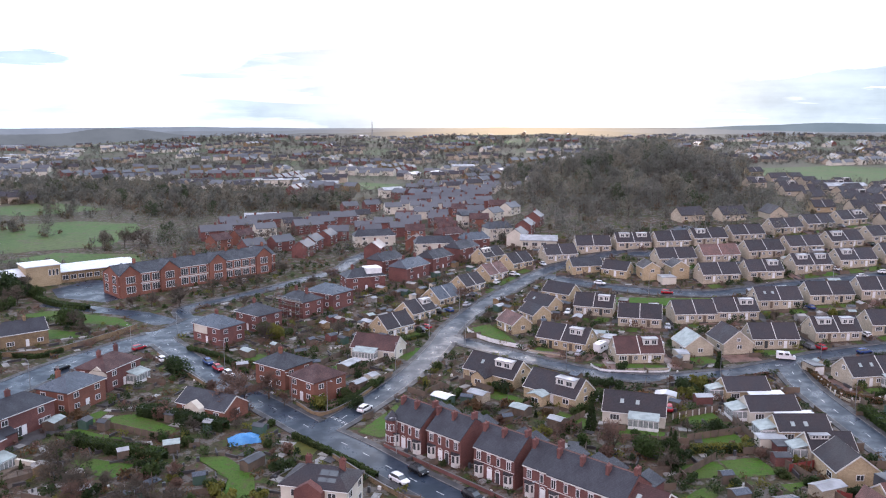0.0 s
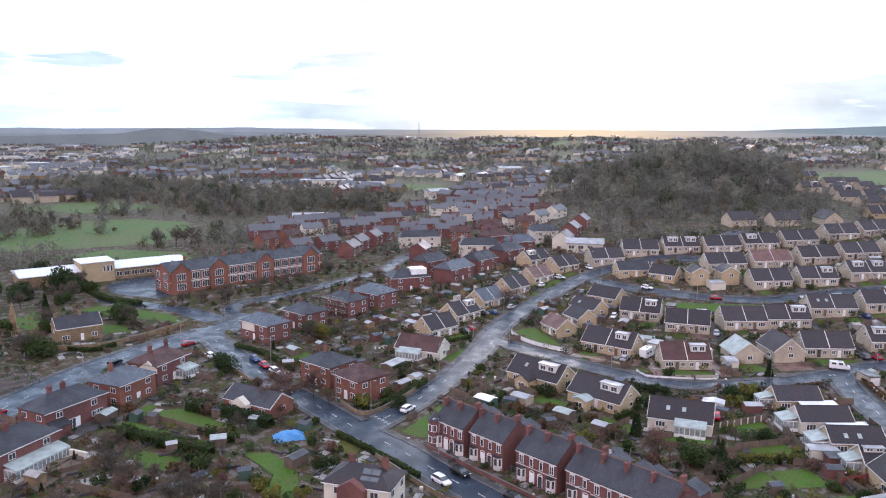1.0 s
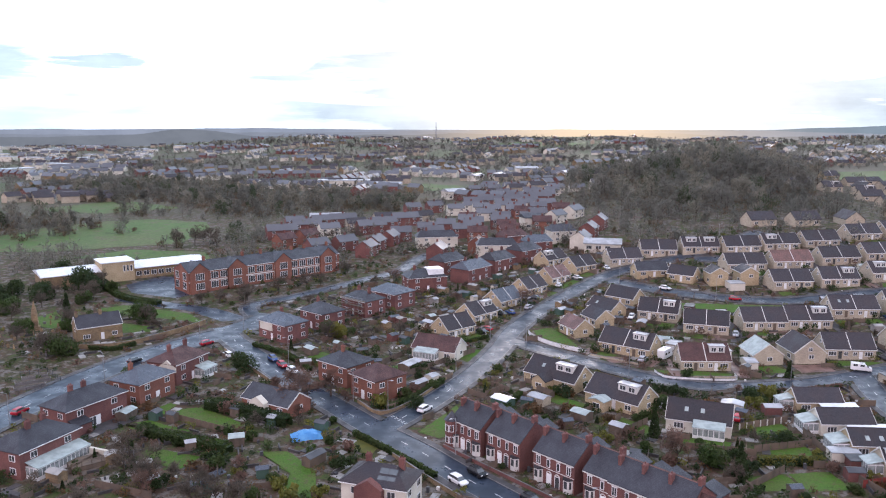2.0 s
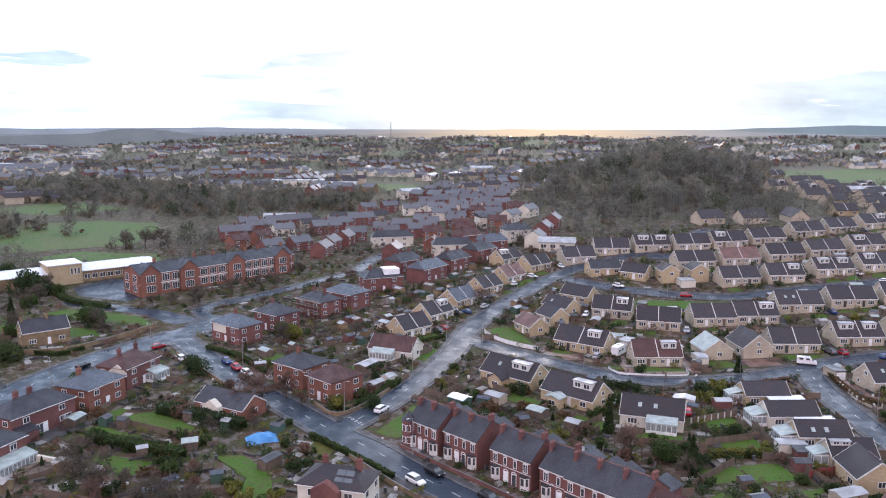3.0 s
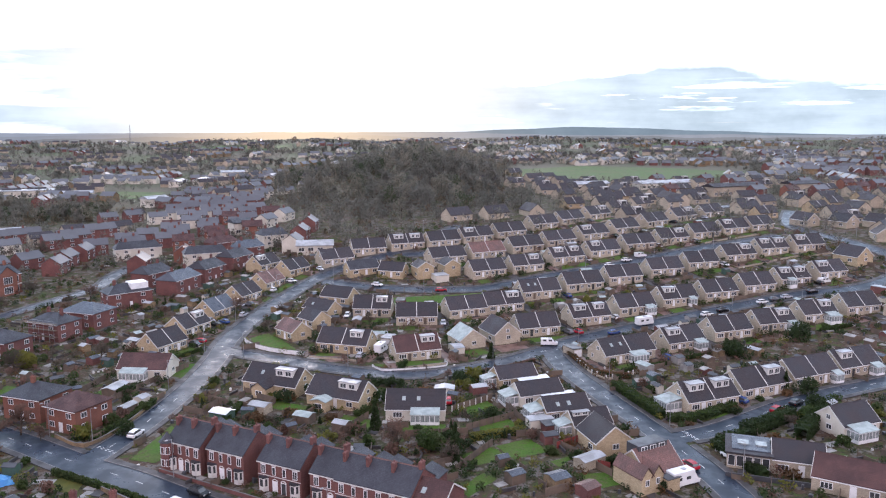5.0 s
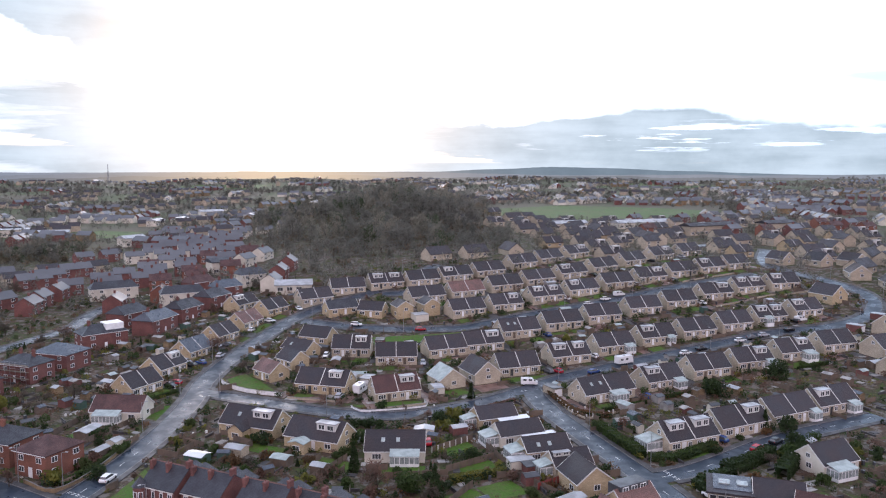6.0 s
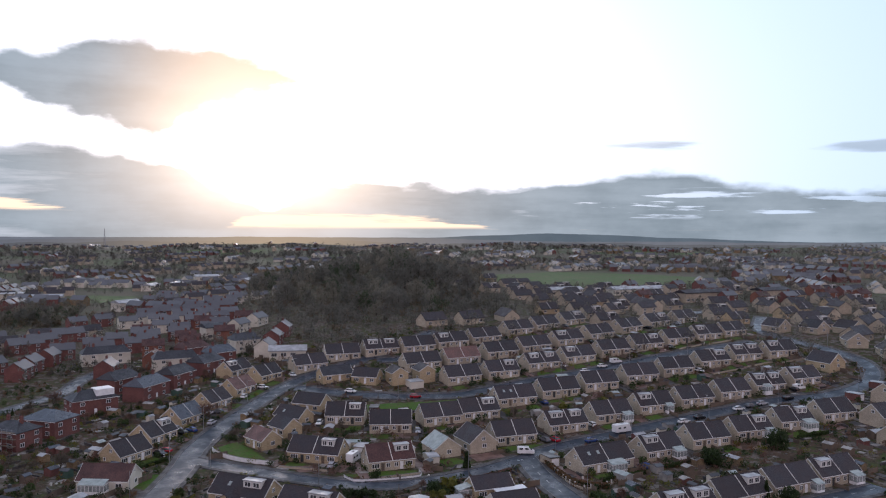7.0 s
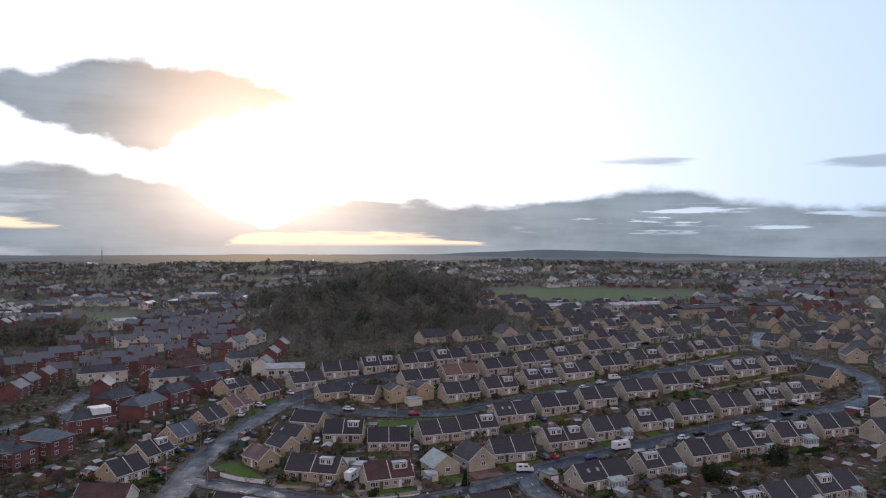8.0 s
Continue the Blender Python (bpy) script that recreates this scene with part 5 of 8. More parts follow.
def plant(proto, x, y, size=1.0, turn=None):
    """Set a plant; the first use moves the model itself, later ones copy it."""
    rnd = random.Random(int(x * 97 + y * 13))
    m = pose(x, y, land(x, y) - 0.05, 0, 0, rnd.random() * 360 if turn is None else turn)
    if proto in SHRUBS and math.hypot(x, y) > 200:
        EXTRA.setdefault(proto.name, []).append(m @ Matrix.Scale(size * (0.9 + 0.2 * rnd.random()), 4))
        return None
    if proto.name in USED:
        ob = copy_thing(proto, m)
    else:
        USED.add(proto.name)
        ob = proto
        ob.matrix_basis = m
    s = size * (0.9 + 0.2 * rnd.random())
    ob.scale = (s, s, s * (0.9 + 0.25 * rnd.random()))
    return ob


def hedge(pts, high=1.5, wide=1.1, mat=None, label="clipped dark green hedge"):
    """A hedge along a line, its faces made of leaf clumps round a dark twiggy core."""
    rnd = random.Random(int(pts[0][0] * 17 + pts[0][1]))
    line = spline(pts, 1.0)
    g, core = Geo(), Geo()
    for a, b in zip(line, line[1:]):
        d = (b - a)
        n = Vector((-d.y, d.x)).normalized()
        hh = high * (0.9 + 0.2 * rnd.random())
        za, zb = land(a.x, a.y), land(b.x, b.y)
        k = wide * 0.36
        core.poly(*[(p.x + n.x * s * k, p.y + n.y * s * k, z + u) for p, z, s, u in ((a, za, -1, 0), (b, zb, -1, 0), (b, zb, -1, hh * 0.85), (a, za, -1, hh * 0.85))])
        core.poly(*[(p.x + n.x * s * k, p.y + n.y * s * k, z + u) for p, z, s, u in ((a, za, -1, hh * 0.85), (b, zb, -1, hh * 0.85), (b, zb, 1, hh * 0.85), (a, za, 1, hh * 0.85))])
        core.poly(*[(p.x + n.x * s * k, p.y + n.y * s * k, z + u) for p, z, s, u in ((b, zb, 1, 0), (a, za, 1, 0), (a, za, 1, hh * 0.85), (b, zb, 1, hh * 0.85))])
        for _ in range(int(70 * d.length * high / 1.4)):
            t, s = rnd.random(), rnd.uniform(-1, 1)
            z = rnd.random()
            if rnd.random() < 0.4:
                z = 1.0
            else:
                s = math.copysign(1, s)
            p = a + d * t + n * s * wide * 0.46
            card(g, Vector((p.x, p.y, za + (zb - za) * t + z * hh)), 0.2 * (0.7 + 0.6 * rnd.random()), rnd)
    ob = thing("hedge", pts[0][0], pts[0][1], 0, label, "hedge")
    inv = ob.matrix_basis.inverted()
    for geo in (g, core):
        geo.v = [tuple(inv @ Vector(p)) for p in geo.v]
    part("foliage", g, mat or HEDGE, ob)
    part("core", core, LEAF, ob)


# ---- vehicles ----
WHEEL = Geo().tube((0, -0.1, 0), (0, 0.1, 0), 0.32, 0.32, 14).mesh("wheel", RUBBER)
RIM = Geo().tube((0, -0.115, 0), (0, 0.115, 0), 0.19, 0.19, 10).mesh("rim", ALLOY)
LAMP_W = Geo().box(-0.06, 0.06, -0.18, 0.18, -0.09, 0.09).mesh("headlight", CLEAR_LAMP)
LAMP_R = Geo().box(-0.05, 0.05, -0.14, 0.14, -0.13, 0.13).mesh("tail_light", RED_LAMP)


def loft(sections):
    """A skin through outlines of the same number of points, closed at its ends."""
    g = Geo()
    n = len(sections[0])
    for s in sections:
        g.v += [tuple(p) for p in s]
    for i in range(len(sections) - 1):
        for j in range(n):
            k = (j + 1) % n
            g.f.append((i * n + j, i * n + k, (i + 1) * n + k, (i + 1) * n + j))
    g.f += [tuple(range(n))[::-1], tuple(range((len(sections) - 1) * n, len(sections) * n))]
    return g


def car_model(colour, kind="hatchback"):
    L, Wd = 4.2, 1.76
    paint = CAR_PAINTS[colour]
    ob = new("parked_car")
    tagged(ob, f"{colour} {kind} car parked beside the kerb", "car", "parked cars")
    w = Wd / 2
    sec = []
    for x, zlo, zhi, k in ((-2.1, 0.42, 0.82, 0.86), (-1.95, 0.26, 0.95, 0.97), (-1.0, 0.22, 0.95, 1.0), (0.5, 0.22, 0.93, 1.0), (1.3, 0.24, 0.88, 0.98), (1.9, 0.28, 0.74, 0.93), (2.1, 0.40, 0.62, 0.8)):
        sec.append([(x, -w * k, zlo + 0.1), (x, -w * k * 0.9, zlo), (x, w * k * 0.9, zlo), (x, w * k, zlo + 0.1), (x, w * k, zhi - 0.12), (x, w * k * 0.88, zhi), (x, -w * k * 0.88, zhi), (x, -w * k, zhi - 0.12)])
    body = part("body", loft(sec), paint, ob)
    cab = [[(x, -w * b, z0), (x, w * b, z0), (x + s, w * t, z1), (x + s, -w * t, z1)] for x, s, b, t, z0, z1 in
           ((-1.85, 0.28, 0.84, 0.68, 0.92, 1.36), (-0.9, 0, 0.86, 0.7, 0.92, 1.44), (0.2, 0, 0.86, 0.7, 0.92, 1.43), (1.15, -0.7, 0.84, 0.66, 0.88, 1.36))]
    part("windows", loft(cab), GLASS, ob, "dark tinted car windows")
    part("roof_panel", loft([[(x, -w * 0.71, z), (x, w * 0.71, z), (x, w * 0.69, z + 0.05), (x, -w * 0.69, z + 0.05)] for x, z in ((-1.6, 1.36), (-0.9, 1.425), (0.2, 1.42), (0.5, 1.37))]), paint, ob)
    for x in (-1.3, 1.3):
        for s in (-1, 1):
            part("wheel", WHEEL, RUBBER, ob, "", pose(x, s * (w - 0.1), 0.32))
    for s in (-1, 1):
        part("headlight", LAMP_W, CLEAR_LAMP, ob, "", pose(1.99, s * 0.6, 0.64))
        part("tail_light", LAMP_R, RED_LAMP, ob, "", pose(-2.02, s * 0.66, 0.74))
    return ob


def box_vehicle(name, label, L, W2, Hh, paint, nose, cat, wheels=(-1.6, 1.7)):
    ob = new(name)
    tagged(ob, label, cat)
    o = [(-L / 2, 0.35), (L / 2 - 0.05, 0.35), (L / 2, 0.9), (L / 2 - nose * 0.45, 1.15), (L / 2 - nose, Hh - 0.5), (L / 2 - nose - 0.1, Hh), (-L / 2 + 0.1, Hh), (-L / 2, Hh - 0.15)]
    part("body", Geo().prism(o, -W2 / 2, W2 / 2, "y"), paint, ob)
    part("windscreen", Geo().prism([(L / 2 - nose * 0.48, 1.2), (L / 2 - nose * 0.44, 1.2), (L / 2 - nose + 0.03, Hh - 0.55), (L / 2 - nose - 0.02, Hh - 0.55)], -W2 / 2 + 0.12, W2 / 2 - 0.12, "y"), GLASS, ob)
    for s in (-1, 1):
        for x in (-L * 0.28, L * 0.05):
            part("side_window", Geo().box(x - 0.5, x + 0.5, s * W2 / 2 - 0.015, s * W2 / 2 + 0.015, 1.35, 1.9), GLASS, ob)
        for x in wheels:
            wh = part("wheel", WHEEL, RUBBER, ob, "", pose(x, s * (W2 / 2 - 0.12), 0.32))
            part("rim", RIM, ALLOY, wh)
    part("roof_vent", Geo().box(-0.4, 0.4, -0.35, 0.35, Hh, Hh + 0.12), LEAD, ob)
    return ob


CARS = {c: car_model(c) for c in CAR_PAINTS}


def park(proto, x, y, yaw, lift=0.1):
    m = pose(x, y, land(x, y) + lift, 0, 0, yaw)
    if proto.name in USED:
        return copy_thing(proto, m)
    USED.add(proto.name)
    proto.matrix_basis = m
    return proto


for c, x, y, yaw in (("black", -4.6, 135.2, -47), ("white", -7.9, 131.6, -47), ("black", 5.0, 125.4, -47), ("white", -17.5, 166.5, 62), ("blue", -62.5, 200.8, -51), ("red", -58.4, 195.6, -51),
                     ("white", -54.4, 191, -51), ("grey", -50.6, 186.4, -51), ("white", -76, 203.5, 130), ("white", 93.6, 121.4, 100), ("blue", 115, 147.2, 110),
                     ("red", 119.2, 139.6, 24), ("black", 126.4, 142, 22), ("red", 105.3, 211.6, 105), ("grey", 102.6, 212.4, 100), ("blue", 115.4, 207.2, 14),
                     ("white", 152, 213, 8), ("black", 159, 214.5, 8)):
    park(CARS[c], x, y, yaw, 0.12)
for c, x, y, yaw in (("white", 176, 216.6, 6), ("grey", 181.5, 217.3, 6), ("silver", 186.5, 217.7, 6), ("black", 198, 218.6, 4), ("red", 78.2, 267.4, -12), ("white", 57.4, 281, -38),
                     ("black", -0.8, 253, 130), ("blue", 1.9, 255.6, 125), ("silver", 8.2, 262, 62), ("red", -5.6, 235.4, 150), ("grey", 10.5, 274.6, 140), ("white", 20.5, 290.5, 60),
                     ("red", 50.3, 166.5, 75), ("white", 159.5, 278, 6), ("white", 150, 274.6, 6), ("silver", 37.5, 208, 60), ("red", -86, 214, 58), ("black", -99, 196, 70), ("red", -107, 158, 80)):
    park(CARS[c], x, y, yaw, 0.12)
VAN = box_vehicle("van", "white panel van parked on the road", 4.9, 1.9, 2.0, CAR_PAINTS["white"], 1.5, "van")
park(VAN, 92.3, 203.5, -20, 0.12)
park(VAN, 167.5, 281.2, 8, 0.12)
park(VAN, 209, 225.4, 10, 0.1)
park(box_vehicle("motorhome", "white motorhome parked on the drive", 6.2, 2.2, 2.9, CAR_PAINTS["white"], 1.3, "motorhome"), 78.6, 114.6, 10, 0.05)
park(CARS["red"], 83.6, 120.2, 100, 0.1)
park(box_vehicle("caravan", "white touring caravan parked on the road", 6.0, 2.2, 2.6, CAR_PAINTS["white"], 0.5, "caravan", (-0.3, 0.4)), 128.9, 212.5, 10, 0.12)
park(box_vehicle("high_roof_van", "tall white van parked on a drive", 5.6, 2.1, 2.8, CAR_PAINTS["white"], 1.2, "van"), 44, 211.5, 55, 0.05)


# ---- garden things ----
def shed(x, y, yaw, w=2.4, d=1.8, roof=None, wall=None, label="weathered timber garden shed"):
    ob = thing("garden_shed", x, y, yaw, label, "shed", "garden sheds")
    wall = wall or TIMBER
    part("wall", Geo().prism([(-d / 2, -0.5), (d / 2, -0.5), (d / 2, 1.8), (0, 2.2), (-d / 2, 1.8)], -w / 2, w / 2), wall, ob)
    part("roof", Geo().prism([(-d / 2 - 0.15, 1.76), (0, 2.24), (d / 2 + 0.15, 1.76), (d / 2 + 0.15, 1.84), (0, 2.32), (-d / 2 - 0.15, 1.84)], -w / 2 - 0.12, w / 2 + 0.12), roof or DARKFELT, ob)
    part("door", Geo().box(-0.4, 0.4, -d / 2 - 0.03, -d / 2 + 0.01, 0, 1.7), wall, ob)
    FOOT.append((ob.matrix_basis.inverted(), w / 2, d / 2))


def garage(x, y, yaw, w=2.9, d=5.2, wall=None, roof=None):
    ob = thing("garage", x, y, yaw, "small flat-roofed garage with a white door", "garage", "garages")
    part("wall", Geo().box(-w / 2, w / 2, -d / 2, d / 2, -0.8, 2.25), wall or CREAM, ob)
    part("roof", Geo().prism([(-d / 2 - 0.12, 2.253), (d / 2 + 0.12, 2.253), (d / 2 + 0.12, 2.36), (-d / 2 - 0.12, 2.46)], -w / 2 - 0.12, w / 2 + 0.12), roof or LEAD, ob)
    part("garage_door", Geo().box(-w / 2 + 0.25, w / 2 - 0.25, -d / 2 - 0.04, -d / 2 + 0.01, 0, 2.0), WHITE, ob)
    FOOT.append((ob.matrix_basis.inverted(), w / 2, d / 2))


REDPANEL = Geo().box(0, 1.78, -0.025, 0.025, 0.05, 1.5).box(1.74, 1.84, -0.05, 0.05, -0.4, 1.6).mesh("panel", REDPAINT)
POST = Geo().box(-0.05, 0.05, -0.05, 0.05, -0.4, 1.62).mesh("post", TIMBER)
WHITEPOST = Geo().box(-0.11, 0.11, -0.11, 0.11, -0.4, 1.4).mesh("post", STONEWHITE)
PANEL = Geo().box(0.05, 1.8, -0.025, 0.025, 0.05, 1.5).mesh("panel", TIMBER)
LONG = Geo().box(0.05, 3.6, -0.03, 0.03, 0.0, 1.5).mesh("panel", TIMBER)


def fence(x0, y0, x1, y1, near=True, label="weathered brown panel fence"):
    a, b = Vector((x0, y0)), Vector((x1, y1))
    n = max(1, round((b - a).length / (1.85 if near else 3.65)))
    yaw = math.degrees(math.atan2(b.y - a.y, b.x - a.x))
    ob = thing("fence", x0, y0, yaw, label, "fence", "garden fences")
    w = (b - a).length / n
    for i in range(n):
        p = a.lerp(b, i / n)
        z = land(p.x, p.y) - ob.matrix_basis.translation.z
        k = part("panel", REDPANEL if label.startswith("red") else PANEL if near else LONG, TIMBER, ob, "", pose(i * w, 0, z))
        if near and a.length < 150:
            part("post", POST, TIMBER, ob, "", pose(i * w, 0, z))
        if label.startswith("white"):
            part("post", WHITEPOST, STONEWHITE, ob, "white painted post", pose(i * w, -0.06, z))


def garden_wall(pts, high=0.75, mat=None, cap=None, label="low stone garden wall", wide=0.24):
    line = spline(pts, 2.0)
    ob = thing("garden_wall", pts[0][0], pts[0][1], 0, label, "wall", "garden walls")
    inv = ob.matrix_basis.inverted()
    g, c = Geo(), Geo()
    l, r = sides(line, wide / 2), sides(line, -wide / 2)
    for i in range(len(line) - 1):
        z0, z1 = land(line[i].x, line[i].y), land(line[i + 1].x, line[i + 1].y)
        for geo, lo, hi in ((g, -0.4, high), (c, high + 0.003, high + 0.07)):
            P = [inv @ Vector((q.x, q.y, z + h)) for h in (lo, hi) for q, z in ((l[i], z0), (r[i], z0), (r[i + 1], z1), (l[i + 1], z1))]
            k = len(geo.v)
            geo.v += [tuple(p) for p in P]
            geo.f += [tuple(k + j for j in q) for q in ((3, 2, 1, 0), (4, 5, 6, 7), (0, 1, 5, 4), (1, 2, 6, 5), (2, 3, 7, 6), (3, 0, 4, 7))]
    part("wall", g, mat or CREAM, ob)
    part("coping", c, cap or KERB, ob)


def patch(m, x0, x1, y0, y1, name, mat, label, lift):
    g = Geo()
    if name == "lawn":
        OPENED.append([tuple((m @ Vector((u, v, 0))).xy) for u, v in ((x0, y0), (x1, y0), (x1, y1), (x0, y1))])
    nx, ny = 2, max(2, int((y1 - y0) / 3))
    pts = [[m @ Vector((x0 + (x1 - x0) * i / nx, y0 + (y1 - y0) * j / ny, 0)) for i in range(nx + 1)] for j in range(ny + 1)]
    for j in range(ny):
        for i in range(nx):
            g.poly(*[(p.x, p.y, land(p.x, p.y) + lift) for p in (pts[j][i], pts[j][i + 1], pts[j + 1][i + 1], pts[j + 1][i])])
    return tagged(new(name, g.mesh(name, mat)), label, name, kind="structure")


def garden(h, L, D, far):
    """Front lawns, drives, fences, sheds and shrubs of one pair of houses."""
    m = h.matrix_basis
    rnd = random.Random(int(m.translation.x * 53 + m.translation.y * 11))

    def at(u, v):
        p = m @ Vector((u, v, 0))
        return p.x, p.y

    yaw = math.degrees(m.to_euler().z)
    for s in (-1, 1):
        c = s * L * 0.25
        if all(free(*at(c + e, v), 0.1, 1.4) for e in (-2.4, 2.4) for v in (-D / 2 - 1.4, -D / 2 - 5.0)):
            kind = rnd.random()
            if kind < 0.6:
                patch(m, c - 2.6, c + 2.6, -D / 2 - 5.2, -D / 2 - 1.2, "lawn", GRASS, "small wet green front lawn", 0.06)
            elif kind < 0.85:
                patch(m, c - 2.8, c + 2.8, -D / 2 - 5.4, -D / 2 - 0.6, "driveway", BLOCKDRIVE, "reddish block paved front drive", 0.06)
        u = s * (L / 2 + 1.9)
        if all(free(*at(u, v), 0.2, 1.5) for v in (-D / 2 - 4, 0, D / 2 + 2)):
            patch(m, u - 1.4, u + 1.4, -D / 2 - 6.0, D / 2 + 1.5, "driveway", PAVING if rnd.random() < 0.7 else BLOCKDRIVE, "damp grey drive beside the house", 0.065)
            if rnd.random() < 0.42 and free(*at(u, D / 2 + 4.4), 2.2, 2.0):
                garage(*at(u, D / 2 + 4.4), yaw, wall=rnd.choice((CREAM, RENDER, BRICK)), roof=rnd.choice((LEAD, LEAD, DARKFELT)))
            if rnd.random() < 0.30:
                park(CARS[rnd.choice(("white", "black", "silver", "blue", "red", "grey", "white"))], *at(u, -D / 2 - 2.5 + rnd.random() * 3), yaw + rnd.choice((90, -90)), 0.08)
        for _ in range(2 if far else 5):
            q = at(s * rnd.uniform(0.5, L / 2 + 3), rnd.choice((-D / 2 - rnd.uniform(0.7, 6), D / 2 + rnd.uniform(1.5, 10))))
            if free(*q, 0.6, 2.3):
                plant(rnd.choice(SHRUBS), *q, rnd.uniform(0.6, 1.15))
        if rnd.random() < 0.5:
            q = at(s * rnd.uniform(2, L / 2), D / 2 + rnd.uniform(5, 9))
            if free(*q, 1.6, 2.5):
                shed(*q, yaw + rnd.choice((0, 90, 180)), 2.0 + rnd.random(), 1.7, rnd.choice((DARKFELT, LEAD, DARKFELT, ROOFGLASS)), rnd.choice((TIMBER, TIMBER, RENDER)))
        e = s * (L / 2 + 3.6)
        if all(free(*at(e, D / 2 + v), 0.3, 2.2) for v in (0, 3, 6, 9)) and (s > 0 or not far):
            fence(*at(e, D / 2 + 0.5), *at(e, D / 2 + 9.0), not far)
    if all(free(*at(0, D / 2 + v), 0.3, 2.2) for v in (0.7, 4, 8)):
        fence(*at(0, D / 2 + 0.2), *at(0, D / 2 + 9.0), not far)
        if free(*at(L * 0.25, D / 2 + 4), 0.5, 2.0) and rnd.random() < 0.7:
            patch(m, L * 0.03, L * 0.45, D / 2 + 2.5, D / 2 + 8.5, "lawn", GRASS, "wet green back lawn", 0.055)
    if all(free(*at(u, -D / 2 - 6.2), 0.3, 2.0) for u in (-L / 2, 0, L / 2)):
        f = rnd.random()
        if f < 0.5:
            garden_wall([at(-L / 2 + 0.5, -D / 2 - 6.2), at(0, -D / 2 - 6.2), at(L / 2 - 0.5, -D / 2 - 6.2)], 0.6, CREAM)
        elif f < 0.8 and not far:
            hedge([at(-L / 2 + 0.5, -D / 2 - 6.2), at(L / 2 - 0.5, -D / 2 - 6.2)], 1.0, 0.8)
    if rnd.random() < 0.25:
        q = at(rnd.uniform(-L / 2, L / 2), D / 2 + rnd.uniform(6, 10))
        if free(*q, 2.0, 3):
            plant(rnd.choice(TREES + CONIFERS), *q, rnd.uniform(0.55, 0.85))


for args in PLOTS:
    garden(*args)

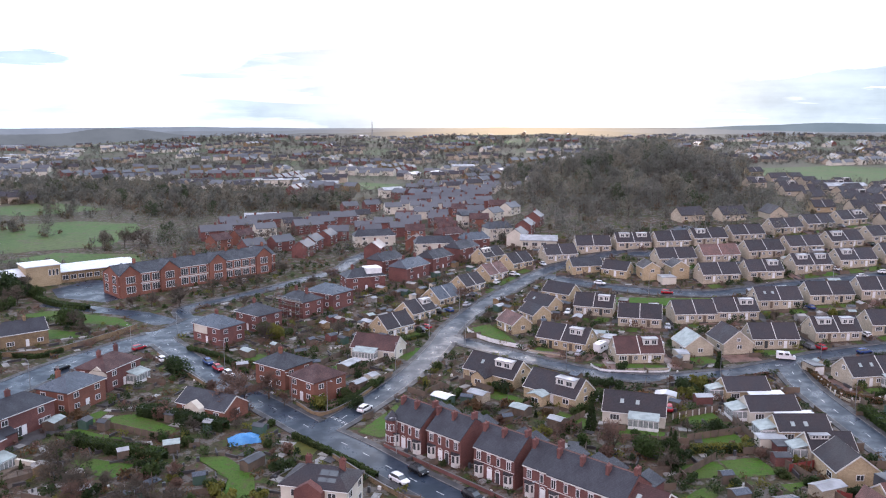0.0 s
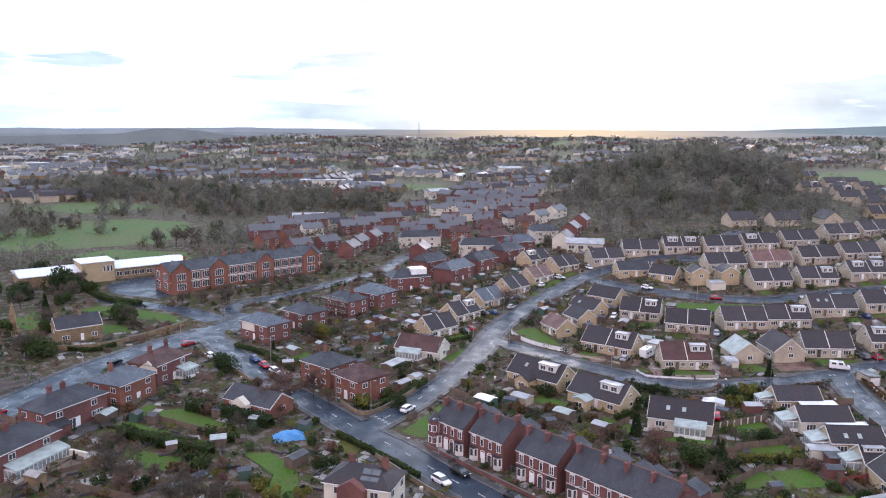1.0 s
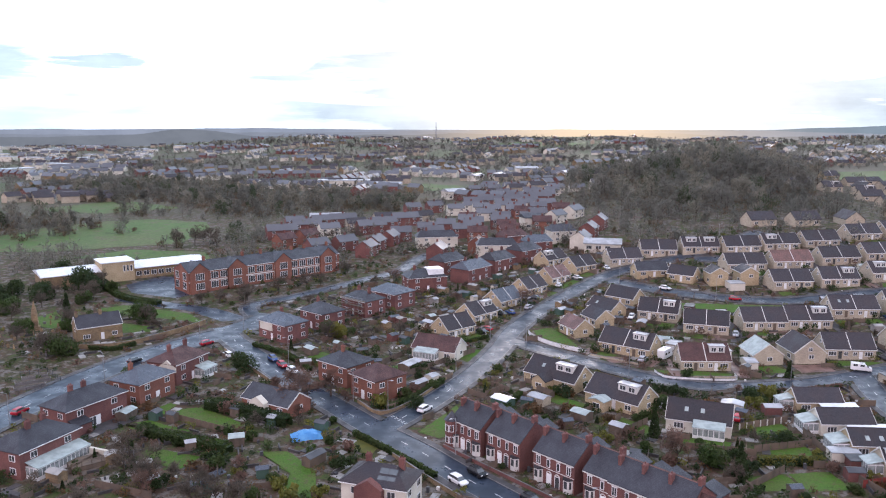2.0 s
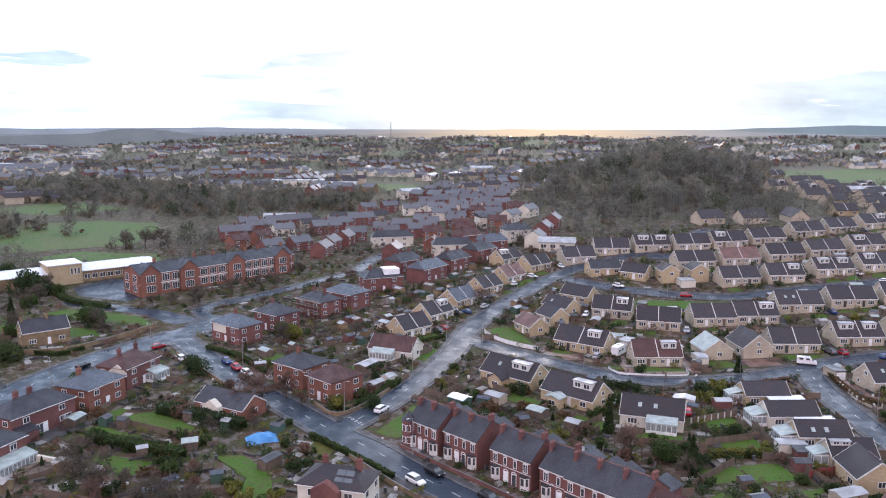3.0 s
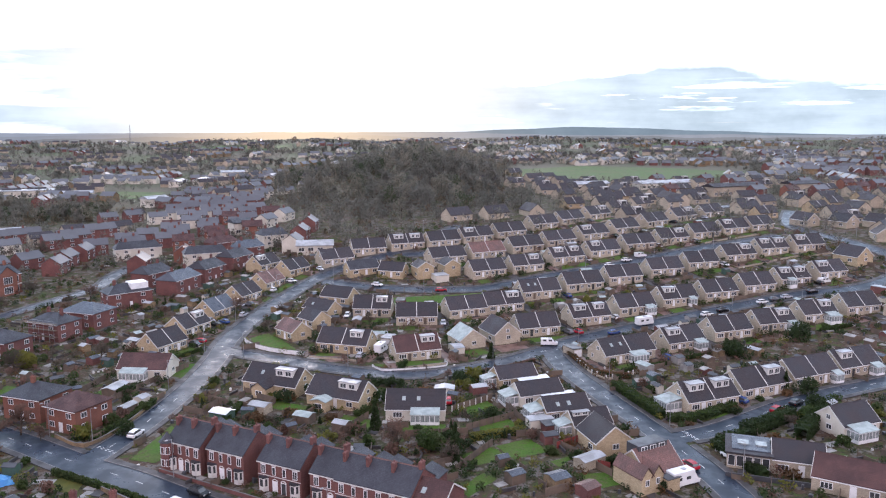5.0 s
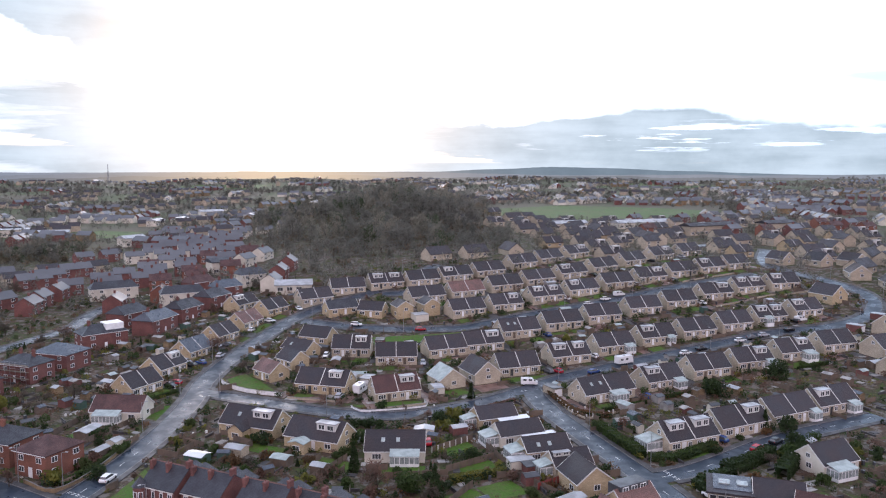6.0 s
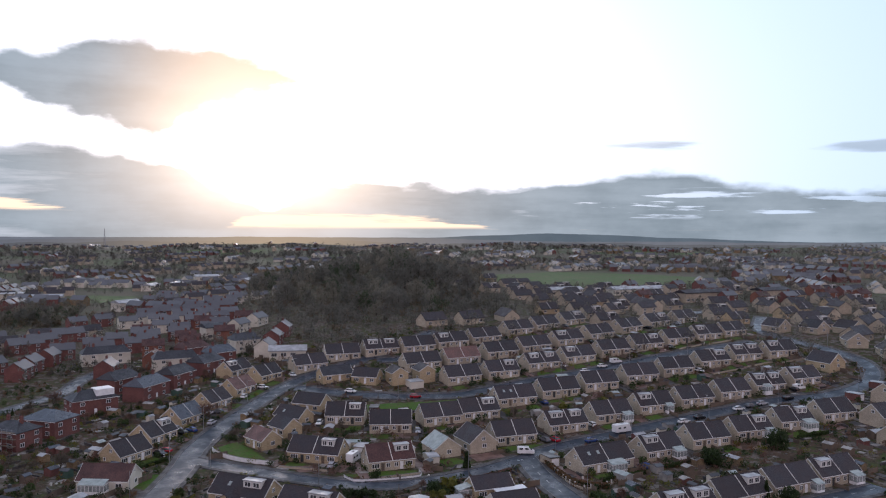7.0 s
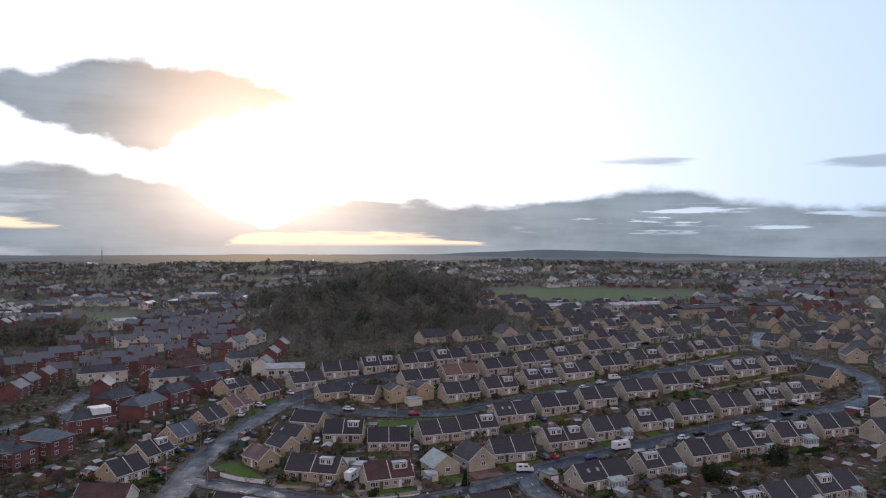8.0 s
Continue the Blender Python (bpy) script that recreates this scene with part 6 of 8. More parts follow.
# gardens and lawns that lie open to the view
for name, pts, mat, label in (
        ("lawn", [(-17.5, 154.8), (-10.6, 170.5), (-9.2, 165), (-9.8, 155.5), (-13.0, 151.5)], GRASS, "green grass corner at the junction"),
        ("lawn", [(9.0, 236.5), (14.5, 240), (19.0, 229), (22.2, 217.0), (15.6, 221.4), (10.2, 229)], GRASS, "front lawn behind the white wall"),
        ("lawn", [(54.8, 266.4), (78.9, 262.6), (97, 261), (96, 256), (78.8, 255.0), (59.8, 256.1)], GRASS, "strip of grass along the crescent"),
        ("lawn", [(-73.1, 163.3), (-67.9, 164.9), (-55, 155.6), (-57.3, 151.8), (-71.6, 156.9)], GRASS, "long green back lawn"),
        ("lawn", [(-81.5, 153.8), (-76.5, 156.4), (-56, 146.6), (-56.2, 142.5), (-74.1, 148.7)], GRASS, "long green back lawn with toys"),
        ("lawn", [(-48.3, 142.4), (-42.1, 142.7), (-34.5, 134.6), (-32, 124.3), (-38.3, 123.7), (-38.8, 132.9)], GRASS, "mossy green garden lawn"),
        ("lawn", [(-31, 146.4), (-28.9, 150), (-24.4, 146.6), (-25.6, 141.4)], OLIVE, "yellowing square lawn"),
        ("lawn", [(51.5, 161.7), (59.3, 165.4), (60.0, 159.2), (52.0, 157.8)], GRASS, "green back lawn behind a white fence"),
        ("lawn", [(52.0, 153.4), (60.0, 154.6), (60.4, 147.2), (51.2, 146.9)], GRASS, "green back lawn"),
        ("lawn", [(52.3, 140.2), (60.3, 141.5), (61.6, 134.8), (53.5, 133.0)], GRASS, "square green back lawn"), ("lawn", [(43.8, 137.8), (51.8, 140.0), (52.8, 133.4), (45.6, 132.6)], GRASS, "square green back lawn"), ("lawn", [(39.6, 124.6), (45.9, 129.2), (47.6, 126.4), (40.2, 121.0)], GRASS, "narrow green back lawn"), ("lawn", [(62.6, 123.4), (69.6, 122.6), (68.2, 117.6), (62.4, 117.8)], GRASS, "green lawn beside the stone house"),
        ("lawn", [(77.2, 137), (80.8, 138.6), (80.8, 128.4), (77.8, 128.0)], GRASS, "green side lawn along the road"),
        ("lawn", [(39.4, 200), (48, 200.6), (58.3, 198.6), (57.1, 194.4), (46, 193.8)], GRASS, "front lawn with a low white fence"),
        ("lawn", [(66, 206), (72, 206), (74, 201.3), (67.3, 199.7)], GRASS, "stepped front lawn"),
        ("lawn", [(-70, 142.5), (-58, 139), (-60, 133.5), (-71, 137)], GRASS, "rough green garden plot"),
        ("lawn", [(-79, 163), (-76.5, 167), (-74.5, 166), (-75, 160)], GRASS, "small green back lawn"),
        ("lawn", [(-54, 205), (-47, 199), (-44, 204), (-51, 210)], GRASS, "green front lawn"),
        ("lawn", [(-30, 197), (-25.5, 203), (-21.5, 200), (-26, 193.5)], GRASS, "green fenced lawn"),
        ("lawn", [(-13, 207), (-9, 216), (-5.5, 215), (-9.5, 203)], GRASS, "green side lawn by the road"),
        ("lawn", [(12, 180), (19, 173.5), (16.5, 169.5), (9.5, 176)], GRASS, "green back lawn"), ("lawn", [(26, 166), (32, 160), (29.5, 156), (23.5, 162)], GRASS, "green back lawn"),
        ("lawn", [(36, 156.5), (46, 154), (44.5, 149.5), (36.5, 151)], GRASS, "green back lawn"), ("lawn", [(59.8, 130.4), (66, 131.6), (60.4, 127.4)], GRASS, "green back lawn"),
        ("lawn", [(100, 143.6), (112, 146.2), (113, 142.5), (103, 139.6)], GRASS, "green front lawn at the corner"), ("lawn", [(-128, 236), (-112, 232), (-108, 226), (-116, 224), (-130, 230)], GRASS, "grass beside the lodge"),
        ("lawn", [(-150, 246), (-135, 240), (-140, 226), (-155, 232)], GRASS, "rough churchyard grass"),
        ("driveway", [(76, 207.3), (85, 208.3), (86, 202.6), (76.5, 201)], BLOCKDRIVE, "red block paved front terrace"),
        ("driveway", [(27, 212), (33, 211), (35, 205.5), (28.5, 206)], BLOCKDRIVE, "orange paved front drive"),
        ("lawn", [(89.8, 209.3), (97, 211), (101.4, 210.6), (93.5, 206.8)], GRASS, "small front lawn by the junction"),
        ("path", [(-139, 262), (-107, 251.5), (-91, 239.5), (-82, 243.5), (-98, 255), (-118, 262), (-138, 269)], ASPHALT, "wet school drive"),
        ("car_park", [(-146, 286), (-138, 274), (-118, 268), (-112, 279), (-122, 290), (-129, 302), (-139, 302)], ASPHALT, "wet asphalt school yard"),
        ("lawn", [(-139, 250), (-126, 245), (-102, 239), (-94, 235.5), (-106, 248.5), (-132, 256.5)], GRASS, "grass bank below the school")):
    sheet(name, pts, mat, label, name, 0.055 if mat is not BLOCKDRIVE else 0.075, 1.6)
for pts, hi, wd, mat in (
        ([(-66.9, 164.6), (-55, 160), (-45.4, 155.4)], 2.3, 2.8, LEAF), ([(-74.5, 148.6), (-64, 144.5), (-53, 140.8)], 2.0, 2.4, HEDGE), ([(-80, 153.2), (-73, 151.2), (-58.5, 147.6)], 0.6, 0.9, TWIG),
        ([(48.3, 143.9), (54, 144.4), (60.6, 144.8)], 1.5, 1.6, OLIVE), ([(127, 134.5), (119, 129), (112.5, 124.5)], 3.0, 3.0, LEAF), ([(104, 131.5), (112, 133.5), (121, 137)], 2.2, 2.6, LEAF), ([(92.6, 165), (92.3, 152), (92.2, 143.4)], 2.0, 2.4, HEDGE), ([(93, 142.4), (98, 140.5), (108, 143.5), (112, 145)], 1.6, 2.2, HEDGE),
        ([(94.6, 198), (93.2, 186), (93.4, 175.6), (99.9, 170)], 1.2, 1.4, RUST), ([(94.6, 128), (93.6, 119.8), (94.3, 112.2)], 1.6, 2.0, LEAF), ([(96, 128.6), (106, 130.5), (120, 135.5)], 1.6, 2.2, LEAF),
        ([(63, 184.5), (72, 186.5), (82, 190)], 1.0, 1.2, TWIGRED), ([(-30.6, 151.6), (-22, 143.5), (-12, 133)], 1.2, 1.0, HEDGE), ([(10.8, 197), (20, 190.5), (30, 184.5)], 1.0, 1.0, HEDGE),
        ([(-26, 165.6), (-21, 174), (-15, 186)], 1.3, 1.4, HEDGE), ([(-72, 214), (-60, 205), (-50, 192)], 1.2, 1.4, HEDGE), ([(-6, 160.5), (0, 168), (4, 178)], 1.4, 1.4, HEDGE),
        ([(-131, 212), (-112, 206), (-106.5, 212)], 1.2, 1.2, HEDGE), ([(-165, 300), (-140, 268), (-120, 258)], 1.6, 2.5, HEDGE)):
    hedge(pts, hi, wd, mat)
garden_wall([(7.4, 233.5), (8.6, 229), (12, 223.5), (16, 219.3), (22.6, 214.6)], 1.15, WHITE, KERB, "curved white painted wall along the road")
garden_wall([(39, 199), (40.5, 194.5), (48, 192.9), (57.6, 193), (58.8, 197.5)], 0.65, WHITE, KERB, "low white wall round the lawn")
garden_wall([(-124, 206), (-110, 209.5), (-101, 223), (-95, 236)], 1.5, SANDSTONE, KERB, "dark sandstone boundary wall")
for a, b in zip(((95.2, 197), (92.8, 186), (92.0, 176), (93.4, 171.0), (98.5, 171.2)), ((92.8, 186), (92.0, 176), (93.4, 171.0), (98.5, 171.2), (104, 173.6))):
    ob = thing("pillar_fence", a[0], a[1], math.degrees(math.atan2(b[1] - a[1], b[0] - a[0])), "low buff wall with white pillars and rails", "fence", "pillar fence on the corner")
    n = math.hypot(b[0] - a[0], b[1] - a[1])
    part("low_wall", Geo().box(0, n, -0.12, 0.12, -0.4, 0.5), CREAM, ob)
    for z in (0.75, 1.0):
        part("rail", Geo().box(0, n, -0.03, 0.03, z, z + 0.08), TIMBER, ob, "brown timber rail")
    for k in range(max(2, int(n / 1.9))):
        part("pillar", Geo().box(k * 1.9 - 0.15, k * 1.9 + 0.15, -0.15, 0.15, -0.4, 1.25), STONEWHITE, ob)
garden_wall([(-21.2, 141.9), (-12.6, 131.5), (-4, 122)], 0.9, SANDSTONE, KERB, "stone wall beside the terrace road")
garden_wall([(-11.8, 147.2), (-4, 139.2), (8, 127.0), (20, 114)], 0.7, BRICK, KERB, "low brick wall before the terrace")
garden_wall([(-33.5, 170.5), (-27, 163.5), (-20.5, 172), (-13, 192)], 0.9, SANDSTONE, KERB, "stone wall on the corner")
garden_wall([(-79, 209), (-66, 193), (-47, 170)], 0.9, SANDSTONE, KERB, "stone wall beside the road")
for x0, y0, x1, y1 in ((-74, 158.5, -57, 150.5), (49, 149.5, 61.5, 153.5), (61.8, 166, 62.6, 146), (41, 131, 52, 141), (62, 143, 66, 131),
                       (36, 150, 49, 147.6), (20, 152, 31, 163), (12, 160, 20, 170), (4, 168, 12, 178), (-25, 190, -8, 213), (-34, 196, -26, 212), (-48, 176, -36, 193), (-72, 125, -60, 121.5), (-80, 128, -75, 146)):
    fence(x0, y0, x1, y1, True)
fence(49.5, 161, 61, 166, True, "white posted fence with dark boards")
for x0, y0, x1, y1 in ((63.4, 135.4, 69.3, 137.4), (66.4, 126.2, 69.0, 123.8)):
    fence(x0, y0, x1, y1, True, "red painted panel fence")
for x, y, yaw, w, d, roof, wall in ((-0.1, 171.6, -40, 4.6, 3.2, WHITEROOF, GREENPAINT), (50.4, 131.4, 10, 2.2, 1.8, BLUESLATE, TIMBER), (50.2, 124.4, 15, 3.0, 2.4, BLUESLATE, TIMBER), (-53.4, 145.6, 20, 3.0, 2.6, ROOFGLASS, TIMBER), (-35.7, 138, 60, 4.4, 2.2, DARKFELT, TIMBER), (-61.5, 142, 30, 2.0, 1.5, LEAD, TIMBER), (8.2, 173.6, -40, 4.5, 3.0, LEAD, CREAM),
                                    (17.0, 164.5, -40, 4.0, 3.0, ROOFGLASS, TIMBER), (24.0, 157.5, -40, 3.2, 2.4, LEAD, TIMBER), (51.2, 172.4, 70, 3.2, 4.6, LEAD, RENDER), (63.5, 139, 0, 3.0, 2.4, DARKFELT, BRICK),
                                    (66.2, 126.6, 20, 5.6, 3.0, LEAD, CREAM), (57.0, 121.0, 12, 3.6, 3.4, BLUESLATE, SANDSTONE), (60.5, 116, 20, 3.4, 3.0, PINKTILE, BRICK), (-24.5, 196.5, 60, 6.0, 3.4, LEAD, TIMBER),
                                    (-8.0, 199.5, 60, 5.5, 3.2, DARKFELT, TIMBER), (-20.5, 181.5, 55, 4.2, 2.2, LEAD, TIMBER), (-17.8, 186.5, 55, 2.8, 2.6, LEAD, RENDER), (64.6, 205.5, 5, 3.0, 5.0, LEAD, RENDER),
                                    (46.5, 225, -20, 5.0, 3.0, ROOFGLASS, RENDER), (38, 231, -40, 6.0, 3.2, DARKFELT, RENDER), (20.5, 246.5, 40, 5.0, 2.8, LEAD, RENDER)):
    if free(x, y, 0.4, 1.0):
        shed(x, y, yaw, w, d, roof, wall, "garden outbuilding with a low roof" if w > 3.5 else "small garden shed with a felt roof")
garage(81.6, 280.4, 95, 5.6, 5.2, RENDER, LEAD)
# tarpaulin over a heap
rnd = random.Random(5)
OPENED.append([(-44.5, 147.5), (-36.5, 147.5), (-36.5, 153), (-44.5, 153)])
tp, g = thing("tarpaulin", -40.3, 150.2, 20, "crumpled bright blue tarpaulin over a garden heap", "tarpaulin"), Geo()
bm = bmesh.new()
bmesh.ops.create_grid(bm, x_segments=14, y_segments=10, size=1.0)
for v in bm.verts:
    a, b = v.co.x, v.co.y
    v.co = Vector((a * 3.2, b * 2.1, max(0.05, 1.6 * (1 - a * a * 0.8) * (1 - b * b) + 0.5 * noise.noise(Vector((a * 3, b * 3, 1))))))
me = bpy.data.meshes.new("cover")
bm.to_mesh(me)
me.materials.append(TARP)
part("cover", me, TARP, tp)


def street_lamp(x, y, yaw, tall=7.5):
    ob = thing("street_lamp", x, y, yaw, "grey steel street lamp on the pavement", "lamp post", "street lamps")
    part("column", Geo().tube((0, 0, -0.3), (0, 0, tall), 0.09, 0.05, 7), STEEL, ob)
    part("arm", Geo().tube((0, 0, tall - 0.03), (1.1, 0, tall + 0.2), 0.035, 0.03, 5), STEEL, ob)
    part("lantern", Geo().prism([(0.9, tall + 0.12), (1.5, tall + 0.18), (1.5, tall + 0.26), (0.9, tall + 0.28)], -0.12, 0.12, "y"), LEAD, ob)


for k, off, every in (("terrace_road", 4.6, 11), ("main_road", 4.5, 10), ("valley_road", -6.0, 10), ("bottom_road", -3.9, 10), ("right_road", 4.2, 8), ("crescent", -3.7, 10)):
    w, line = LINES[k]
    edge = sides(line, off)
    for i in range(3, len(line) - 2, every):
        if free(edge[i].x, edge[i].y, 0.5, 0.3):
            d = line[i + 1] - line[i]
            street_lamp(edge[i].x, edge[i].y, math.degrees(math.atan2(d.y, d.x)) + (-90 if off > 0 else 90))

# chosen trees
for proto, x, y, s in (
        (BIGBUSH[0], -67.3, 192.2, 0.75), (REDTREES[0], 33, 143.5, 1.3), (OAKS[0], 10, 164, 0.6), (OAKS[1], -62, 126, 1.0), (OAKS[0], -52, 119, 1.0), (OAKS[1], -44, 119, 0.9), (OAKS[0], -70, 117, 0.9), (BIGBUSH[2], 38.8, 143, 0.7), (CONIFERS[0], 42.6, 136.5, 1.25), (CONIFERS[0], 31, 156, 1.2), (TREES[1], 50.5, 153.7, 0.7), (BIGBUSH[0], 56.0, 154.6, 0.45),
        (SHRUBS[4], 57, 174, 1.4), (SHRUBS[4], 61.4, 180, 1.5), (CONIFERS[1], 71.8, 196.6, 1.2), (BIGBUSH[0], 58, 180, 0.5), (TREES[0], -38.3, 222, 0.9), (TREES[2], -31, 224, 0.8), (BIGBUSH[1], -49, 224, 0.9), (BIGBUSH[2], -54, 229, 0.8),
        (TREES[2], -72, 138, 0.9), (TREES[0], -66, 133, 0.9), (TREES[1], -59, 128, 1.0), (REDTREES[1], -46, 126, 0.95), (TREES[3], -52, 124, 1.1), (TREES[0], -64.4, 126, 0.95), (REDTREES[0], -61, 122, 0.85), (TREES[1], -48.5, 121, 1.0), (TREES[2], -69, 130, 0.75), (OAKS[0], -52, 222, 1.0), (OAKS[0], -90.5, 262, 1.1), (OAKS[1], -105, 258, 0.9), (OAKS[1], -161, 263, 1.0), (OAKS[0], -148, 258, 0.9), (REDTREES[0], -45.5, 171.5, 1.45), (REDTREES[1], -40.5, 174.0, 1.5), (REDTREES[0], -50.0, 177.5, 1.3), (REDTREES[1], -53.5, 172.5, 1.3), (REDTREES[0], -47.0, 165.0, 1.1), (REDTREES[1], -36.0, 169.5, 0.9), (TREES[1], -52, 155, 0.8), (REDTREES[1], -44.6, 160, 0.8),
        (TREES[0], -6, 166, 0.7), (REDTREES[1], -12.2, 163.5, 0.6), (TREES[2], -92, 268, 1.1), (TREES[0], -84, 280, 1.1), (TREES[2], -76, 290, 1.1), (TREES[0], -100, 262, 1.0), (TREES[1], -68, 262, 1.0), (TREES[2], -147, 264, 1.1), (BIGBUSH[0], -152, 276, 1.0), (TREES[2], -158, 250, 1.0),
        (CONIFERS[0], -142, 238, 1.5), (TREES[0], -136, 232, 0.9), (BIGBUSH[2], -128, 236, 0.6), (TREES[2], -153, 372, 1.5), (TREES[0], -142, 372, 1.5), (TREES[2], -148, 380, 1.4), (TREES[2], -160, 366, 1.3), (BIGBUSH[0], 134, 147.5, 0.6), (CONIFERS[0], 130, 150, 0.9), (BIGBUSH[0], 128, 137, 0.6), (BIGBUSH[2], 122, 133, 0.6), (TREES[1], 116, 132, 0.7),
        (REDTREES[0], 108, 96, 0.7), (BIGBUSH[0], 137, 178, 0.75), (BIGBUSH[0], 163, 184, 0.8), (TREES[0], 131, 180, 0.6), (TREES[1], 104, 238, 0.6), (BIGBUSH[1], 122, 238, 0.5), (BIGBUSH[0], -20, 168.5, 0.4), (SHRUBS[4], -27.6, 169, 1.5)):
    plant(proto, x, y, s)
rnd = random.Random(41)
for _ in range(95):
    x, y = rnd.uniform(-190, -108), rnd.uniform(196, 300)
    if free(x, y, 3.0, 5.0) and not any(inside(x, y, q) for q in OPENED) and (x < -146 or y < 240):
        plant(rnd.choice(TREES + [BIGBUSH[0], BIGBUSH[2]]), x, y, rnd.uniform(0.6, 1.15))
for _ in range(46):
    x, y = rnd.uniform(-100, 20), rnd.uniform(240, 400)
    if free(x, y, 2.0, 3.0):
        plant(rnd.choice(TREES + REDTREES), x, y, rnd.uniform(0.7, 1.2))
# loose shrubs and small trees in the open gardens
rnd = random.Random(77)
for x0, x1, y0, y1, n in ((-82, -30, 122, 168, 85), (-30, 0, 172, 226, 45), (-62, -22, 190, 250, 55), (5, 62, 128, 184, 100), (60, 82, 112, 180, 30), (94, 150, 100, 145, 45), (-150, -108, 215, 262, 45), (-58, -5, 262, 300, 60), (10, 50, 225, 275, 40), (60, 84, 196, 232, 16)):
    for _ in range(n):
        x, y = rnd.uniform(x0, x1), rnd.uniform(y0, y1)
        if free(x, y, 0.9, 2.4) and not any(inside(x, y, q) for q in OPENED):
            r = rnd.random()
            plant(rnd.choice(SHRUBS) if r < 0.78 else rnd.choice(TREES + REDTREES) if r < 0.93 else rnd.choice(CONIFERS), x, y, rnd.uniform(0.6, 1.2) if r < 0.78 else rnd.uniform(0.35, 0.6))
        if rnd.random() < 0.10:
            x, y = rnd.uniform(x0, x1), rnd.uniform(y0, y1)
            if free(x, y, 1.8, 3.2) and not any(inside(x, y, q) for q in OPENED):
                shed(x, y, rnd.choice((-42, 48, 20, -20)), rnd.uniform(1.8, 3.0), rnd.uniform(1.5, 2.0), rnd.choice((DARKFELT, BLUESLATE, LEAD)), rnd.choice((TIMBER, TIMBER, GREENPAINT)))


def nearest_yaw(x, y):
    best = min(FOOT, key=lambda f: (f[0] @ Vector((x, y, 0))).xy.length_squared)
    return -math.degrees(best[0].to_euler().z), (best[0] @ Vector((x, y, 0))).xy.length


# outbuildings behind the houses, set along the fences
rnd = random.Random(52)
for x0, x1, y0, y1, n in ((-46, -6, 206, 300, 46), (-12, 24, 296, 345, 14), (12, 60, 160, 190, 12), (14, 48, 226, 280, 14), (96, 205, 160, 182, 22), (100, 200, 204, 210, 6), (100, 220, 236, 250, 16), (96, 240, 268, 330, 22), (-70, -40, 205, 262, 12), (-84, -60, 110, 170, 8)):
    for _ in range(n):
        x, y = rnd.uniform(x0, x1), rnd.uniform(y0, y1)
        if free(x, y, 1.6, 2.6) and not any(inside(x, y, q) for q in OPENED):
            yaw = nearest_yaw(x, y)[0] + rnd.choice((0, 90)) + rnd.gauss(0, 4)
            shed(x, y, yaw, rnd.uniform(2.0, 4.6), rnd.uniform(1.8, 2.8), rnd.choice((LEAD, CONCRETE, DARKFELT, DARKFELT, CONCRETE, BLUESLATE, ROOFGLASS)), rnd.choice((TIMBER, TIMBER, CONCRETE, SANDSTONE, GREENPAINT, BRICK)), "garden outbuilding with a low weathered roof")


# whatever else fills the plots: shrubs, boxes, pots and bits of fence between the houses
CLUTTER = {"TIMBER": Geo(), "WHITE": Geo(), "DARK": Geo(), "STONE": Geo(), "PALE": Geo()}


def litter(x, y, rnd):
    yaw, d = nearest_yaw(x, y)
    if d > 22:
        return
    k = rnd.random()
    if x < -28 and k < 0.3:
        k = 0.9
    m = pose(x, y, land(x, y), 0, 0, yaw + rnd.choice((0, 90)) + rnd.gauss(0, 3))
    if k < 0.36:
        n = rnd.uniform(2.0, 5.5)
        CLUTTER["TIMBER"].box(-n / 2, n / 2, -0.04, 0.04, -0.2, rnd.uniform(0.9, 1.6), m)
        for e in (-n / 2, n / 2):
            CLUTTER["TIMBER"].box(e - 0.06, e + 0.06, -0.06, 0.06, -0.2, 1.65, m)
    elif k < 0.60:
        n = rnd.uniform(1.4, 4.2)
        CLUTTER["PALE" if rnd.random() < 0.6 else "STONE"].box(-n / 2, n / 2, -rnd.uniform(0.6, 1.4), 0.8, -0.2, rnd.uniform(0.08, 0.16), m)
    elif k < 0.76:
        n = rnd.uniform(0.3, 0.7)
        CLUTTER["DARK"].box(-n / 2, n / 2, -n / 2, n / 2, -0.1, rnd.uniform(0.5, 1.1), m)
    elif k < 0.81:
        n = rnd.uniform(0.25, 0.6)
        CLUTTER["WHITE"].box(-n / 2, n / 2, -0.2, 0.2, -0.1, rnd.uniform(0.2, 0.7), m)
    else:
        n = rnd.uniform(2.0, 4.0)
        CLUTTER["STONE"].box(-n / 2, n / 2, -0.12, 0.12, -0.2, rnd.uniform(0.4, 0.8), m)


rnd = random.Random(123)
for i in range(30, 150):
    for j in range(-72, 100):
        x, y = j * 2.6 + rnd.uniform(-1.2, 1.2), i * 2.6 + rnd.uniform(-1.2, 1.2)
        r, a = math.hypot(x, y), math.degrees(math.atan2(x, y))
        if not (95 < r < 385 and -36 < a < 50) or r > 200 and rnd.random() < 0.25 or wooded(x, y) > 0.4 or a < -22 and r > 275:
            continue
        if not free(x, y, 0.7, 2.0) or any(inside(x, y, q) for q in OPENED):
            continue
        k = rnd.random()
        if k < 0.36:
            p = rnd.choice(SHRUBS)
            m = pose(x, y, land(x, y) - 0.05, 0, 0, rnd.random() * 360) @ Matrix.Scale(rnd.uniform(0.45, 1.05), 4)
            EXTRA.setdefault(p.name, []).append(m)
        elif k < 0.78:
            litter(x, y, rnd)
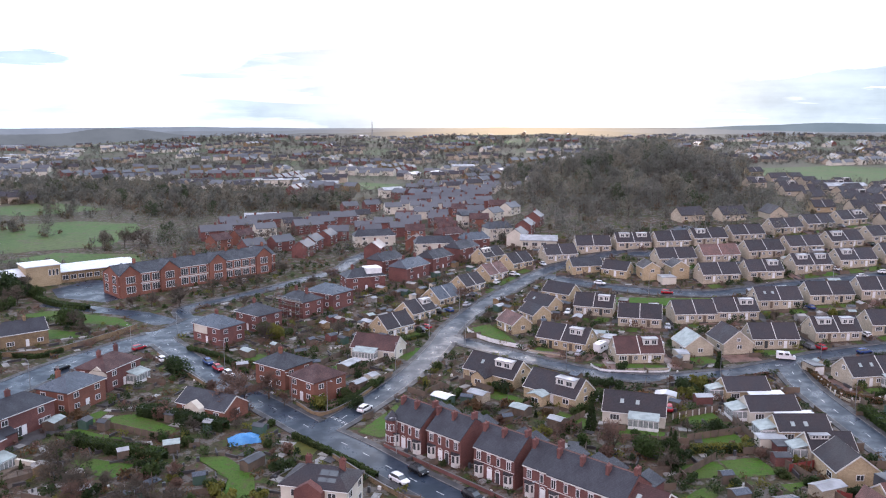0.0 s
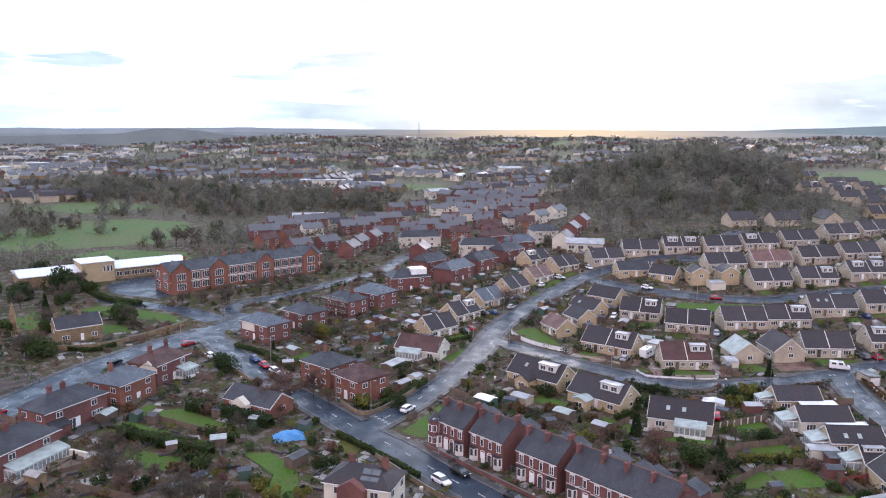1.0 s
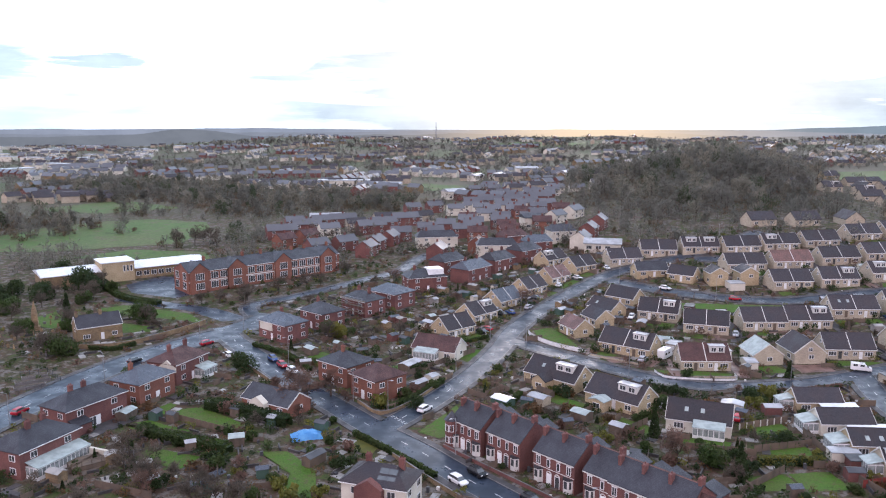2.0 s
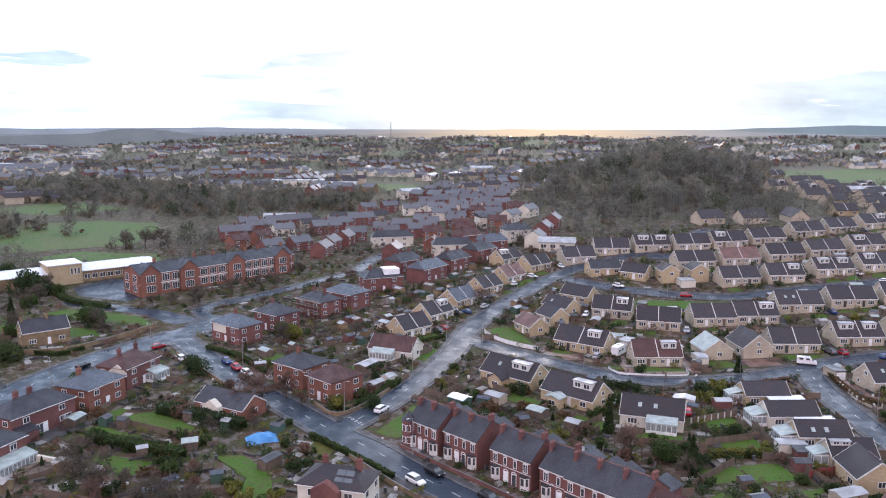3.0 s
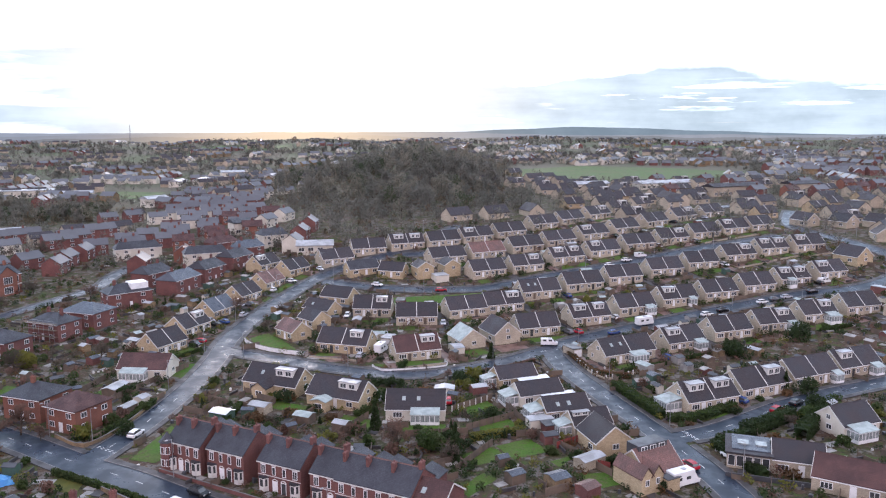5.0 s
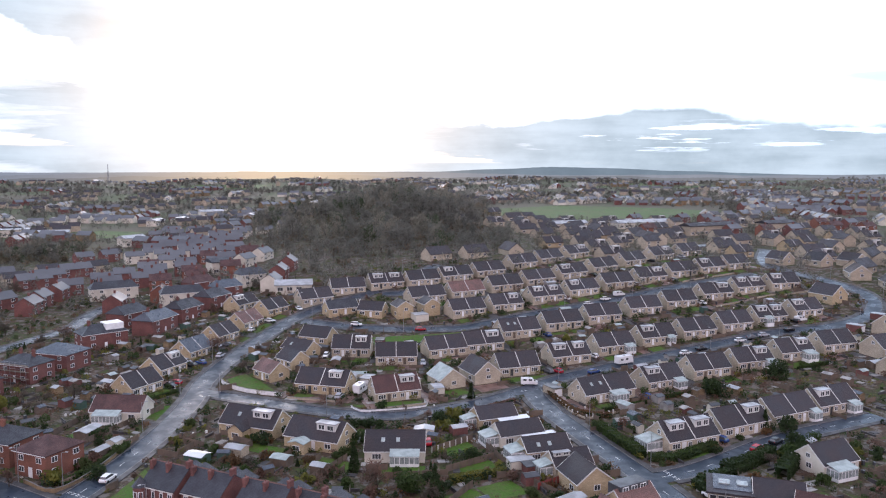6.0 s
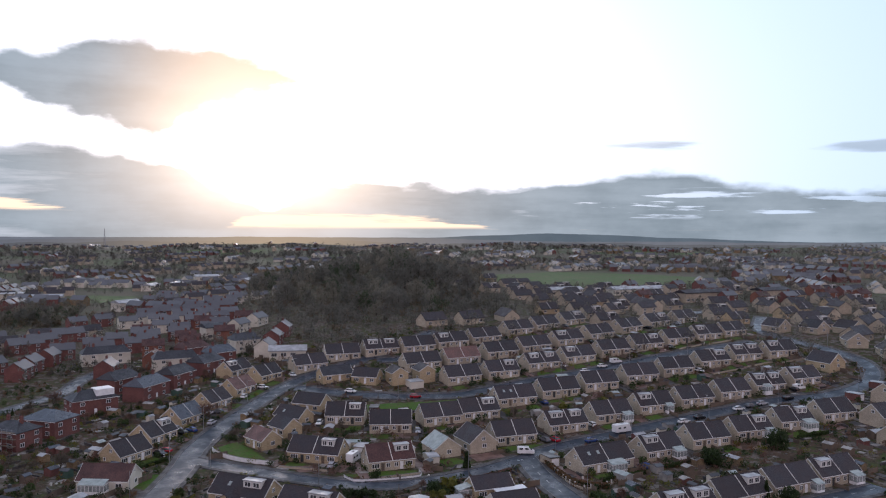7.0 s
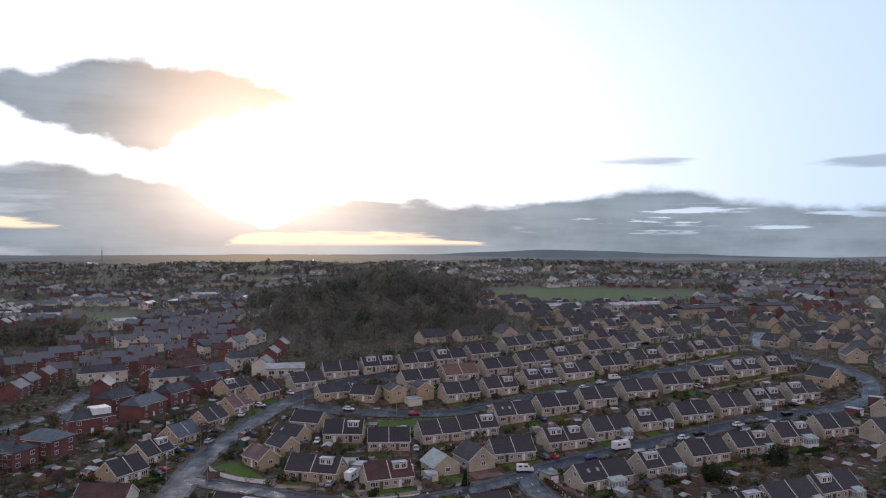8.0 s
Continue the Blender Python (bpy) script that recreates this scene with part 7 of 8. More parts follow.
for key, mat, name, label in (("TIMBER", TIMBER, "fence_pieces", "short timber fences between the gardens"), ("WHITE", STONEWHITE, "garden_furniture", "small white garden furniture and pots"),
                              ("DARK", DARKFELT, "garden_bins", "dark wheeled bins and garden boxes"), ("STONE", PAVING, "patios", "stone patios and low garden walls"), ("PALE", CONCRETE, "paved_yards", "pale concrete yards and paths behind the houses")):
    tagged(new(name, CLUTTER[key].mesh(name, mat)), label, name.replace("_", " "), kind="stuff")


def join_shrubs():
    """The shrubs further off, past counting: one object for each kind of leaf."""
    for proto in SHRUBS:
        places = EXTRA.get(proto.name, [])
        if not places:
            continue
        co = np.array([v.co for v in proto.data.vertices])
        fa = np.array([p.vertices[:] for p in proto.data.polygons])
        keep = fa[::4]
        V, F = [], []
        for i, m in enumerate(places):
            a = np.array(m)
            V.append(co @ a[:3, :3].T + a[:3, 3])
            F.append(keep + i * len(co))
        me = bpy.data.meshes.new("shrubbery")
        me.from_pydata(np.concatenate(V).tolist(), [], np.concatenate(F).tolist())
        me.materials.append(proto.data.materials[0])
        tagged(new("shrubbery", me), "garden shrubs between the further houses", "shrubbery", kind="stuff")


join_shrubs()


# ---- churchyard, railed yard and sun terrace ----
rnd = random.Random(61)
STONES = [Geo().prism([(-0.38, -0.2), (0.38, -0.2), (0.38, 0.8), (0.25, 1.05), (0, 1.15), (-0.25, 1.05), (-0.38, 0.8)], -0.09, 0.09, "y"), Geo().prism([(-0.45, -0.2), (0.45, -0.2), (0.45, 0.9), (-0.45, 0.9)], -0.1, 0.1, "y"),
          Geo().prism([(-0.3, -0.2), (0.3, -0.2), (0.2, 0.3), (0.12, 1.5), (-0.12, 1.5), (-0.2, 0.3)], -0.12, 0.12, "y")]
STONES = [g.mesh("gravestone", SANDSTONE if k != 1 else KERB) for k, g in enumerate(STONES)]
for i in range(9):
    for j in range(7):
        x, y = -157 + i * 3.0 + j * 1.3 + rnd.gauss(0, 0.4), 213 + j * 5.2 - i * 1.3 + rnd.gauss(0, 0.4)
        if rnd.random() < 0.8 and free(x, y, 1.0, 2.5):
            ob = new("gravestone", rnd.choice(STONES))
            ob.matrix_basis = pose(x, y, land(x, y), rnd.gauss(0, 3), rnd.gauss(0, 3), 25 + rnd.gauss(0, 4))
            tagged(ob, "weathered gravestone standing in churchyard grass", "gravestone", "gravestones in the churchyard")
mon = thing("stone_monument", -144.6, 224.5, 25, "tall weathered sandstone monument with a spire", "monument")
part("plinth", Geo().box(-1.3, 1.3, -1.3, 1.3, -0.5, 1.2), SANDSTONE, mon)
part("shaft", Geo().prism([(-0.95, 1.2), (0.95, 1.2), (0.8, 5.0), (-0.8, 5.0)], -0.8, 0.8, "y"), SANDSTONE, mon)
part("spire", Geo().tube((0, 0, 5.0), (0, 0, 9.2), 1.0, 0.06, 8), SANDSTONE, mon)
# planted yard with railings beside the junction
yard = thing("railing", -117, 177, 0, "dark steel railings round a sunken yard", "railing")
ring = [(-123, 183), (-117.5, 186), (-110.5, 180), (-112.5, 172.5), (-116, 168)]
for (ax, ay), (bx, by) in zip(ring, ring[1:]):
    a, b = Vector((ax + 117, ay - 177, 0)), Vector((bx + 117, by - 177, 0))
    n = max(2, int((b - a).length / 1.6))
    for k in range(n + 1):
        q = a.lerp(b, k / n)
        part("post", Geo().box(-0.05, 0.05, -0.05, 0.05, -0.1, 1.25), DARKFELT, yard, "", pose(*q))
    for z in (0.35, 0.8, 1.2):
        part("rail", Geo().tube(tuple(a + Vector((0, 0, z))), tuple(b + Vector((0, 0, z))), 0.035, 0.035, 5), DARKFELT, yard)
for x, y, yaw, L in ((-116.8, 178.5, 38, 8.0), (-115.2, 174.6, 38, 7.0), (-118.5, 182.0, 38, 6.0)):
    ob = thing("planter", x, y, yaw, "long raised planter with dark soil", "planter", "planters in the yard")
    part("trough", Geo().box(-L / 2, L / 2, -0.8, 0.8, -0.2, 0.7), KERB, ob)
    part("soil", Geo().box(-L / 2 + 0.15, L / 2 - 0.15, -0.65, 0.65, 0.5, 0.76), BARK, ob)
# timber sun terrace behind the brick house
deck = thing("sun_terrace", -78.0, 134.0, 42, "raised brown timber terrace with a rail", "terrace")
for i in range(16):
    part("board", Geo().box(-3.6, 3.6, -2.36 + 0.3 * i, -2.08 + 0.3 * i, 0.95, 1.02), TIMBER, deck)
part("base", Geo().box(-3.55, 3.55, -2.3, 2.3, -0.3, 0.944), TIMBER, deck)
for x in (-3.5, -1.75, 0, 1.75, 3.5):
    part("post", Geo().box(x - 0.05, x + 0.05, -2.4, -2.3, 0.3, 1.95), TIMBER, deck)
part("rail", Geo().box(-3.6, 3.6, -2.42, -2.28, 1.95, 2.02), TIMBER, deck)
# raised beds behind the pavement
for x, y, w, d in ((45.0, 181.5, 3.4, 1.6), (48.8, 182.6, 3.2, 1.6), (52.8, 184.2, 3.4, 1.8), (50.4, 180.0, 4.2, 1.4), (55.6, 186.0, 3.0, 1.6), (47.0, 178.6, 3.4, 1.3)):
    ob = thing("raised_bed", x, y, 22, "raised timber garden bed with brown soil", "raised bed", "raised beds behind the pavement")
    for s in (-1, 1):
        part("long_board", Geo().box(-w / 2, w / 2, s * d / 2 - 0.05, s * d / 2 + 0.05, -0.2, 0.4), TIMBER, ob)
        part("end_board", Geo().box(s * w / 2 - 0.05, s * w / 2 + 0.05, -d / 2 + 0.05, d / 2 - 0.05, -0.2, 0.4), TIMBER, ob)
    part("soil", Geo().box(-w / 2 + 0.05, w / 2 - 0.05, -d / 2 + 0.05, d / 2 - 0.05, -0.2, 0.3), BARK, ob, "dark damp soil")
# weathered sheets lying in the rough garden
for x, y, yaw in ((-53.6, 129.5, 52), (-55.0, 127.2, 48), (-52.2, 131.6, 55)):
    ob = thing("glass_frame", x, y, yaw, "low garden frame with cloudy glass lights", "cold frame", "cold frames in the garden")
    part("box", Geo().prism([(-0.9, -0.1), (0.9, -0.1), (0.9, 0.5), (-0.9, 0.3)], -1.4, 1.4), TIMBER, ob)
    part("glass_lid", Geo().prism([(-0.95, 0.31), (0.95, 0.51), (0.95, 0.56), (-0.95, 0.36)], -1.45, 1.45), BLUESLATE, ob, "cloudy grey glass lid")


# ---- further off ----
for pts, label in (([(-196, 335), (-142, 328), (-132, 338), (-142, 356), (-180, 359)], "green playing field behind the school"), ([(-262, 440), (-246, 462), (-222, 474), (-182, 462), (-170, 437), (-164, 379), (-184, 368), (-212, 350), (-250, 345), (-275, 380)], "green pasture beyond the school"),
                   ([(240, 560), (330, 575), (470, 600), (500, 650), (470, 720), (400, 800), (300, 760), (255, 650)], "green pasture on the rise"),
                   ([(-90, 700), (-48, 690), (-40, 740), (-80, 770)], "green sports field in the valley"), ([(-330, 520), (-270, 500), (-230, 540), (-300, 590)], "green field across the valley"),
                   ([(-20, 1500), (120, 1480), (160, 1600), (-10, 1650)], "distant green field"), ([(700, 1300), (980, 1250), (1000, 1400), (760, 1450)], "distant green field")):
    sheet("field", pts, FIELD, label, "field", 0.12, 8.0)


OPEN = ((370, 680, 150, 125), (-210, 412, 56, 66), (-160, 344, 36, 20), (-65, 730, 45, 50), (-280, 540, 70, 60))


def pasture(x, y):
    return any(((x - a) / c) ** 2 + ((y - b) / d) ** 2 < 1 for a, b, c, d in OPEN)


def far_house(wall, roof, L, D, eaves, ridge, label, stack, box=0):
    ob = new("house")
    tagged(ob, label, "house", "houses across the town")
    part("wall", Geo().prism([(-D / 2, -2.0), (D / 2, -2.0), (D / 2, eaves), (0, ridge - 0.05), (-D / 2, eaves)], -L / 2, L / 2), wall, ob)
    k = (ridge - eaves) / (D / 2)
    g = Geo()
    for s in (-1, 1):
        o = [(s * (D / 2 + 0.3), eaves - k * 0.3), (0, ridge), (0, ridge + 0.2), (s * (D / 2 + 0.3), eaves - k * 0.3 + 0.2)]
        g.prism(o if s < 0 else o[::-1], -L / 2 - 0.15, L / 2 + 0.15)
    part("roof", g, roof, ob)
    rows = (1.0, eaves - 1.7) if eaves > 4 else (0.9,)
    for z in rows:
        for x in (-L * 0.3, L * 0.3):
            window(ob, face(L, D, "F", x, z), 1.7, 1.3, 2, False)
    if box == 1:
        d = part("dormer", Geo().box(-1.9, 1.9, -D / 2 + 1.7, -0.1, eaves + 1.2, ridge - 0.1).box(-2.1, 2.1, -D / 2 + 1.45, 0.3, ridge - 0.097, ridge + 0.08), STONEWHITE, ob, "white boarded dormer", pose(L * 0.22, 0, 0))
        part("window", Geo().box(-1.6, 1.6, -D / 2 + 1.66, -D / 2 + 1.72, eaves + 1.55, ridge - 0.4), GLASS, d)
    if box:
        part("party_verge", Geo().prism([(-D / 2 - 0.3, eaves - k * 0.3 + 0.14), (-0.02, ridge + 0.14), (-0.02, ridge + 0.28), (-D / 2 - 0.3, eaves - k * 0.3 + 0.28)], -0.1, 0.1), STONEWHITE, ob)
    if stack:
        part("chimney", Geo().box(-0.5, 0.5, -0.35, 0.35, ridge - 0.6, ridge + 1.3), BRICK, ob)
    return ob


KINDS = [far_house(BRICK, FARROOF, 10.5, 7.5, 5.0, 7.6, "red brick houses with slate roof", 1), far_house(CREAM, TILE, 13.5, 8.4, 3.0, 6.4, "buff stone bungalows with brown roof", 0),
         far_house(ORANGE, MAROON, 10, 7.5, 4.8, 7.4, "orange brick houses with maroon roof", 1), far_house(RENDER, FARROOF, 11, 7.5, 4.8, 7.4, "white rendered houses with grey roof", 1),
         far_house(BRICK, FARROOF, 16, 7.5, 5.0, 7.8, "red brick terrace row with slate roof", 1), far_house(CREAM, TILE, 11, 8.0, 4.4, 7.0, "buff stone houses with dark roof", 0),
         far_house(CREAM, TILE, 13.0, 8.2, 2.9, 6.2, "buff stone bungalows with pale box dormer", 0, 1), far_house(BUFF, TILE, 12.0, 8.0, 2.8, 6.0, "golden stone bungalows with brown roof", 0, 2)]


def house_row(kind, x0, y0, x1, y1, n, turn=0.0, rnd=random.Random(3)):
    yaw = math.degrees(math.atan2(y1 - y0, x1 - x0)) + turn
    for i in range(n):
        t = (i + 0.5) / n
        x, y = x0 + (x1 - x0) * t + rnd.gauss(0, 0.8), y0 + (y1 - y0) * t + rnd.gauss(0, 0.8)
        m, k = pose(x, y, land(x, y), 0, 0, yaw + rnd.gauss(0, 2)), KINDS[kind if rnd.random() < 0.75 else rnd.choice((kind, 3, 5))]
        if not free(x, y, 5.0, 4.5):
            continue
        ob = k if k.name not in USED else copy_thing(k, m)
        if k.name not in USED:
            USED.add(k.name)
            ob.matrix_basis = m
        FOOT.append((m.inverted(), 8, 5))


for kind, x0, y0, x1, y1, n in (
        (4, -128, 392, -62, 428, 3), (4, -122, 418, -50, 452, 3), (0, -62, 398, -14, 408, 3), (0, -66, 345, -56, 392, 3), (2, -18, 394, 22, 396, 3), (4, -105, 445, -40, 480, 3), (0, -40, 430, 20, 436, 4), (2, -30, 458, 36, 452, 4),
        (0, -45, 305, -38, 345, 3), (2, -16, 336, -12, 372, 2), (0, 30, 345, 48, 400, 3), (3, 22, 425, 44, 455, 2), (0, -92, 352, -72, 372, 2), (2, -112, 364, -94, 392, 2),
        (3, -6, 405, 30, 412, 2), (0, -25, 478, 25, 486, 4), (3, -40, 506, 20, 515, 4), (0, -70, 512, -40, 530, 2), (4, -30, 545, 30, 552, 4), (3, -20, 588, 42, 596, 4), (0, -35, 648, 30, 655, 4), (0, -125, 432, -100, 446, 2), (2, 28, 395, 40, 440, 2),
        (1, 208, 178, 262, 190, 4), (1, 268, 232, 330, 250, 4), (1, 272, 268, 335, 292, 4)):
    house_row(kind, x0, y0, x1, y1, n)
    house_row(kind, x0 + 8, y0 + 15, x1 + 8, y1 + 15, n - 1)

# the estate goes on over the rise in rows along the slope
rnd = random.Random(29)
for k, r in enumerate((372, 392, 418, 440, 466, 492, 520, 548, 578, 610, 642)):
    a = 11.0 + rnd.uniform(0, 2)
    while a < 47:
        d = r + 14 * math.sin(a * 0.22 + k * 0.5) + (a - 30) * 0.9
        x, y = d * math.sin(radians(a)), d * math.cos(radians(a))
        if not (a < 20 and r < 410 or wooded(x, y) > 0.25 or pasture(x, y) or not free(x, y, 7.0, 4.5)):
            m, q = pose(x, y, land(x, y), 0, 0, 14 - (a - 25) * 0.5 + (80 if rnd.random() < 0.12 else 0) + rnd.gauss(0, 4)), KINDS[rnd.choice((1, 1, 6, 6, 7, 5) if k < 7 or a < 30 else (1, 6, 7, 0, 2, 5))]
            ob = q if q.name not in USED else copy_thing(q, m)
            if q.name not in USED:
                USED.add(q.name)
                ob.matrix_basis = m
            FOOT.append((m.inverted(), 7.5, 5))
        a += math.degrees((16.2 + rnd.uniform(0, 4) + (9 if rnd.random() < 0.12 else 0)) / r)

# larger buildings on the rise
for x, y, yaw, L, D, hh, wall, roof, label in (
        (330, 442, 8, 42, 11, 6.0, CREAM, TILE, "long buff stone school block"), (388, 446, 6, 26, 11, 6.0, CREAM, TILE, "buff stone school wing"), (318, 505, 4, 46, 12, 4, RENDER, LEAD, "low building with wet pale roof"), (262, 512, 2, 26, 10, 4, RENDER, LEAD, "low building with wet pale roof"),
        (42.5, 343, -8, 15.5, 9, 3.2, RENDER, LEAD, "low shop with flat pale roof"), (-107, 462, 12, 20, 9, 4.5, RENDER, LEAD, "long white flat-roofed building"), (-153, 735, 5, 48, 18, 6, RENDER, LEAD, "large pale works building in the valley"),
        (-113, 724, 0, 32, 10, 3.5, RENDER, LEAD, "low pale building by the sports field"), (-41, 619, 35, 17, 12, 6, RENDER, LEAD, "white gabled hall in the valley"), (-31, 806, 70, 22, 10, 5, RENDER, LEAD, "pale roofed workshop in the town"), (-9, 809, 70, 22, 10, 5, RENDER, LEAD, "pale roofed workshop in the town"),
        (14, 421, 20, 11, 9, 6, RENDER, SLATE, "large cream house near the wood"), (22, 862, 10, 24, 12, 7, RENDER, LEAD, "white church hall in the valley"), (56, 752, 60, 16, 10, 7, RENDER, LEAD, "white hall at the edge of the wood")):
    ob = thing("large_building", x, y, yaw, label, "building", "larger buildings")
    part("wall", Geo().box(-L / 2, L / 2, -D / 2, D / 2, -2, hh), wall, ob)
    part("roof", Geo().prism([(-D / 2 - 0.5, hh), (D / 2 + 0.5, hh), (D / 2 + 0.5, hh + 0.4), (0, hh + 2.2 if roof is not LEAD or D < 13 else hh + 1.0), (-D / 2 - 0.5, hh + 0.4)], -L / 2 - 0.5, L / 2 + 0.5), roof, ob)
    for i in range(int(L / 4)):
        window(ob, face(L, D, "F", -L / 2 + 2 + 4 * i, 1.0), 2.4, 1.6, 2, False)
    FOOT.append((ob.matrix_basis.inverted(), L / 2, D / 2))


def town(seed, count, near, far, walls, roofs, name, label):
    """Many small gabled houses in short rows, too far off to count."""
    rnd = random.Random(seed)
    w, r = Geo(), Geo()
    made = 0
    while made < count:
        a, d = rnd.uniform(-34, 52), near * (far / near) ** rnd.random()
        x, y = d * math.sin(radians(a)), d * math.cos(radians(a))
        if wooded(x, y) > 0.35 or pasture(x, y) or d < 660 and a > 12:
            continue
        yaw, n = rnd.choice((0, 15, 40, -30, 80, 60)) + rnd.gauss(0, 5), rnd.randint(2, 5)
        L = rnd.uniform(8.5, 14)
        for i in range(n):
            ux, uy = x + math.cos(radians(yaw)) * i * (L + 5), y + math.sin(radians(yaw)) * i * (L + 5)
            m = pose(ux, uy, land(ux, uy), 0, 0, yaw)
            D, e = 8.0, rnd.choice((3.0, 5.0, 5.2))
            t = e + 3.0
            k = len(w.v)
            w.v += [tuple(m @ Vector(p)) for p in ((-L / 2, -D / 2, -2), (L / 2, -D / 2, -2), (L / 2, D / 2, -2), (-L / 2, D / 2, -2), (-L / 2, -D / 2, e), (L / 2, -D / 2, e), (L / 2, D / 2, e), (-L / 2, D / 2, e), (-L / 2, 0, t), (L / 2, 0, t))]
            w.f += [tuple(k + j for j in f) for f in ((0, 1, 5, 4), (2, 3, 7, 6), (1, 2, 6, 9, 5), (3, 0, 4, 8, 7))]
            for s in (-1, 1):
                q = [tuple(m @ Vector(p)) for p in ((-L / 2 - 0.3, s * (D / 2 + 0.4), e - 0.1), (L / 2 + 0.3, s * (D / 2 + 0.4), e - 0.1), (L / 2 + 0.3, 0, t + 0.15), (-L / 2 - 0.3, 0, t + 0.15))]
                r.poly(*(q if s < 0 else q[::-1]))
            made += 1
    ob = tagged(new(name), label, "town", kind="stuff")
    part("walls", w, walls, ob)
    part("roofs", r, roofs, ob)


def woodland(name, label, seed, spots, mat, clumps, size, slim=0.2):
    """Bare and evergreen trees of a wood: trunks and many small twig clumps in uneven crowns."""
    rnd = np.random.default_rng(seed)
    V, F, S, total = [], [], [], 0
    wood = Geo()
    for x, y, tall, wide in spots:
        z0 = land(x, y)
        n = int(clumps * (tall / 12) ** 1.5) if tall > 12 else clumps
        u = rnd.normal(size=(n, 3))
        u /= np.linalg.norm(u, axis=1)[:, None]
        wide *= rnd.uniform(0.75, 1.15)
        lumps = np.stack([rnd.normal(0, 0.18 * wide, 7), rnd.normal(0, 0.18 * wide, 7), tall * np.array([0.16, 0.3, 0.42, 0.52, 0.62, 0.7, 0.8])], 1)
        reach = wide * rnd.uniform(0.2, 0.36, 7) * np.array([1.2, 1.2, 1.1, 1.0, 0.95, 0.8, 0.6])
        pick = rnd.integers(0, 7, n)
        c = lumps[pick] + u * (reach[pick] * rnd.uniform(0.3, 1.0, n) ** 0.5)[:, None] + (x, y, z0)
        a = rnd.normal(size=(n, 3)) * 0.55 + u * 0.6 + (0, 0, 0.55)
        a /= np.linalg.norm(a, axis=1)[:, None]
        b = np.cross(a, rnd.normal(size=(n, 3)))
        b /= np.linalg.norm(b, axis=1)[:, None]
        s = size * rnd.uniform(0.6, 1.4, n)[:, None]
        side = np.cross(a, b)
        out = u + (0, 0, 0.35)
        b = np.where((np.sum(side * out, axis=1) < 0)[:, None], -b, b)
        S.append(np.repeat(out / np.linalg.norm(out, axis=1)[:, None], 4, axis=0))
        k = total
        total += 4 * n
        q = np.stack([c - a * s, c - b * s * slim, c + a * s, c + b * s * slim], 1).reshape(-1, 3)
        V.append(q)
        F.append(np.arange(k, k + 4 * n).reshape(-1, 4))
        top = Vector((x, y, z0 + tall * 0.7))
        wood.tube((x, y, z0 - 0.5), tuple(top), tall * 0.014, tall * 0.004, 3)
        for k in (1, 3, 5) if tall > 9 else ():
            wood.tube((x, y, z0 + tall * (0.2 + 0.06 * k)), (x + lumps[k][0] * 1.6, y + lumps[k][1] * 1.6, z0 + lumps[k][2] + 0.12 * tall), tall * 0.007, tall * 0.002, 3)
    me = bpy.data.meshes.new("crowns")
    me.from_pydata(np.concatenate(V).tolist(), [], np.concatenate(F).tolist())
    me.shade_smooth()
    me.normals_split_custom_set_from_vertices(np.concatenate(S).tolist())
    me.materials.append(mat)
    ob = tagged(new(name), label, "woodland", kind="stuff")
    part("crowns", me, mat, ob)
    part("trunks", wood, BARK, ob)


rnd = random.Random(9)
close, pale, dark, low, distant, belts = [], [], [], [], [], []
for a, b, c, d in WOODS:
    r = math.hypot(a, b)
    n = int(c * d * (0.017 if a < 0 else 0.0115 if r < 900 else 0.006) * (1 if r < 900 else 0.35 if a < 0 else 1))
    for _ in range(n):
        t, q = rnd.random() * 6.283, rnd.random() ** 0.5 * 1.1
        x, y = a + c * q * math.cos(t), b + d * q * math.sin(t)
        if not free(x, y, 4, 4):
            continue
        h = rnd.uniform(8, 14) * (0.95 if a < 0 else 1.45 if 500 < r < 900 else 0.75 if r > 900 else 1.1)
        if r < 900:
            for _ in range(2):
                u, v, w = x + rnd.gauss(0, 6), y + rnd.gauss(0, 6), rnd.uniform(2.5, 5)
                if free(u, v, 3, 3):
                    low.append((u, v, w, w * 1.5))
        (distant if r >= 900 else pale if noise.noise(Vector((x * 0.03, y * 0.02, 1.0))) + rnd.gauss(0, 0.2) > 0.12 else dark if rnd.random() < (0.2 if a < 0 else 0.16) else close).append((x, y, h, h * rnd.uniform(0.6, 0.95)))
woodland("woodland", "bare brown winter wood on the knoll", 4, close, FARWOOD, 400, 0.8)
woodland("pale_woodland", "pale bare birches among the winter wood", 14, pale, PALEWOOD, 330, 0.8)
woodland("undergrowth", "russet undergrowth below the bare trees", 15, low, RUSTWOOD, 60, 0.7, 0.35)
woodland("evergreen_woodland", "dark evergreen trees among the winter wood", 5, dark, FARLEAF, 260, 0.6, 0.45)
woodland("distant_woodland", "distant dark tree belts", 6, distant, FARWOOD, 90, 1.5, 0.3)
for _ in range(4200):
    a, d = rnd.uniform(-34, 52), 340 * (1950 / 340) ** rnd.random()
    x, y = d * math.sin(radians(a)), d * math.cos(radians(a))
    if pasture(x, y):
        continue
    if d > 640 or free(x, y, 3, 4):
        h = rnd.uniform(4, 9.5)
        belts.append((x, y, h, h * rnd.uniform(0.8, 1.15)))
woodland("scattered_trees", "scattered bare trees between the houses", 7, belts, FARWOOD, 52, 0.8, 0.24)
hedgerows = []
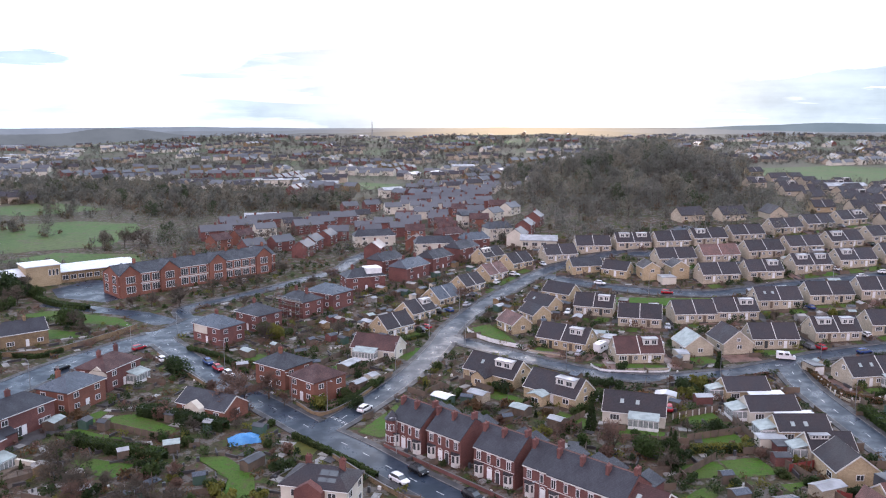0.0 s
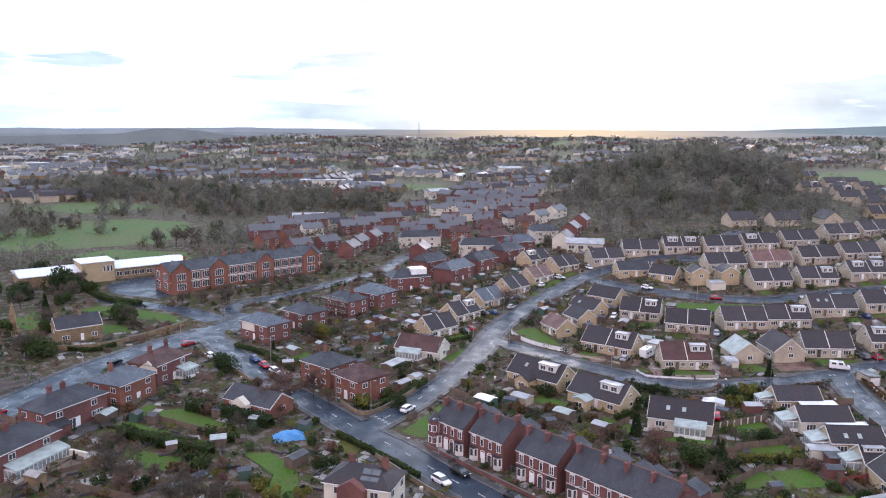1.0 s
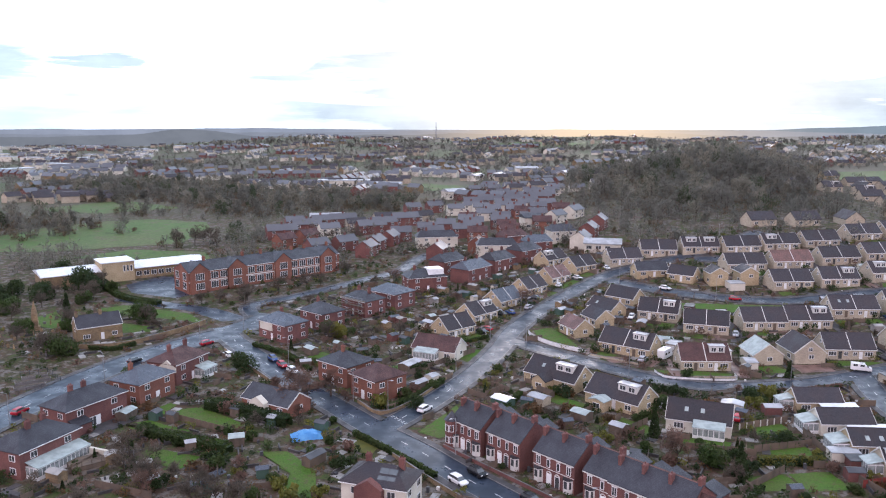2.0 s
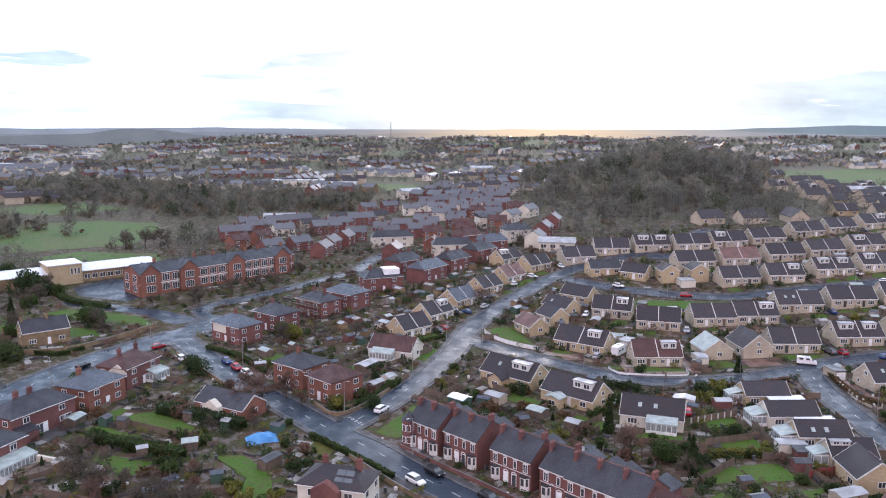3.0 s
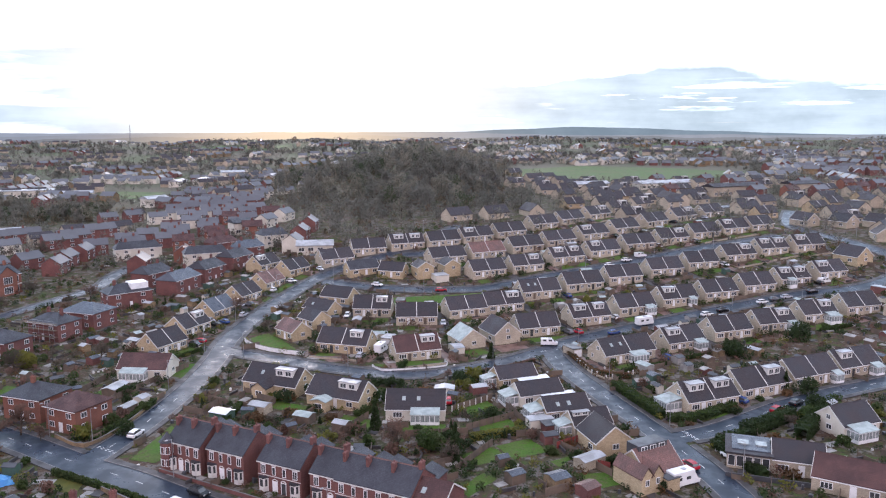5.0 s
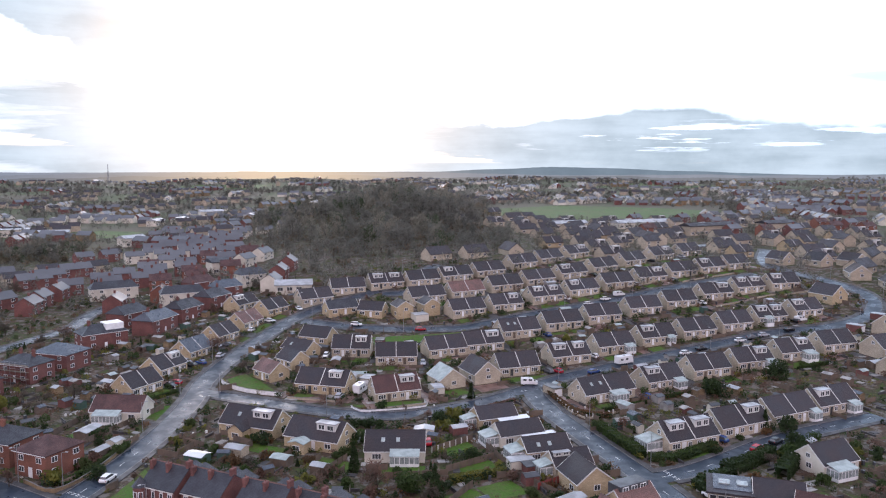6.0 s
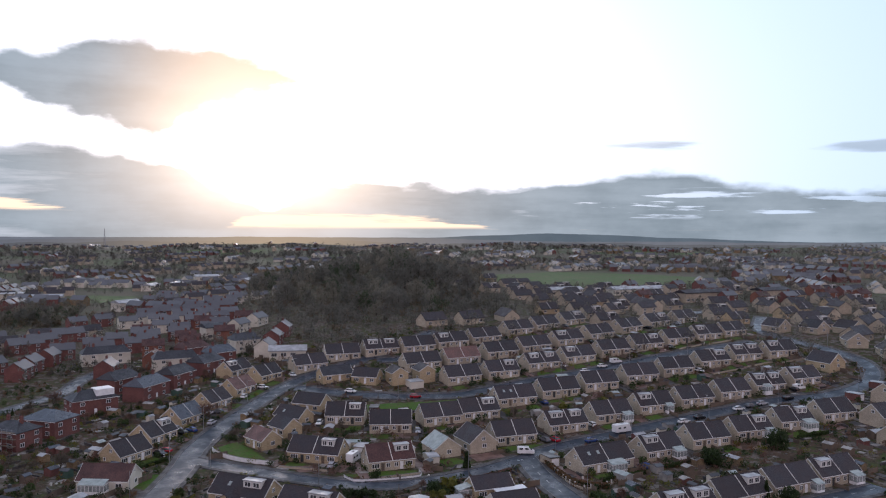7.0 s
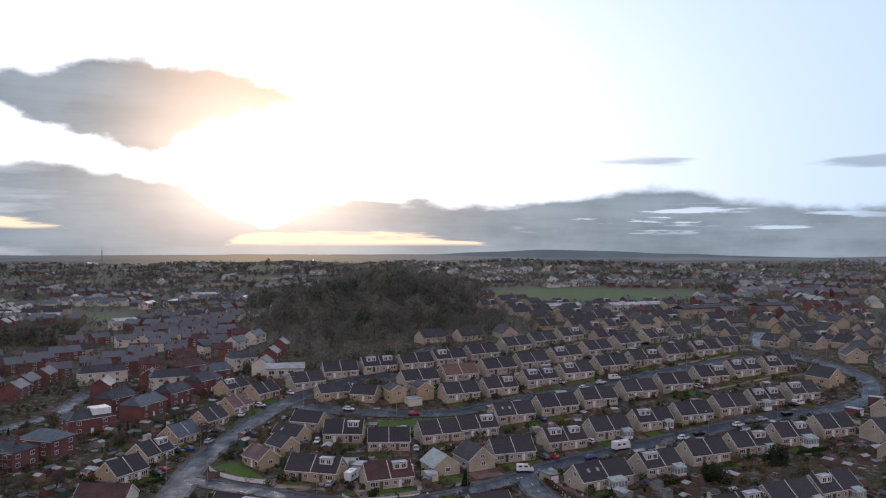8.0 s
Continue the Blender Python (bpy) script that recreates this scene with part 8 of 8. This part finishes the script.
for _ in range(6500):
    a, d = rnd.uniform(-34, 52), 680 * (2000 / 680) ** (rnd.random() ** 0.8)
    x, y = d * math.sin(radians(a)), d * math.cos(radians(a))
    if not pasture(x, y) and noise.noise(Vector((x * 0.006, y * 0.006, 4.0))) > -0.22:
        h = rnd.uniform(4, 9)
        hedgerows.append((x, y, h, h * rnd.uniform(0.9, 1.4)))
woodland("hedgerow_trees", "bare hedgerow trees between the distant houses", 18, hedgerows, FARWOOD, 15, 1.5, 0.42)
town(1, 300, 600, 1980, BRICK, FARROOF, "distant_brick_houses", "distant red brick houses with grey roofs")
town(2, 560, 600, 1980, CREAM, TILE, "distant_stone_houses", "distant buff houses with brown roofs")
town(4, 260, 640, 1980, SANDSTONE, FARROOF, "distant_older_houses", "distant brown stone houses with slate roofs")
town(3, 380, 600, 1980, RENDER, FARROOF, "distant_white_houses", "distant white houses with wet pale roofs")


def works(seed, count):
    """Long low sheds of the valley's works, too far off to count."""
    rnd = random.Random(seed)
    w, r = Geo(), Geo()
    for _ in range(count):
        a, d = rnd.uniform(-36, -22), rnd.uniform(1050, 1800)
        x, y = d * math.sin(radians(a)), d * math.cos(radians(a))
        if wooded(x, y) > 0.3:
            continue
        L, D, e = rnd.uniform(18, 48), rnd.uniform(10, 20), rnd.uniform(4, 7)
        m = pose(x, y, land(x, y), 0, 0, rnd.choice((-12, 0, 8, 70)) + rnd.gauss(0, 4))
        w.box(-L / 2, L / 2, -D / 2, D / 2, -2, e, m)
        r.box(-L / 2 - 0.4, L / 2 + 0.4, -D / 2 - 0.4, D / 2 + 0.4, e + 0.01, e + 0.8, m)
    ob = tagged(new("distant_works", None), "distant long works buildings with pale wet roofs", "works", kind="stuff")
    part("walls", w, RENDER, ob)
    part("roofs", r, LEAD, ob)


works(8, 34)
# slender mast on the skyline
mast = thing("radio_mast", -172, 1930, 20, "slender grey lattice radio mast on the skyline", "mast")
for u, v in ((-1, -1), (1, -1), (1, 1), (-1, 1)):
    part("leg", Geo().tube((u * 1.8, v * 1.8, -2), (u * 0.35, v * 0.35, 44), 0.28, 0.16, 5), STEEL, mast)
for k in range(8):
    z, w = 5 * k + 2, 1.8 - 1.45 * (5 * k + 4) / 46
    part("brace", Geo().tube((-w, -w, z), (w * 0.85, -w * 0.85, z + 5), 0.14, 0.14, 4), STEEL, mast)


# the last ridges, a self-glowing backdrop with haze painted into its emission
def ridge(dist, base, seed, left, right, swell, bumps=()):
    m = bpy.data.materials.new("hazy_distance")
    m.use_nodes = True
    N = Nodes(m.node_tree)
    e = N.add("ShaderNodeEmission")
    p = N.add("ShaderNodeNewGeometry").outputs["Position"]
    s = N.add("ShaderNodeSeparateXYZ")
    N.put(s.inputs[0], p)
    # haze painted as the hills' own tone, shifting from left to right
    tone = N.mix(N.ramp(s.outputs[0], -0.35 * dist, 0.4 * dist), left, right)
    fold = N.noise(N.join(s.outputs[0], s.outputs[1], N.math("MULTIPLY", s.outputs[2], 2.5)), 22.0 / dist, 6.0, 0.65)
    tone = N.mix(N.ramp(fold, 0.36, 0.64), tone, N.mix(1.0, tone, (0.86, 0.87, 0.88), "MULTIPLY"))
    # warm glow of the low sun, painted into the emission round its bearing
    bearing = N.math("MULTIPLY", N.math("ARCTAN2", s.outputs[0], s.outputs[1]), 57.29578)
    glow_mask = N.math("POWER", 2.718, N.math("MULTIPLY", N.math("POWER", N.math("DIVIDE", N.math("SUBTRACT", bearing, SUN_AZ), 9.0), 2.0), -1.0))
    tone = N.mix(N.math("MULTIPLY", glow_mask, 0.85), tone, (0.78, 0.66, 0.42))
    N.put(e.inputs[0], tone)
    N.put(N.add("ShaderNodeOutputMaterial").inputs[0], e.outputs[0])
    g = Geo()
    prev = None
    for i in range(0, 961):
        a = -60 + 0.125 * i
        top = base + swell * (noise.noise(Vector((a * 0.09, seed, 0))) + 0.4 * noise.noise(Vector((a * 0.37, seed, 3)))) + 0.12 * swell * noise.noise(Vector((a * 3, seed, 5))) + (0.16 * swell * noise.noise(Vector((a * 9, seed, 8))) if seed < 3 else 0)
        for at, wide, high in bumps:
            top += high * math.exp(-((a - at) / wide) ** 2)
        x, y = dist * math.sin(radians(a)), dist * math.cos(radians(a))
        now = ((x, y, -20), (x, y, top), (x * 1.03, y * 1.03, top - 6), (x * 1.03, y * 1.03, -20))
        if prev:
            for k in range(3):
                g.poly(prev[k], now[k], now[k + 1], prev[k + 1])
        prev = now
    tagged(new("backdrop", g.mesh("backdrop", m)), "self-glowing horizon hills with blue-grey haze painted in", "hills", kind="structure")


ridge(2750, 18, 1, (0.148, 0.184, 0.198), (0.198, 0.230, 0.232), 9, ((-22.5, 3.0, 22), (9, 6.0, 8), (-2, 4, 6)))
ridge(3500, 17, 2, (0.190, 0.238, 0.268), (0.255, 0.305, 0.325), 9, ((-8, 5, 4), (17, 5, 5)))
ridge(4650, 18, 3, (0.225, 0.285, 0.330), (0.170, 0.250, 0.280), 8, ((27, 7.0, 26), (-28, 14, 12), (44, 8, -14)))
